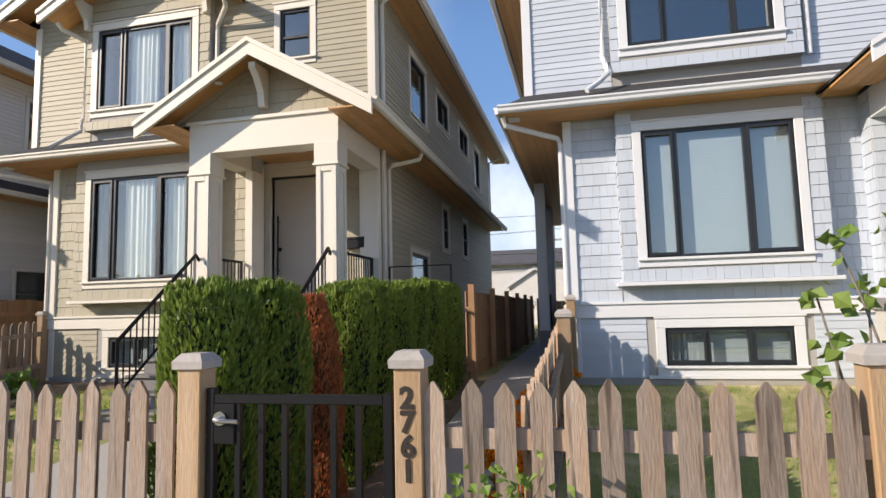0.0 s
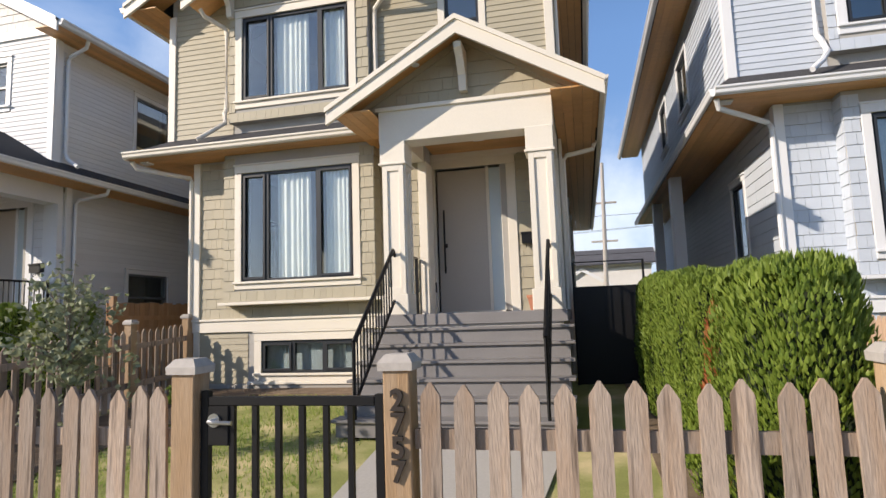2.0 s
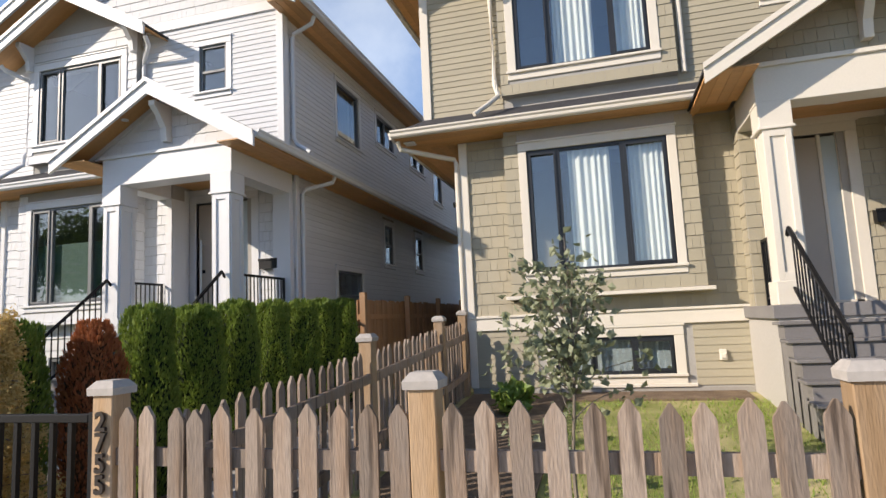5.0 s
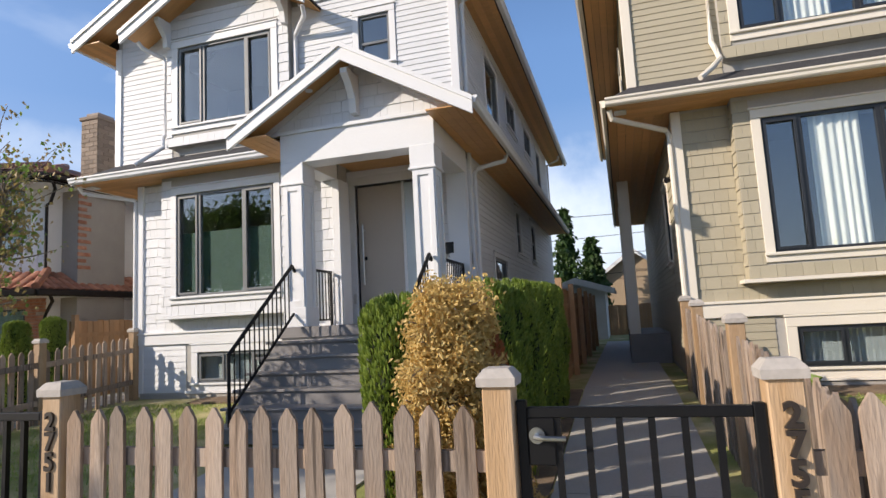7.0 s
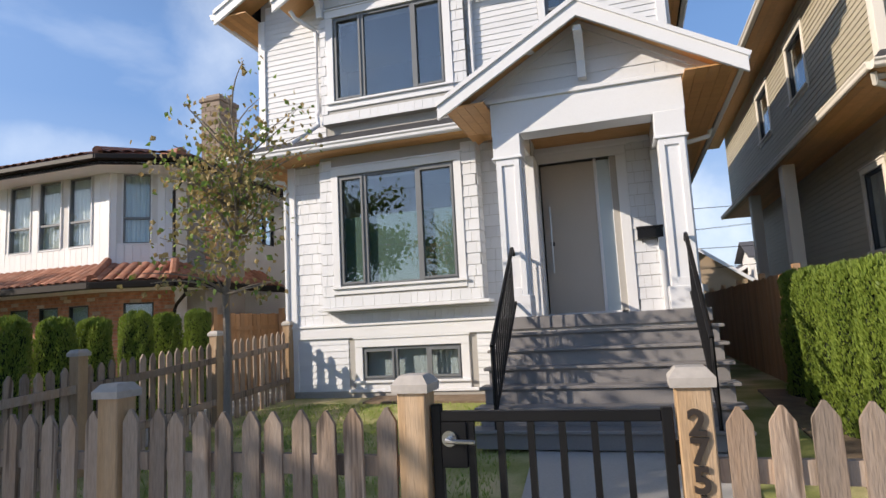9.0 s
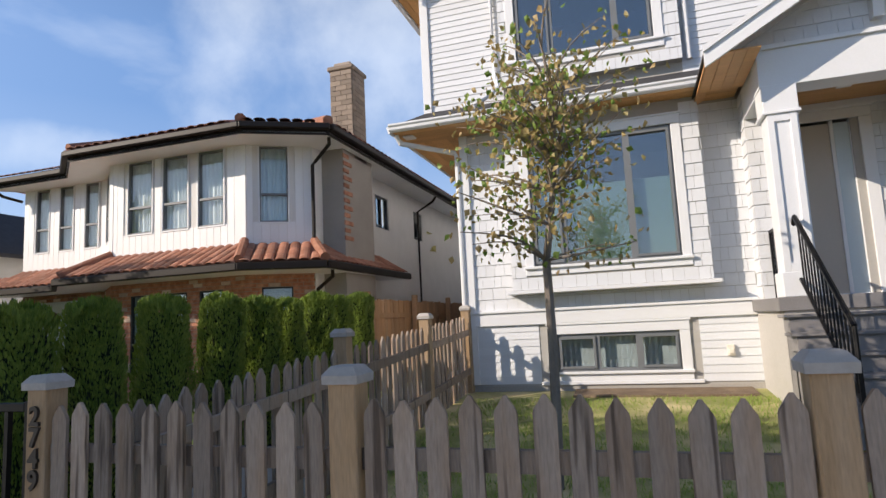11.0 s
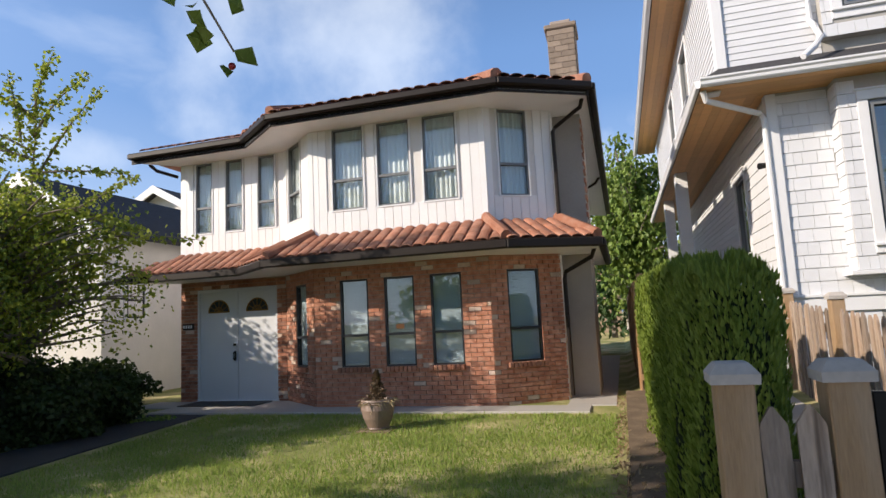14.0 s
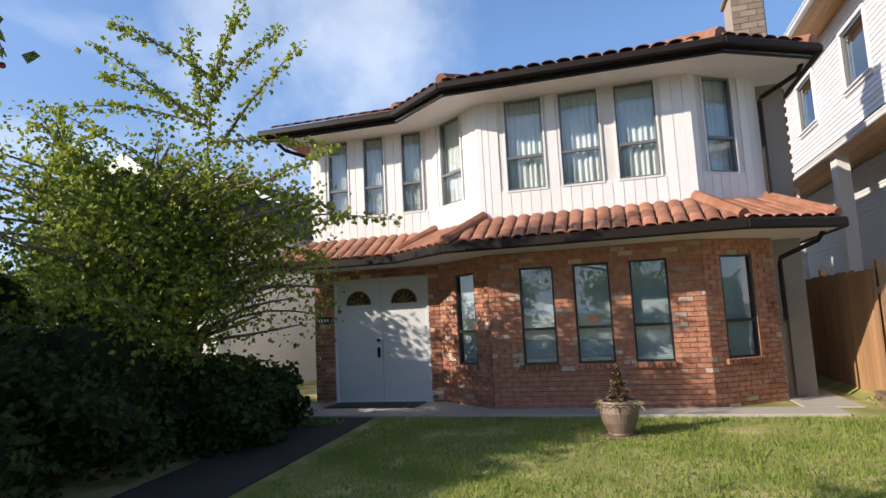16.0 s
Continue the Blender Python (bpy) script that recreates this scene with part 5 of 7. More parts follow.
# ---------------------------------------------------------------- fences and gates
def unit_picket():
    bm = bmesh.new()
    prism(bm, [(-0.047, 0), (0.047, 0), (0.047, 1.125), (0.043, 1.14), (0.006, 1.197), (-0.006, 1.197), (-0.043, 1.14), (-0.047, 1.125)], Matrix.Identity(4), 0.02)
    return mesh_of("picket", bm, M_PICKET)


def unit_post():
    bm = bmesh.new()
    box(bm, (-0.066, -0.066, 0), (0.066, 0.066, 1.325), None, 0.006)
    return mesh_of("post", bm, M_POST)


def unit_cap():
    bm = bmesh.new()
    a = [bm.verts.new((sx * r, sy * r, z)) for z, r in ((1.318, 0.084), (1.355, 0.086), (1.388, 0.060), (1.394, 0.054)) for sx, sy in ((-1, -1), (1, -1), (1, 1), (-1, 1))]
    bm.faces.new(a[:4][::-1])
    bm.faces.new(a[-4:])
    for r in range(3):
        for i in range(4):
            bm.faces.new((a[r * 4 + i], a[r * 4 + (i + 1) % 4], a[r * 4 + 4 + (i + 1) % 4], a[r * 4 + 4 + i]))
    return mesh_of("post_cap", bm, M_CAP)


PICKET, POST, CAP, RAIL = unit_picket(), unit_post(), unit_cap(), unit_box(M_PICKET)
FENCE_LABEL = "weathered cedar picket fence panel with pointed pickets"


def fence_post(parent, x, y, z, lean=0.0):
    p = piece("post", POST, parent, pose(x, y, z, lean, lean * 0.7, 0))
    c = piece("post_cap", CAP, p, Matrix.Identity(4))
    c.matrix_parent_inverse = Matrix.Identity(4)
    return p


def picket_run(parent, a, b, z, rng, pitch=0.146, dz=0.0, mesh=None, back=0.022):
    """Pickets and two rails between two points; pickets on the local front."""
    a, b = Vector(a), Vector(b)
    ln = (b - a).length
    ang = math.atan2(b.y - a.y, b.x - a.x)
    base = Matrix.Translation((a.x, a.y, z)) @ Matrix.Rotation(ang, 4, "Z")
    slope = dz / ln
    for zz in (0.30, 0.90):
        q = base @ pose(0, back, zz, 0, -math.degrees(math.atan(slope)), 0) @ Matrix.Diagonal((ln, 0.038, 0.09, 1))
        piece("rail", RAIL, parent, q)
    n = max(1, round(ln / pitch))
    for i in range(n):
        u = (i + 0.5) * ln / n
        piece("picket", mesh or PICKET, parent, base @ pose(u + rng.uniform(-0.008, 0.008), rng.uniform(-0.003, 0.003), rng.uniform(-0.012, 0.012) + slope * u, rng.uniform(-0.5, 0.5), rng.uniform(-0.9, 0.9), rng.uniform(-1.5, 1.5)))


FENCE_Y, FENCE_Z = 2.66, 0.10
rng = random.Random(4)
for i, (x0, x1) in enumerate(((-0.74, 1.06), (1.18, 3.1), (-3.94, -2.0), (-6.90, -5.22), (-8.68, -7.02), (-10.46, -8.80), (-14.08, -11.73), (-16.96, -15.39), (-18.82, -17.10), (-20.60, -18.96), (-22.02, -21.79))):
    f = thing("picket_fence", ((x0 + x1) / 2, FENCE_Y, FENCE_Z), FENCE_LABEL, "fence", "front picket fences")
    picket_run(f, (x0, FENCE_Y), (x1, FENCE_Y), 0.135 + 0.0035 * x0, rng)
NUMBERED = {-0.80: "2761", -4.01: "2757", -10.52: "2755", -14.15: "2751", -20.66: "2749"}
for x in (1.12, -0.80, -1.93, -4.01, -5.15, -6.96, -8.74, -10.52, -11.66, -14.15, -15.32, -17.03, -18.89, -20.66, -21.72, -22.09):
    num = NUMBERED.get(x)
    ps = thing("gate_post" if num else "fence_post", (x, FENCE_Y + 0.05, 0.06), "cedar post with house number " + num + " down its face" if num else "cedar fence post with a chamfered cap", "post", "front fence posts")
    fence_post(ps, x, FENCE_Y + 0.05, 0.075 + 0.003 * x, rng.uniform(-0.6, 0.6))
    if num:
        digits(num, Matrix.Translation((x, FENCE_Y - 0.020, 1.215 + 0.003 * x)), 0.098, ps)


def gate(x0, x1, infill=False):
    g = thing("metal_gate", ((x0 + x1) / 2, FENCE_Y + 0.05, 0.1), "black metal garden gate with upright bars and lever latch", "gate", "front gates")
    y0, y1 = FENCE_Y + 0.02, FENCE_Y + 0.06
    bm = bmesh.new()
    for lo, hi in (((x0, y0, 0.16), (x0 + 0.045, y1, 1.29)), ((x1 - 0.045, y0, 0.16), (x1, y1, 1.27)), ((x0 + 0.045, y0, 1.215), (x1 - 0.045, y1, 1.26)), ((x0 + 0.045, y0, 0.20), (x1 - 0.045, y1, 0.245))):
        box(bm, lo, hi, None, 0.004)
    part("gate_frame", bm, M_BLACK, g)
    n = round((x1 - x0 - 0.09) / 0.135)
    for i in range(1, n):
        u = x0 + 0.045 + (x1 - x0 - 0.09) * i / n
        part("bar", boxes([((u - 0.014, y0 + 0.006, 0.245), (u + 0.014, y1 - 0.006, 1.215))]), M_BLACK, g)
    lat = part("latch_plate", boxes([((x0 + 0.045, y0 - 0.004, 1.02), (x0 + 0.16, y1 + 0.004, 1.215))], None, 0.004), M_BLACK, g)
    bm = bmesh.new()
    c = Vector((x0 + 0.085, y0 - 0.004, 1.145))
    tube(bm, [c, c + Vector((0, -0.012, 0))], 0.034, 16)
    tube(bm, [c + Vector((0, -0.01, 0)), c + Vector((0, -0.05, 0)), c + Vector((0.03, -0.055, -0.003)), c + Vector((0.125, -0.05, -0.006))], 0.011, 8)
    part("lever_handle", bm, M_STEEL, lat, "satin steel lever handle")
    bm = bmesh.new()
    for z in (0.45, 1.05):
        tube(bm, [(x1 + 0.005, y0 + 0.02, z), (x1 + 0.005, y0 + 0.02, z + 0.09)], 0.013, 8)
    part("hinge", bm, M_BLACK, g)


for x0, x1 in ((-1.855, -0.885), (-5.07, -4.09), (-11.58, -10.60), (-15.24, -14.23), (-21.645, -20.745)):
    gate(x0, x1)

# side fences between the plots
for x, ys in ((-10.22, (2.8, 5.55, 8.15, 9.55)), (-20.25, (2.8, 5.3, 7.6, 9.55))):
    for y0, y1 in zip(ys, ys[1:]):
        f = thing("picket_fence", (x, (y0 + y1) / 2, lot_height(x, y0)), "cedar picket fence panel along the side of the yard", "fence", "side picket fences")
        z0, z1 = lot_height(x, y0), lot_height(x, y1)
        picket_run(f, (x, y0 + 0.07), (x, y1 - 0.07), z0, rng, 0.16, z1 - z0, None, -0.06)
    for y in ys[1:]:
        ps = thing("fence_post", (x, y, lot_height(x, y)), "cedar fence post with a chamfered cap", "post", "side fence posts")
        fence_post(ps, x, y, lot_height(x, y) - 0.02)


def board_fence(name, a, b, z0, z1, w, label, rng, face=1, mat=None):
    f = thing(name, ((a[0] + b[0]) / 2, (a[1] + b[1]) / 2, z0), label, "fence")
    me = unit_box(mat or M_BOARD, 0.0, "board")
    va, vb = Vector((*a, 0)), Vector((*b, 0))
    ln = (vb - va).length
    m = Matrix.Translation((*a, 0)) @ Matrix.Rotation(math.atan2(b[1] - a[1], b[0] - a[0]), 4, "Z")
    n = int(ln / w)
    for i in range(n):
        piece("board", me, f, m @ pose(i * ln / n, rng.uniform(-0.004, 0.004), z0, 0, rng.uniform(-0.3, 0.3), 0) @ Matrix.Diagonal((ln / n - 0.006, 0.02, z1 - z0 + rng.uniform(-0.02, 0.02), 1)))
    for z in (z0 + 0.25, z1 - 0.35):
        piece("rail", me, f, m @ Matrix.Translation((0, 0.021 if face > 0 else -0.04, z)) @ Matrix.Diagonal((ln, 0.04, 0.09, 1)))
    for k in range(int(ln / 2.4) + 1):
        piece("post", me, f, m @ Matrix.Translation((min(k * 2.4, ln - 0.1), 0.062 if face > 0 else -0.14, z0 - 0.1)) @ Matrix.Diagonal((0.1, 0.1, z1 - z0 + 0.22, 1)))
    return f


TALL = "tall cedar board fence between the plots"
board_fence("board_fence", (-1.95, 10.0), (-1.95, 24.0), 0.35, 1.95, 0.145, TALL, rng, -1)
board_fence("board_fence", (-12.15, 9.75), (-12.15, 24.0), 0.35, 2.10, 0.145, TALL, rng, -1)
board_fence("board_fence", (-22.25, 9.9), (-22.25, 24.0), 0.30, 2.05, 0.145, TALL, rng, -1)
# fresh narrow boards beside the pale blue house
SAWN = PICKET.copy()
SAWN.materials.clear()
SAWN.materials.append(M_SAWN)
for y0, y1 in ((2.85, 6.0), (6.1, 9.4)):
    z0, z1 = lot_height(-0.28, y0), lot_height(-0.28, y1)
    f = thing("picket_fence", (-0.28, (y0 + y1) / 2, z0), "side fence of fresh cedar pickets set close together", "fence", "side picket fences")
    picket_run(f, (-0.28, y0), (-0.28, y1), z0, rng, 0.106, z1 - z0, SAWN, -0.06)
    fence_post(thing("fence_post", (-0.20, y1 + 0.05, 0.3), "cedar fence post with a chamfered cap", "post", "side fence posts"), -0.20, y1 + 0.05, z1)

# concrete paths
for i, (x0, x1) in enumerate(((-1.62, -0.42), (-11.78, -10.45), (-21.62, -20.45))):
    for k in range(9):
        y0, y1 = 2.75 + k * 2.4, 2.75 + (k + 1) * 2.4
        z0, z1 = lot_height(x0, y0) + 0.025, lot_height(x0, y1) + 0.025
        bm = bmesh.new()
        slab(bm, [(x0, y0 + 0.006, z0), (x1, y0 + 0.006, z0), (x1, y1 - 0.006, z1), (x0, y1 - 0.006, z1)], 0.12)
        solid("path_slab", bm, M_CONCRETE, "pale concrete path slab between the plots", "path", "structure")
for x0, x1 in ((-5.4, -3.4), (-15.45, -13.45)):
    bm = bmesh.new()
    slab(bm, [(x0 + 0.3, 2.75, 0.06), (x1 - 0.3, 2.75, 0.06), (x1, 6.5, 0.28), (x0, 6.5, 0.28)], 0.12)
    solid("path_slab", bm, M_CONCRETE, "pale concrete walk from the gate to the steps", "path", "structure")


# ---------------------------------------------------------------- plants
def leaf_mesh(name, places, size, mat, rg, droop=0.5, shape=0.42):
    """Folded leaves at the places given, each its own island."""
    verts, faces = [], []
    for p in places:
        d = Vector((rg.uniform(-1, 1), rg.uniform(-1, 1), rg.uniform(-1, 0.6) - droop)).normalized()
        s = d.cross(Vector((rg.uniform(-1, 1), rg.uniform(-1, 1), rg.uniform(-0.3, 1)))).normalized()
        n = s.cross(d)
        l = size * rg.uniform(0.65, 1.3)
        w = l * shape
        k = len(verts)
        a, m1, e = p, p + d * l * 0.5 - n * w * 0.25, p + d * l
        verts += [a, p + d * l * 0.42 + s * w + n * w * 0.3, e, p + d * l * 0.42 - s * w + n * w * 0.3, m1]
        faces += [(k, k + 1, k + 4), (k + 1, k + 2, k + 4), (k + 2, k + 3, k + 4), (k + 3, k, k + 4)]
    me = bpy.data.meshes.new(name)
    me.from_pydata([v[:] for v in verts], [], faces)
    me.materials.append(mat)
    return me


def limb(bm, a, b, r, rg, bend=0.15, sag=0.0, n=6, tip=0.35):
    a, b = Vector(a), Vector(b)
    off = Vector((rg.uniform(-1, 1), rg.uniform(-1, 1), rg.uniform(-0.4, 0.8))) * bend * (b - a).length
    pts = []
    for i in range(n + 1):
        k = i / n
        pts.append(a.lerp(b, k) + off * math.sin(math.pi * k) + Vector((0, 0, -sag * k * k)))
    tube(bm, pts, r, 7, max(r * tip, 0.003))
    return pts


def sprays(bm, rng, n, surface, size, up=0.7):
    """Flat feathery tufts scattered on a surface that gives place and normal."""
    for _ in range(n):
        p, nrm = surface(rng)
        d = (nrm * (1 - up) + Vector((rng.uniform(-0.25, 0.25), rng.uniform(-0.25, 0.25), up))).normalized()
        s = d.cross(nrm + Vector((rng.uniform(-0.9, 0.9), rng.uniform(-0.9, 0.9), rng.uniform(-0.4, 0.4))))
        s = s.normalized() if s.length > 0.01 else Vector((1, 0, 0))
        l, w = size * rng.uniform(0.6, 1.3), size * rng.uniform(0.22, 0.42)
        a = bm.verts.new(p - d * l * 0.3)
        b, c = bm.verts.new(p + s * w + d * l * 0.15), bm.verts.new(p - s * w + d * l * 0.2)
        e = bm.verts.new(p + d * l + nrm * l * 0.1)
        f = bm.verts.new(p + nrm * w * 0.4 + d * l * 0.3)
        bm.faces.new((a, b, f))
        bm.faces.new((a, f, c))
        bm.faces.new((b, e, f))
        bm.faces.new((f, e, c))


def cedar_meshes(seed, h, r, leaf, core, n, ragged=0.0):
    rg = random.Random(seed)
    ph = [rg.uniform(0, 6.28) for _ in range(4)]

    def rad(a, k):
        if ragged:
            w = 1 + ragged * (math.sin(2 * a + ph[0] + 3 * k) + 0.7 * math.sin(4 * a + ph[1] - 9 * k) + 0.5 * math.sin(17 * k + ph[2]))
            return r * w * (0.95 if k < 0.55 else max(0.12, math.cos((k - 0.55) / 0.45 * 1.12)))
        lump = 1 + 0.10 * math.sin(3 * a + ph[0] + 5 * k) + 0.07 * math.sin(5 * a + ph[1] - 7 * k) + 0.05 * math.sin(11 * k + ph[2]) + 0.055 * math.sin(9 * a + ph[3] + 4 * math.sin(6 * k + ph[1])) * (0.6 + 0.4 * math.sin(19 * k + ph[0]))
        return r * lump * (0.90 + 0.14 * math.sin(math.pi * min(k * 0.8 + 0.15, 1))) * (1.0 if k < 0.94 else math.sqrt(max(0.0, 1 - ((k - 0.94) / 0.06) ** 2)) * 0.35 + 0.65)

    def surf(g):
        a, k = g.uniform(0, math.tau), g.random() ** 0.9
        q = rad(a, k) * g.uniform(0.84, 1.04)
        return Vector((q * math.cos(a), q * math.sin(a), 0.05 + k * h)), Vector((math.cos(a), math.sin(a), 0.25))

    bm = bmesh.new()
    sprays(bm, rg, n, surf, 0.035)

    def crest(g):
        if ragged:
            return surf(g)
        a, q = g.uniform(0, math.tau), r * math.sqrt(g.random()) * 0.9
        return Vector((q * math.cos(a), q * math.sin(a), h * (0.98 + 0.05 * math.cos(q / r * 1.5) + 0.03 * math.sin(4 * a + ph[3])))), Vector((0.3 * math.cos(a), 0.3 * math.sin(a), 1))

    sprays(bm, rg, n // 8, crest, 0.045)
    lm = bpy.data.meshes.new("foliage")
    bm.to_mesh(lm)
    bm.free()
    lm.materials.append(leaf)
    # closed core under the sprays; its dark colour paints the inner shade
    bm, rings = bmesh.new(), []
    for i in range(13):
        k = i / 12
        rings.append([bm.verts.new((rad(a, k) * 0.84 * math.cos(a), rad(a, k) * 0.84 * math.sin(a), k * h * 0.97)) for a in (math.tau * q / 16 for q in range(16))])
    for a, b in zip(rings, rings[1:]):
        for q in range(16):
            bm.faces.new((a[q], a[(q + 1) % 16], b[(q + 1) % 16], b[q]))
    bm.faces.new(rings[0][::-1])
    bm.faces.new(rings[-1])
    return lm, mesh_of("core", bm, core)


GREEN = [cedar_meshes(s, 1.65, 0.31, M_CEDAR, M_CORE_SHADE, 12000) for s in (1, 2, 3)]
RUST = cedar_meshes(8, 1.60, 0.30, M_CEDAR_DEAD, M_DEAD_CORE_SHADE, 7000, 0.10)


def wispy_cedar(seed, h, r, leaf, bark, twigs, per):
    """A thinning cedar: bare upswept twigs that carry loose drooping sprays."""
    rg = random.Random(seed)
    bm, places = bmesh.new(), []
    tube(bm, [(0, 0, 0), (0.02, 0.01, h * 0.5), (0.0, -0.01, h * 0.9)], 0.03, 6, 0.008)
    for i in range(twigs):
        k = rg.random() ** 0.85
        a = rg.uniform(0, math.tau)
        reach = r * (1.05 - 0.62 * k ** 1.8) * rg.uniform(0.6, 1.18) * (1 + 0.22 * math.sin(3 * a + seed + 4 * k))
        z0 = h * (0.03 + 0.84 * k)
        tip = Vector((reach * math.cos(a), reach * math.sin(a), z0 + rg.uniform(0.04, 0.22)))
        pts = limb(bm, (0, 0, z0), tip, 0.007, rg, 0.10, 0.05, 5, 0.4)
        side = Vector((-math.sin(a), math.cos(a), 0))
        for _ in range(per):
            u = 1 - 0.75 * rg.random() ** 1.6
            p = pts[min(int(u * 5), 5)].lerp(pts[min(int(u * 5) + 1, 5)], u * 5 % 1)
            places.append(p + side * rg.gauss(0, 0.045) + Vector((rg.gauss(0, 0.012), rg.gauss(0, 0.012), rg.gauss(-0.02, 0.035))))
    return leaf_mesh("foliage", places, 0.030, leaf, rg, 0.3, 0.24), mesh_of("twigs", bm, bark)




STRAW = wispy_cedar(9, 1.86, 0.345, M_CEDAR_STRAW, M_BARK, 330, 190)


def cedar(x, y, pair, label, sc=1.0, turn=0.0, tall=1.0):
    z = lot_height(x, y) - 0.03
    ob = thing("cedar_shrub", (x, y, z), label, "shrub", "hedge of columnar cedars")
    # inner mass: the shade-coloured core; on the straw cedar, its bare twigs
    for me, nm in zip(pair, ("foliage", "inner_mass")):
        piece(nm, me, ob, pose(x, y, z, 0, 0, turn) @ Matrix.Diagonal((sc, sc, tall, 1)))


rng = random.Random(21)
G, D_, S_ = "green columnar cedar shrub in the hedge", "dead rust-brown cedar shrub among green ones", "dying straw-yellow cedar shrub at the hedge's end"
HEDGES = (
    (-2.12, (3.12, 3.72, 4.40, 5.05, 5.70, 6.35, 7.05, 7.75, 8.45, 9.2), {2: (RUST, D_)}, 0.86),
    (-12.2, (3.10, 4.20, 4.86, 5.60, 6.30, 7.10, 7.75, 8.45, 9.2), {0: (STRAW, S_), 1: (RUST, D_)}, 0.80),
    (-21.98, (3.50, 4.20, 4.95, 5.75, 6.45, 7.10, 7.85, 8.55, 9.3), {}, 0.76),
)
cedar(-12.5, 3.72, GREEN[1], G, 0.8, 40, 1.0)
for x, ys, special, size in HEDGES:
    for i, y in enumerate(ys):
        pair, lab = special.get(i, (GREEN[i % 3], G))
        cedar(x + (0.22 if pair is STRAW else rng.uniform(-0.04, 0.04)), y, pair, lab, (1.0 if pair is STRAW else size) * rng.uniform(0.95, 1.04), rng.uniform(0, 360), (1.04 - 0.008 * i) * rng.uniform(0.98, 1.02))


# ---------------------------------------------------------------- trees and garden
def tree(name, base, fork, crown, radii, clumps, per, leaf, mats, label, category, seed, trunk_r, spread=0.2, droop=0.5, shells=0.55, extra=()):
    """A tapered trunk, limbs to clumps of leaves spread unevenly through an egg-shaped crown."""
    rg = random.Random(seed)
    t = thing(name, base, label, category)
    bm = bmesh.new()
    base, fork, crown = Vector(base), Vector(fork), Vector(crown)
    top = crown + Vector((0, 0, radii[2] * 0.7))
    stem = limb(bm, base - Vector((0, 0, 0.1)), fork, trunk_r, rg, 0.03, 0, 6, 0.75)
    main = limb(bm, fork, top, trunk_r * 0.72, rg, 0.06, 0, 8, 0.15)
    places, ends = [], []
    for i in range(clumps):
        while True:
            v = Vector((rg.uniform(-1, 1), rg.uniform(-1, 1), rg.uniform(-1, 1)))
            if shells < v.length < 1:
                break
        bump = 0.8 + 0.35 * math.sin(3.1 * math.atan2(v.y, v.x) + 4 * v.z + seed)
        c = crown + Vector((v.x * radii[0], v.y * radii[1], v.z * radii[2])) * bump
        ends.append(c)
    ends += [Vector(e) for e in extra]
    for c in ends:
        k = min(max((c.z - fork.z) / max(top.z - fork.z, 0.1) * 0.75, 0.0), 0.95)
        s = main[min(int(k * 8), 7)]
        pts = limb(bm, s, c, trunk_r * rg.uniform(0.16, 0.34), rg, 0.12, 0.03, 5, 0.25)
        for _ in range(per):
            q = pts[rg.choice((2, 3, 4, 5, 5, 5))] + Vector((rg.gauss(0, spread), rg.gauss(0, spread), rg.gauss(0, spread * 0.8)))
            places.append(q)
    part("trunk", bm, M_BARK, t)
    rg.shuffle(places)
    n = len(mats)
    for i, m in enumerate(mats):
        adopt(new("crown", leaf_mesh("crown", places[i * len(places) // n:(i + 1) * len(places) // n], leaf, m, rg, droop)), t)
    return t


# young tree with turning leaves before the white house
tree("young_tree", (-18.36, 5.32, 0.25), (-18.33, 5.32, 2.05), (-18.28, 5.30, 3.22), (1.02, 0.92, 1.34), 100, 18, 0.064, (M_LEAF_TURN, M_LEAF_TURN, M_LEAF_BRIGHT), "slender young tree with yellowing green leaves on the lawn", "tree", 5, 0.048, 0.11, 0.7, 0.25)
# sapling before the beige house
tree("sapling", (-8.26, 5.06, 0.22), (-8.26, 5.06, 0.62), (-8.22, 5.04, 1.62), (0.72, 0.60, 1.0), 44, 20, 0.08, (M_LEAF_DULL, M_LEAF_DULL), "small grey-green leafy sapling behind the picket fence", "tree", 8, 0.020, 0.075, -0.1, 0.2)
# plum tree and shrubs at the edge of the brick house's lawn
plum = tree("plum_tree", (-31.15, 7.3, 0.15), (-31.05, 7.2, 1.2), (-31.25, 6.4, 2.75), (1.9, 2.3, 1.5), 340, 78, 0.064, (M_SUNLIT_LEAF, M_SUNLIT_LEAF, M_SUNLIT_LEAF, M_LEAF), "leafy plum tree with long arching shoots beside the drive", "tree", 12, 0.13, 0.17, 0.3, 0.25,
            [(-29.6 + 0.5 * math.sin(2.1 * i), 7.0 + 0.35 * math.cos(1.7 * i), 1.7 + 0.11 * i) for i in range(16)])
rg = random.Random(31)
bm, spots = bmesh.new(), []
SHOOTS = [((-30.6, 6.7, 3.2), (-30.25, 6.5, 5.1), 0.0), ((-30.4, 6.6, 4.3), (-31.9, 6.3, 5.25), 0.25), ((-30.3, 6.5, 4.8), (-31.4, 6.0, 6.0), 0.5), ((-30.35, 6.55, 4.5), (-29.2, 6.4, 5.3), 0.1),
          ((-30.45, 6.6, 4.0), (-28.9, 6.9, 4.0), 0.15), ((-30.5, 6.6, 3.6), (-29.0, 7.2, 3.2), 0.1), ((-30.4, 6.6, 4.2), (-32.0, 6.0, 4.6), 0.1), ((-30.6, 7.0, 3.0), (-29.3, 7.6, 2.6), 0.1), ((-30.3, 6.5, 4.7), (-29.6, 6.2, 5.5), 0.0)]
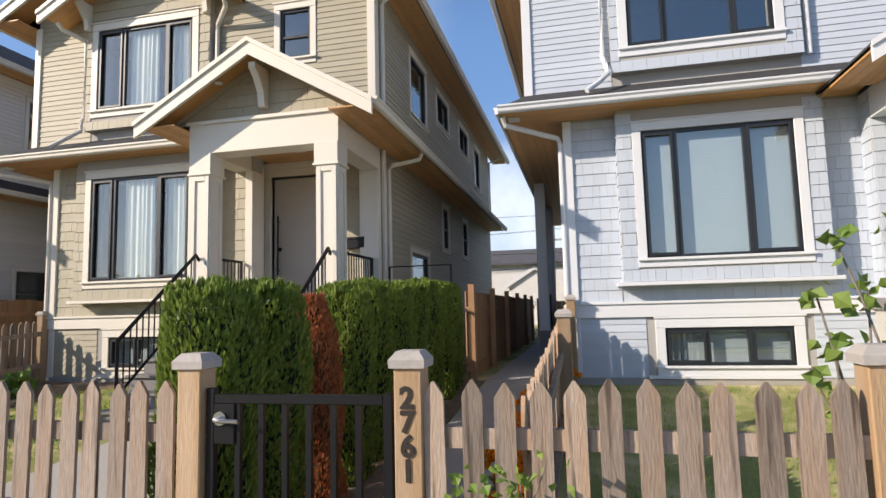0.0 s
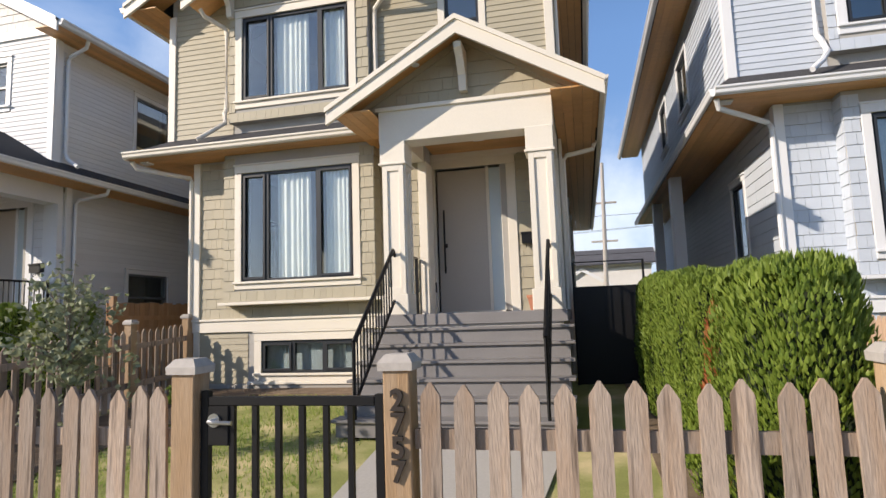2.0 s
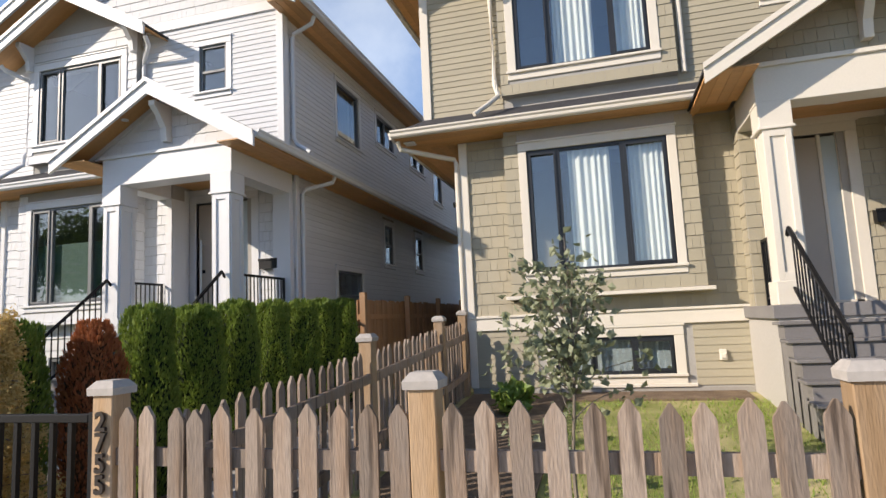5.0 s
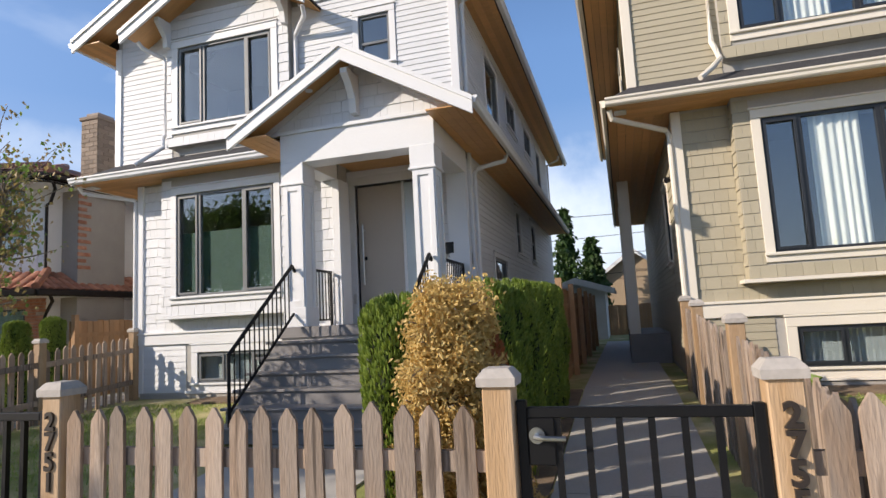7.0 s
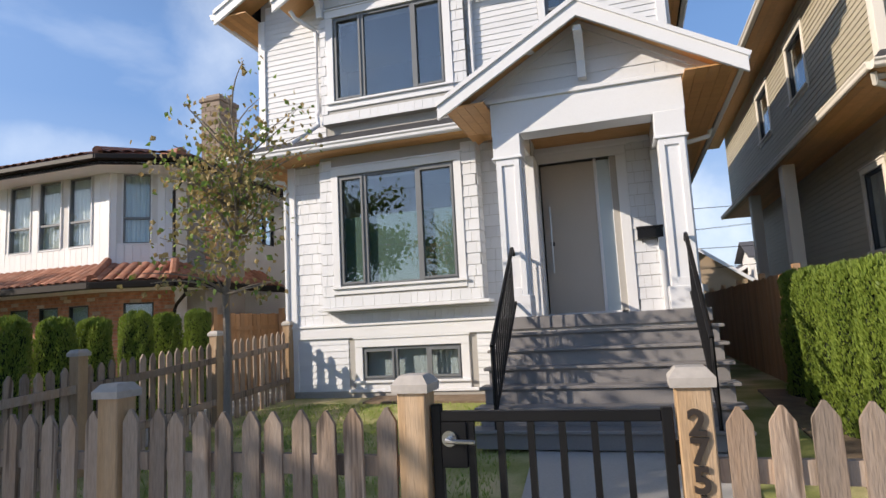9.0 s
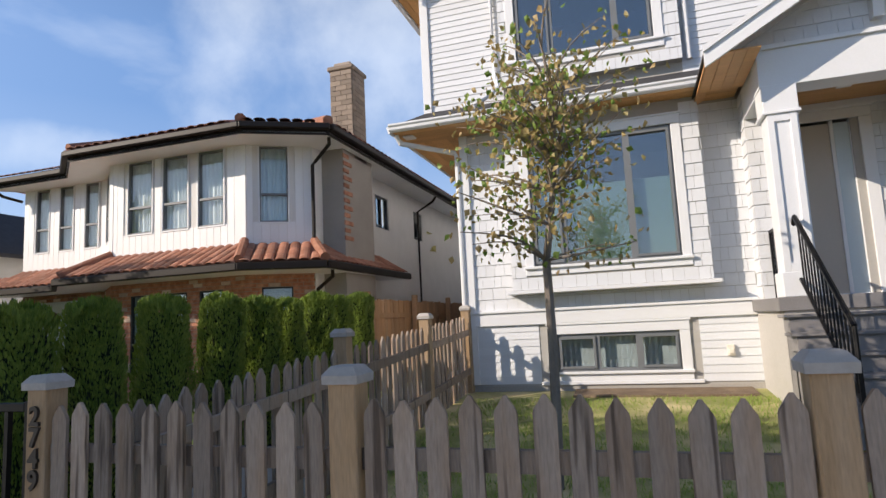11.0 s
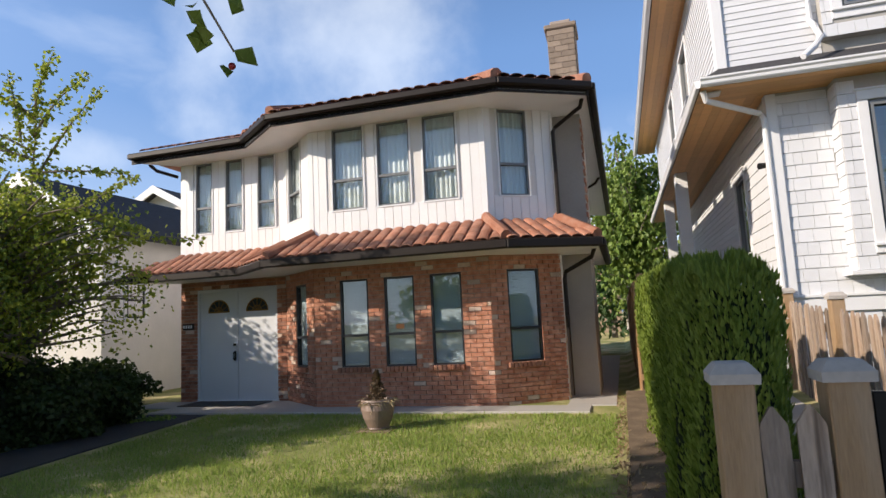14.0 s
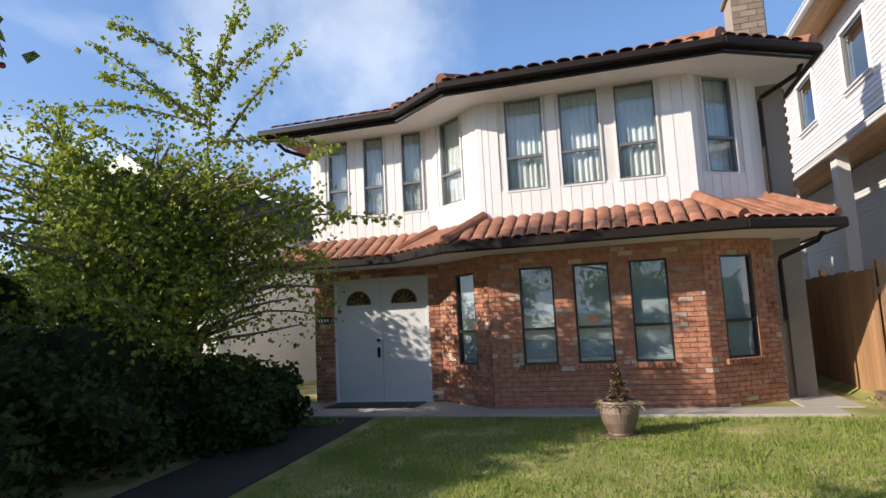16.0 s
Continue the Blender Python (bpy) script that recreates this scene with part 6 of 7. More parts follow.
SHOOTS += [((-30.3, 6.6, 3.2), (-28.75, 6.8, 3.85), 0.05), ((-30.2, 6.7, 2.9), (-28.3, 7.6, 3.05), 0.1), ((-30.2, 6.5, 3.9), (-29.0, 6.4, 4.95), 0.0), ((-30.4, 6.3, 4.2), (-31.2, 5.5, 5.1), 0.1), ((-30.4, 6.4, 4.4), (-30.45, 6.2, 5.35), 0.0), ((-30.0, 6.9, 2.6), (-28.7, 7.0, 3.0), 0.0), ((-31.2, 6.0, 3.4), (-32.0, 5.5, 4.3), 0.0)]
SHOOTS += [((-31.3 + rg.uniform(-1, 0.6), 6.5 + rg.uniform(-1.0, 1.0), 3.2), (-31.3 + rg.uniform(-2.2, 0.9), 6.4 + rg.uniform(-1.8, 1.6), rg.uniform(3.7, 4.4)), 0.1) for _ in range(16)]
for a, b, sag in SHOOTS:
    pts = limb(bm, a, b, 0.020, rg, 0.07, sag, 10, 0.2)
    for p, q in zip(pts, pts[1:]):
        for k in range(15):
            spots.append(p.lerp(q, k / 15) + Vector((rg.gauss(0, 0.045), rg.gauss(0, 0.045), rg.gauss(0, 0.04))))
part("shoot", bm, M_BARK, plum)
adopt(new("shoot_leaves", leaf_mesh("shoot_leaves", spots, 0.072, M_SUNLIT_LEAF, rg, 0.2)), plum)


def shrub(name, at, radii, n, leaf, mat, label, seed, core=True, droop=0.2):
    """A loose mound of leaves over a closed core coloured dark as inner shade."""
    rg = random.Random(seed)
    t = thing(name, at, label, "shrub")
    c = Vector(at) + Vector((0, 0, radii[2] * 0.9))
    spots = []
    for _ in range(n):
        v = Vector((rg.gauss(0, 1), rg.gauss(0, 1), rg.gauss(0, 1))).normalized()
        q = (0.82 + 0.2 * math.sin(3 * math.atan2(v.y, v.x) + 5 * v.z + seed)) * rg.uniform(0.78, 1.08)
        spots.append(c + Vector((v.x * radii[0], v.y * radii[1], v.z * radii[2])) * q)
    adopt(new("foliage", leaf_mesh("foliage", spots, leaf, mat, rg, droop)), t)
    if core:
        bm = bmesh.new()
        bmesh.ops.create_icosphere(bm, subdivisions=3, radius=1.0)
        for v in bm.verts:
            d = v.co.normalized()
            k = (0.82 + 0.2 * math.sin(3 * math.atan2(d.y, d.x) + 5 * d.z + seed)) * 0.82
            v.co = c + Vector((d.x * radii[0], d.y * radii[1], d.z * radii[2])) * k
        part("inner_mass", bm, M_CORE_SHADE, t)
    return t


DARK_SHRUB = "dense shrub coloured dark green for the shade beside the drive"
# tall sixth one, out of view, is raised to throw shade on the lawn
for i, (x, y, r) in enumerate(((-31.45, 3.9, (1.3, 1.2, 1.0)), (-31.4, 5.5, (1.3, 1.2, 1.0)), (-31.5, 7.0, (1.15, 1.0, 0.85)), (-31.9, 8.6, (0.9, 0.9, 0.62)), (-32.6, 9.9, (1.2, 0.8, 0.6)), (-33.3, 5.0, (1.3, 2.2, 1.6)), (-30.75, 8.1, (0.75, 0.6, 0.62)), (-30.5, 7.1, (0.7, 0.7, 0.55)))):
    shrub("garden_shrub", (x, y, 0.05), r, 2600, 0.10, M_SHRUB_SHADED, DARK_SHRUB, 40 + i)
for i in range(3):
    shrub("weed_tuft", (-30.35 + 0.25 * i, 8.35 + 0.12 * i, 0.14), (0.16, 0.12, 0.07), 90, 0.07, M_LEAF_BRIGHT, "bright green weeds beside the drive", 60 + i, False)

# street tree behind the walker: shades the fence, its twigs hang into view
street = tree("street_tree", (-25.4, -2.3, 0.0), (-25.2, -2.1, 2.3), (-27.0, -0.9, 5.1), (6.0, 2.6, 1.7), 460, 78, 0.16, (M_LEAF, M_LEAF, M_LEAF), "leafy street plum tree with dark red fruit over the pavement", "tree", 17, 0.17, 0.26, 0.4, 0.1)
bm, spots, fruit = bmesh.new(), [], []
for a, b in (((-24.2, 0.2, 4.2), (-23.66, 1.90, 2.66)), ((-24.6, 0.2, 3.9), (-23.72, 1.78, 3.0)), ((-26.5, 0.0, 4.2), (-27.85, 2.05, 2.85)), ((-26.8, 0.2, 4.0), (-28.1, 2.0, 2.7)), ((-25.5, 0.5, 4.3), (-26.2, 2.3, 3.62))):
    pts = limb(bm, a, b, 0.018, rg, 0.08, 0.1, 8, 0.2)
    for p, q in zip(pts[4:], pts[5:]):
        for k in range(13):
            spots.append(p.lerp(q, k / 13) + Vector((rg.gauss(0, 0.05), rg.gauss(0, 0.05), rg.gauss(0, 0.05))))
        fruit.append(q + Vector((rg.uniform(-0.05, 0.05), rg.uniform(-0.05, 0.05), -0.05)))
part("twig", bm, M_BARK, street)
adopt(new("twig_leaves", leaf_mesh("twig_leaves", spots, 0.075, M_LEAF, rg, 0.6, 0.5)), street)
for f in fruit:
    bm = bmesh.new()
    bmesh.ops.create_icosphere(bm, subdivisions=2, radius=0.013, matrix=Matrix.Translation(f))
    part("plum", bm, M_BERRY, street)

# two unseen trees, added and placed by the shade they throw on the lawn
tree("street_tree", (-36.6, 1.1, 0.0), (-36.5, 1.1, 1.5), (-36.7, 0.9, 4.0), (2.5, 2.3, 1.8), 400, 60, 0.18, (M_LEAF, M_LEAF), "leafy tree added out of view beside the pavement to shade the lawn", "tree", 23, 0.15, 0.25, 0.3, 0.1)

tree("shade_tree", (-35.0, 3.0, 0.05), (-34.9, 2.9, 0.9), (-34.8, 2.7, 2.45), (1.7, 2.3, 1.6), 300, 70, 0.13, (M_LEAF, M_LEAF), "dense low tree added out of view at the plot's corner to shade the lawn", "tree", 27, 0.12, 0.2, 0.3, 0.1)

# added behind the plum tree to throw shade on the double door
tree("shade_tree", (-33.9, 8.6, 0.15), (-33.8, 8.5, 1.0), (-33.6, 8.2, 2.8), (1.5, 1.4, 1.4), 170, 70, 0.10, (M_LEAF, M_SUNLIT_LEAF), "leafy tree added behind the shrubs of the drive to shade the front door", "tree", 29, 0.09, 0.18, 0.3, 0.1)

# trees over the road, seen in the window panes
for i, (x, h) in enumerate(((-34, 3.6), (-25, 3.2), (-16.0, 3.8), (-8, 3.0), (2, 3.5), (11, 3.4))):
    tree("street_tree", (x, -19.5, 0.0), (x, -19.5, 2.2), (x, -19.5, 0.58 * h + 0.6), (3.2, 2.5, 0.4 * h), 60, 40, 0.42, (M_SUNLIT_LEAF,), "broad leafy tree across the road", "tree", 70 + i, 0.2, 0.6, 0.3, 0.1)

# small plants
shrub("potted_hosta", (-9.25, 8.2, 0.36), (0.26, 0.24, 0.20), 170, 0.17, M_LEAF_BRIGHT, "bright green and cream hosta plant by the wall", 81, False, -0.5)
for i, (x, y, r) in enumerate(((-0.52, 4.0, 0.20), (-0.55, 4.7, 0.22), (-0.50, 5.6, 0.2), (-0.52, 6.6, 0.22), (-0.48, 7.7, 0.24), (-0.45, 8.6, 0.26))):
    g = shrub("marigold", (x, y, lot_height(x, y)), (r, r * 1.3, r * 0.9), 220, 0.06, M_LEAF, "orange marigold clump flowering beside the path", 90 + i, False, -0.3)
    rq = random.Random(i)
    heads = [Vector((x + rq.gauss(0, r * 0.5), y + rq.gauss(0, r * 0.7), lot_height(x, y) + r * 1.6 + rq.uniform(-0.12, 0.12))) for _ in range(26)]
    adopt(tagged(new("flower_heads", leaf_mesh("flower_heads", [h + Vector((rq.gauss(0, 0.016), rq.gauss(0, 0.016), rq.gauss(0, 0.01))) for h in heads for _ in range(16)], 0.05, M_FLOWER, rq, 0.0, 0.7)), kind="stuff"), g)


def stalks(name, base, tips, leaf, per, mat, label, seed, r=0.006):
    rg = random.Random(seed)
    t = thing(name, base, label, "plant")
    bm, spots = bmesh.new(), []
    for tip in tips:
        pts = limb(bm, Vector(base) + Vector((rg.uniform(-0.06, 0.06), rg.uniform(-0.04, 0.04), 0)), tip, r, rg, 0.06, 0, 6, 0.5)
        for _ in range(per):
            spots.append(pts[rg.choice((2, 3, 4, 5, 6, 6))] + Vector((rg.gauss(0, 0.04), rg.gauss(0, 0.04), rg.gauss(0, 0.04))))
    part("stem", bm, M_BARK, t)
    adopt(new("leaves", leaf_mesh("leaves", spots, leaf, mat, rg, 0.0, 0.5)), t)


stalks("rose_bush", (-0.38, 2.45, 0.04), [(-0.42, 2.42, 1.0), (-0.28, 2.46, 0.95), (-0.52, 2.44, 0.92), (-0.18, 2.45, 1.02), (-0.60, 2.42, 0.80), (-0.10, 2.45, 0.85)], 0.05, 26, M_LEAF_BRIGHT, "thin rose stems with pale leaves before the fence", 3)
stalks("fig_shrub", (1.55, 3.75, 0.1), [(1.25, 3.7, 1.70), (1.42, 3.8, 1.95), (1.7, 3.7, 2.05), (1.30, 3.65, 1.40), (1.55, 3.8, 1.7), (1.9, 3.8, 1.8), (1.22, 3.7, 1.20)], 0.095, 24, M_LEAF_BRIGHT, "broad-leaved fig shrub behind the picket fence", 6, 0.012)

# planter on the lawn
pot = thing("planter", (-25.74, 7.9, lot_height(-25.74, 7.9)), "round taupe glazed pot with a dry dwarf conifer on the lawn", "plant pot")
z0 = lot_height(-25.74, 7.9)
bm = bmesh.new()
lathe(bm, [(0.14, 0), (0.15, 0.015), (0.145, 0.03), (0.20, 0.15), (0.225, 0.26), (0.215, 0.33), (0.225, 0.345), (0.215, 0.36), (0.225, 0.375), (0.215, 0.395), (0.19, 0.395), (0.18, 0.36)], (-25.74, 7.9, z0 + 0.02), 32)
part("pot", bm, M_POT, pot)
part("saucer", boxes([((-25.98, 7.70, z0 - 0.01), (-25.5, 8.1, z0 + 0.02))], None, 0.008), M_SOIL, pot)
rg = random.Random(77)
spots = [Vector((-25.74 + rg.gauss(0, 0.07) * (1 - k), 7.9 + rg.gauss(0, 0.07) * (1 - k), z0 + 0.38 + 0.40 * k)) for k in (rg.random() for _ in range(700))]
adopt(new("dry_conifer", leaf_mesh("dry_conifer", spots, 0.045, leaf_material("dry_needles", (0.10, 0.065, 0.04), (0.20, 0.14, 0.08)), rg, -0.5)), pot)
spots = [Vector((-25.74 + 0.2 * math.cos(a), 7.9 + 0.2 * math.sin(a), z0 + 0.41)) for a in (rg.uniform(0, 6.28) for _ in range(110))]
adopt(new("straw", leaf_mesh("straw", spots, 0.16, leaf_material("dry_straw", (0.40, 0.32, 0.19), (0.52, 0.43, 0.28)), rg, 0.5, 0.06)), pot)
tp = thing("terracotta_pot", (-3.82, 9.02, 1.66), "small terracotta pot by the porch column", "plant pot")
bm = bmesh.new()
lathe(bm, [(0.09, 0), (0.13, 0.18), (0.145, 0.185), (0.145, 0.23), (0.125, 0.23), (0.11, 0.19)], (-3.84, 9.0, 1.66), 24)
part("pot", bm, M_TERRACOTTA, tp)

# drive, beds, lawn blades
bm = bmesh.new()
slab(bm, [(-30.3, 2.4, 0.06), (-29.2, 2.4, 0.06), (-29.35, 9.2, 0.215), (-30.6, 9.2, 0.215)], 0.1)
solid("drive", bm, M_ASPHALT, "narrow dark drive leading to the front door", "path", "structure")
for x0, x1, y0, y1 in ((-22.5, -21.6, 2.9, 9.7), (-12.75, -11.8, 2.9, 9.7), (-2.6, -1.66, 2.9, 9.9), (-10.1, -8.6, 2.8, 9.55), (-0.8, -0.32, 3.0, 9.4), (-8.6, -6.1, 9.0, 9.62), (-18.6, -16.2, 9.05, 9.62)):
    bm = bmesh.new()
    slab(bm, [(x0, y0, lot_height((x0 + x1) / 2, y0) + 0.03), (x1, y0, lot_height((x0 + x1) / 2, y0) + 0.03), (x1, y1, lot_height((x0 + x1) / 2, y1) + 0.03), (x0, y1, lot_height((x0 + x1) / 2, y1) + 0.03)], 0.08)
    solid("soil_bed", bm, M_SOIL, "bare brown soil bed", "soil", "structure")
solid("bed_edging", boxes([((-22.54, 2.9, 0.0), (-22.50, 9.9, 0.13))], None, 0.015), M_SOIL, "low earth-stained timber edging under the hedge", "kerb", "structure")


def turf(x0, x1, y0, y1, n, seed):
    rq = np.random.RandomState(seed)
    x, y = rq.uniform(x0, x1, n), rq.uniform(y0, y1, n)
    patch = np.sin(x * 1.9 + 1.3 * np.sin(y * 1.1)) * np.sin(y * 1.7 + 0.9 * np.sin(x * 1.3)) + rq.normal(0, 0.45, n)
    keep = patch > -0.55
    x, y = x[keep], y[keep]
    z = np.array([lot_height(a, b) for a, b in zip(x, y)])
    m = len(x)
    a, h = rq.uniform(0, 6.28, m), rq.uniform(0.025, 0.065, m)
    w = 0.006
    v = np.stack([np.stack([x - w * np.cos(a), y - w * np.sin(a), z], 1), np.stack([x + w * np.cos(a), y + w * np.sin(a), z], 1), np.stack([x + rq.normal(0, 0.018, m), y + rq.normal(0, 0.018, m), z + h], 1)], 1).reshape(-1, 3)
    me = bpy.data.meshes.new("grass")
    me.from_pydata(v.tolist(), [], [(3 * i, 3 * i + 1, 3 * i + 2) for i in range(m)])
    me.materials.append(M_BLADE)
    tagged(new("grass", me), "short green grass blades with dry gaps", "grass", "", "stuff")


turf(-29.1, -22.6, 3.2, 8.95, 60000, 1)
turf(-20.1, -15.6, 3.2, 9.0, 16000, 2)
turf(-8.6, -5.6, 3.2, 9.0, 12000, 3)
turf(0.0, 4.0, 3.2, 9.4, 9000, 4)

# dry litter on the bed under the hedge
rg = random.Random(53)
spots = [Vector((rg.uniform(-22.62, -22.15), y, lot_height(-22.3, y) + 0.045 + rg.uniform(0, 0.02))) for y in (rg.uniform(3.0, 9.7) for _ in range(1500))]
tagged(new("leaf_litter", leaf_mesh("leaf_litter", spots, 0.07, leaf_material("dry_litter", (0.24, 0.16, 0.09), (0.46, 0.36, 0.22)), rg, 0.0, 0.16)), "dry brown litter on the soil under the hedge", "litter", "", "stuff")

# ---------------------------------------------------------------- neighbours, backdrop
def plain_house(at, w, d, eave, apex, wall, roof, trim, label, turn=0.0, chimney=False, windows=()):
    """A gabled house: walls, roof slopes, barge boards; the gable faces local -y."""
    h = thing("house", at, label, "house")
    m = Matrix.Translation(at) @ Matrix.Rotation(radians(turn), 4, "Z")
    bm = bmesh.new()
    prism(bm, [(-w / 2, -0.3), (w / 2, -0.3), (w / 2, eave), (0, apex), (-w / 2, eave)], m, d)
    part("wall", bm, wall, h)
    o, sl = 0.45, (apex - eave) / (w / 2)
    for s in (-1, 1):
        bm = bmesh.new()
        slab(bm, [m @ Vector(p) for p in ((0, -o, apex + 0.12), (s * (w / 2 + o), -o, eave - sl * o + 0.12), (s * (w / 2 + o), d + o, eave - sl * o + 0.12), (0, d + o, apex + 0.12))], 0.1)
        part("roof", bm, roof, h)
        bm = bmesh.new()
        prism(bm, [(0, apex + 0.14), (s * (w / 2 + o), eave - sl * o + 0.14), (s * (w / 2 + o), eave - sl * o - 0.12), (0, apex - 0.14)], m @ front(-o - 0.06), 0.06)
        part("barge_board", bm, trim, h)
    if chimney:
        part("chimney", boxes([((w * 0.12, d * 0.4, eave), (w * 0.12 + 0.6, d * 0.4 + 0.6, apex + 0.9))], m, 0.02), M_BRICK, h)
    for kind, c, u0, u1, z0, z1 in windows:
        window(h, m @ front(0) if kind == "front" else m @ right(w / 2 + 0.0), u0, u1, z0, z1, (1.0,), trim, M_FRAME, 0.09, True, "", -1, (z0 + z1) / 2, -0.02)
    return h


M_TAN = material("tan_stucco", (0.34, 0.26, 0.18), 0.9, 0.1, 1, 40, 0.2)
M_GREY_ROOF = material("grey_shingle_roof", (0.10, 0.10, 0.11), 0.9, 0.25, 2, 60, 0.3)
plain_house((-35.4, 10.75, 0.2), 3.9, 11.0, 3.85, 5.10, M_STUCCO_WHITE, M_ROOF, M_WHITE_TRIM, "white stucco house with a dark gabled roof", 0, False, (("right", 0, 0.68, 1.22, 1.8, 2.65), ("right", 0, 4.5, 5.2, 1.8, 2.65)))
plain_house((-38.3, 18.0, 0.3), 7.0, 8.0, 4.6, 6.5, M_STUCCO_WHITE, M_ROOF, M_WHITE_TRIM, "white house with a dark hipped roof behind", 0)
plain_house((-5.0, 45.0, 0.4), 5.0, 8.0, 3.5, 4.9, M_TAN, M_GREY_ROOF, M_WHITE_TRIM, "far tan house with white gable boards and brick chimney", 0, True)
plain_house((-3.2, 42.0, 0.4), 3.2, 5.0, 3.0, 4.0, M_TAN, M_GREY_ROOF, M_WHITE_TRIM, "far small tan house with white gable boards", 0)
plain_house((1.3, 44.0, 0.4), 4.6, 8.0, 4.4, 5.4, M_STUCCO_WHITE, M_GREY_ROOF, M_WHITE_TRIM, "far pale house under a grey roof", 90)
plain_house((-10.2, 42.0, 0.4), 6.0, 8.0, 3.0, 5.2, M_TAN, M_GREY_ROOF, M_WHITE_TRIM, "far tan house with a white-edged gable", 0)
plain_house((-13.0, 27.0, 0.4), 2.4, 5.0, 2.2, 2.6, M_STUCCO_WHITE, M_GREY_ROOF, M_WHITE_TRIM, "small white garage at the end of the path", 0)
plain_house((-25.5, 40.0, 0.4), 6.0, 8.0, 3.8, 5.4, M_TAN, M_GREY_ROOF, M_WHITE_TRIM, "far brown house with white window trim", 0)
board_fence("board_fence", (-1.9, 25.0), (1.2, 25.0), 0.35, 1.9, 0.145, "cedar gate and fence closing the path", random.Random(2))
board_fence("board_fence", (-12.1, 31.0), (-9.0, 31.0), 0.35, 1.9, 0.145, "cedar fence closing the path", random.Random(2))
solid("shed", boxes([((-22.0, 26.0, 0.3), (-20.4, 27.4, 2.2)), ((-22.1, 25.9, 2.2), (-20.3, 27.5, 2.3))], None, 0.02), M_FRAME_GREY, "grey metal shed at the end of the path", "shed")


def conifer(x, y, h, r, n, seed, mat=None):
    rg = random.Random(seed)
    t = thing("conifer", (x, y, 0.3), "tall dark green conifer behind the houses", "tree")
    bm = bmesh.new()
    tube(bm, [(x, y, 0.2), (x, y, h)], 0.16, 7, 0.03)
    part("trunk", bm, M_BARK, t)
    spots = []
    for _ in range(n):
        k = rg.random() ** 0.7
        a = rg.uniform(0, 6.28)
        q = r * (1 - k) ** 0.8 * (0.65 + 0.35 * math.sin(a * 5 + k * 23)) * rg.uniform(0.5, 1.1) + 0.05
        spots.append(Vector((x + q * math.cos(a), y + q * math.sin(a), 0.6 + (h - 0.4) * k - 0.15 * q)))
    adopt(new("needles", leaf_mesh("needles", spots, 0.36, mat or M_CONIFER, rg, 0.5, 0.3)), t)


tree("tall_cedar", (-21.6, 29.0, 0.3), (-21.6, 29.0, 2.0), (-21.7, 29.0, 5.5), (2.4, 2.0, 4.0), 260, 42, 0.24, (M_LEAF_BRIGHT, M_LEAF), "broad green cedar tree behind the garden path", "tree", 61, 0.2, 0.30, 1.2, 0.1)
conifer(-22.9, 33.0, 7.0, 1.6, 2200, 2)
conifer(-14.2, 38.0, 8.0, 1.8, 2400, 3)
conifer(-12.6, 36.0, 5.8, 1.5, 2000, 4)
conifer(-4.0, 60.0, 6.0, 1.6, 900, 5)


def pole(x, y, h, lean):
    t = thing("utility_pole", (x, y, 0.4), "grey wooden utility pole with cross-arm and wires", "pole")
    bm = bmesh.new()
    tube(bm, [(x, y, 0.3), (x + lean, y, h)], 0.16, 10, 0.11)
    part("post", bm, M_CAP, t)
    for z in (h - 2.6, h - 5.0):
        k = z / h
        part("cross_arm", boxes([((x + lean * k - 0.8, y - 0.05, z), (x + lean * k + 0.8, y + 0.05, z + 0.12))], None, 0.01), M_CAP, t)
        for u in (-0.7, 0.7):
            bm = bmesh.new()
            tube(bm, [(x + lean * k + u + dx, y, z + 0.15 - 0.9 * (1 - (dx / 30) ** 2)) for dx in range(-30, 31, 6)], 0.012, 4)
            part("wire", bm, M_BLACK, t)


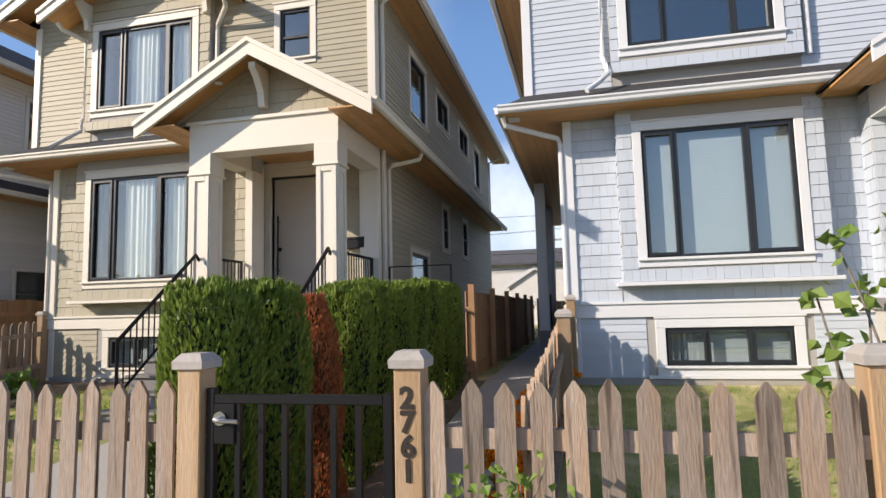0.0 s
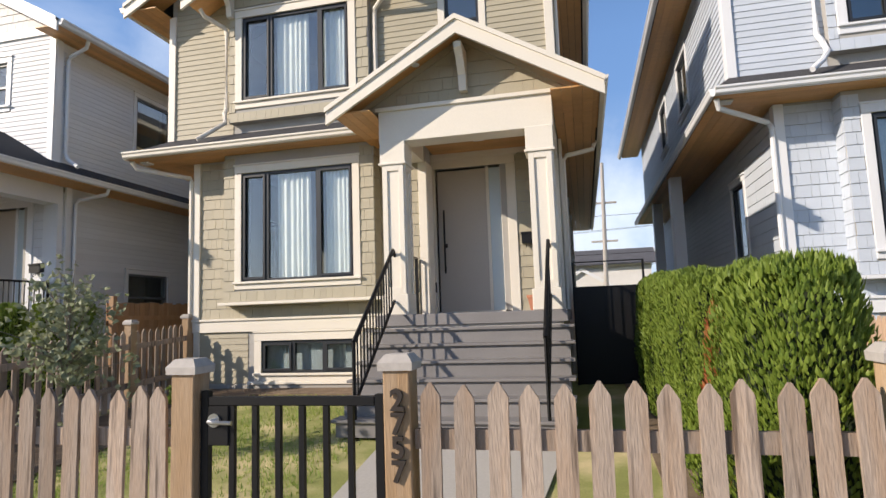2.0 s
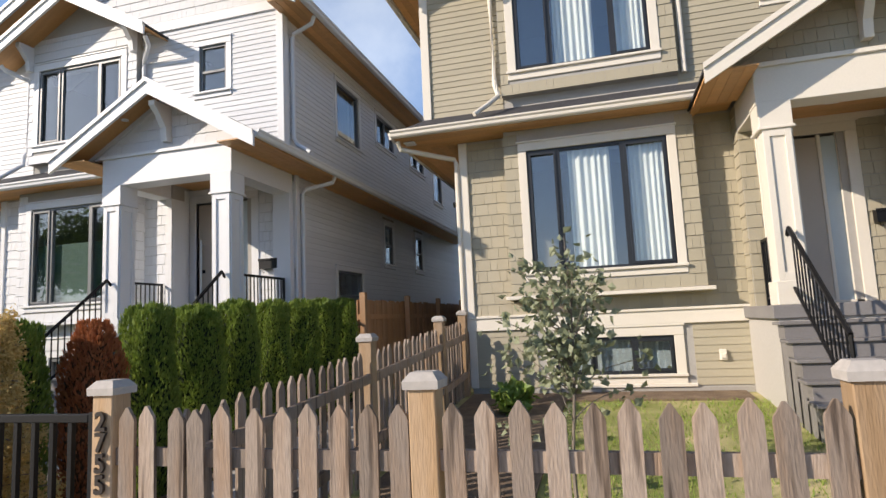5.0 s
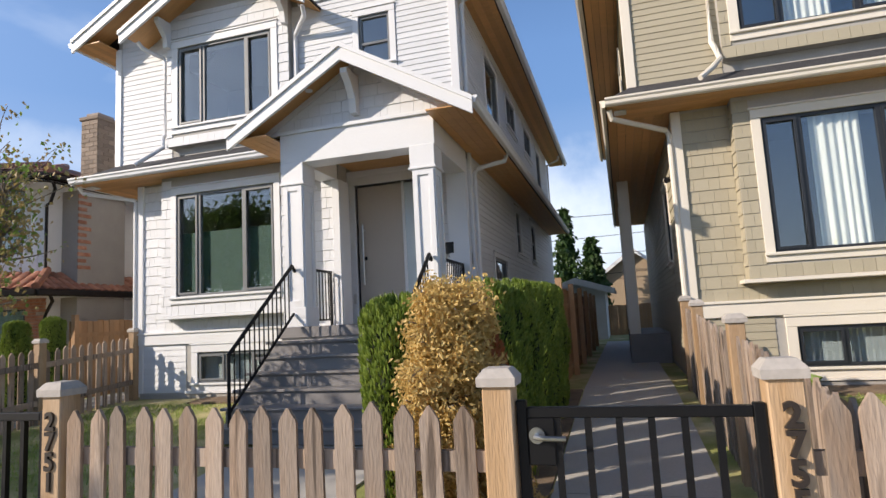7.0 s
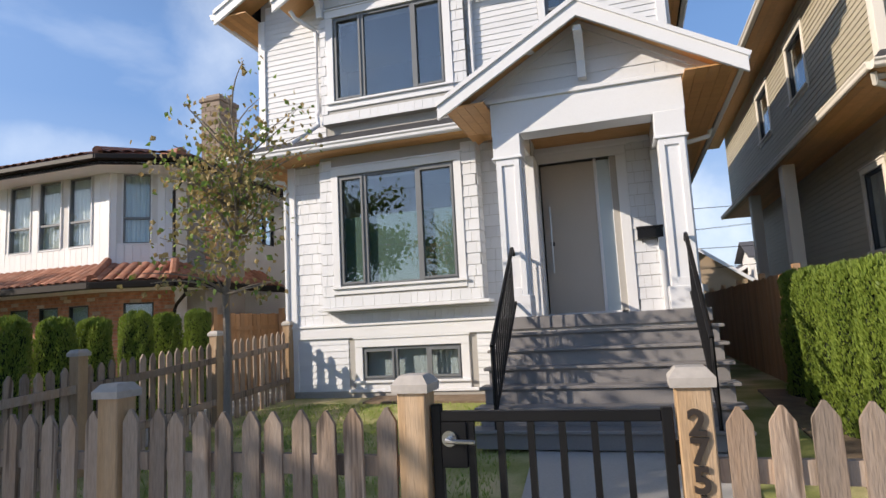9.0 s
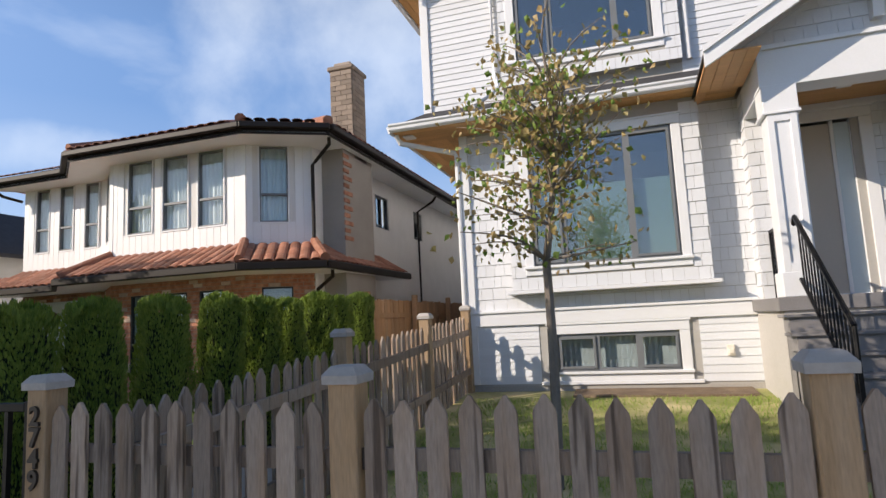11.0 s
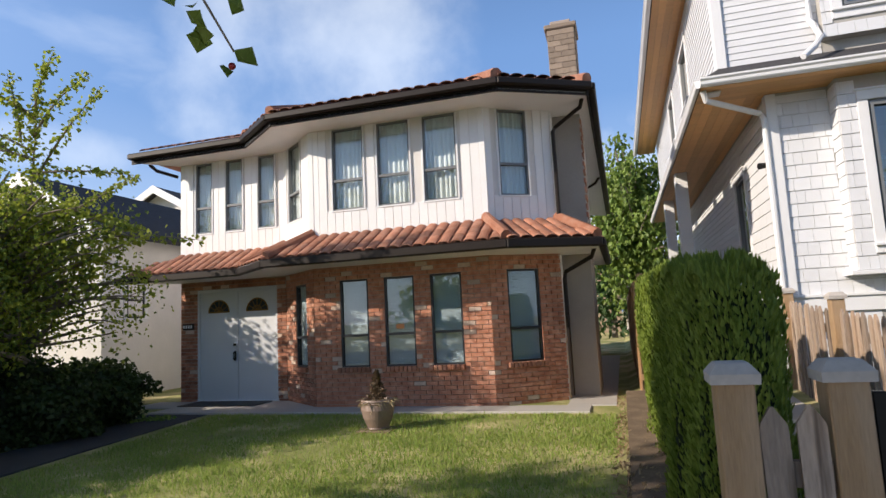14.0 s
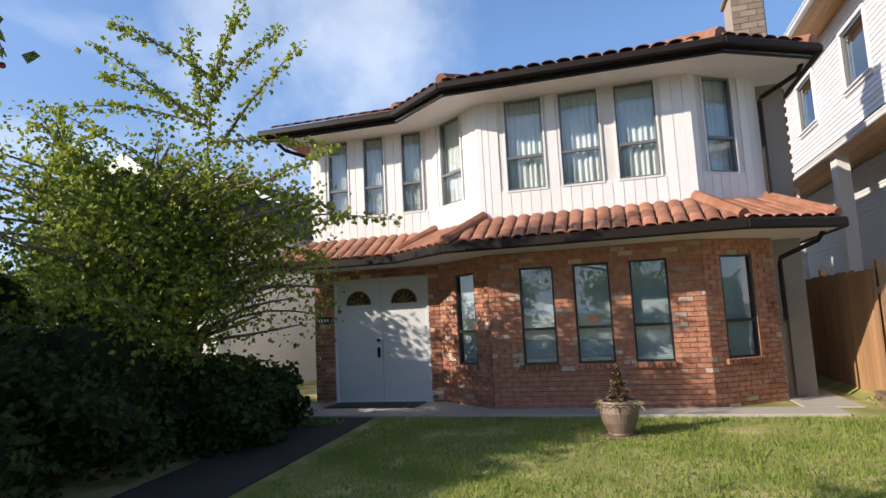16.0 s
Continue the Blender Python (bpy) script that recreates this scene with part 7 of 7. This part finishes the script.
pole(-1.85, 38.0, 10.8, 0.25)
pole(-22.1, 39.0, 9.6, 0.1)
bm = bmesh.new()
rg = random.Random(9)
xs = list(range(-2600, 2601, 100))
hs = [62 + 24 * math.sin(x * 0.0021) + 14 * math.sin(x * 0.006 + 1) + rg.uniform(-4, 4) for x in xs]
for (x0, h0), (x1, h1) in zip(zip(xs, hs), list(zip(xs, hs))[1:]):
    vs = [bm.verts.new(p) for p in ((x0, 1500, -5), (x1, 1500, -5), (x1, 1620, h1), (x0, 1620, h0))]
    bm.faces.new(vs)
bmesh.ops.remove_doubles(bm, verts=bm.verts[:], dist=0.01)
solid("backdrop", bm, M_MOUNTAIN, "hazy blue mountains in the distance", "mountain", "structure")

# black side gate beside the beige house's steps
g = thing("metal_gate", (-2.8, 10.0, 0.4), "black sheet-metal side gate with a high frame", "gate")
part("panel", boxes([((-3.30, 9.98, 0.45), (-2.22, 10.01, 2.02))], None, 0.004), M_BLACK, g)
bm = bmesh.new()
tube(bm, [(-3.30, 9.99, 0.4), (-3.30, 9.99, 2.42), (-2.20, 9.99, 2.42), (-2.20, 9.99, 0.4)], 0.022, 6)
part("gate_frame", bm, M_BLACK, g)
for dx in (0.0, -10.07):
    lamp = thing("wall_lamp", (dx - 10.18, 9.75, 3.6), "small black security lamp on the house corner", "lamp")
    part("back_plate", boxes([((dx - 10.20, 9.72, 3.54), (dx - 10.16, 9.82, 3.68))], None, 0.006), M_BLACK, lamp)
    bm = bmesh.new()
    tube(bm, [(dx - 10.20, 9.77, 3.62), (dx - 10.30, 9.70, 3.60)], 0.035, 10, 0.05)
    part("lamp_head", bm, M_BLACK, lamp)
np_ = thing("number_plate", (-30.9, 10.42, 1.72), "small black house number plate on the brick", "sign")
part("plate", boxes([((-31.02, 10.40, 1.66), (-30.76, 10.425, 1.78))], None, 0.006), M_BLACK, np_)
for i in range(4):
    part("figure_bar", boxes([((-31.0 + 0.058 * i, 10.392, 1.69), (-30.965 + 0.058 * i, 10.399, 1.75))]), M_WHITE_TRIM, np_)
cloth = thing("cloth", (-15.83, 8.6, 2.5), "green cloth tied on the porch railing", "cloth")
bm = bmesh.new()
lathe(bm, [(0.03, -0.30), (0.055, -0.2), (0.05, -0.05), (0.06, 0.0), (0.03, 0.03)], (-15.87, 8.5, 2.58), 12)
part("fold", bm, M_GREEN_CLOTH, cloth)
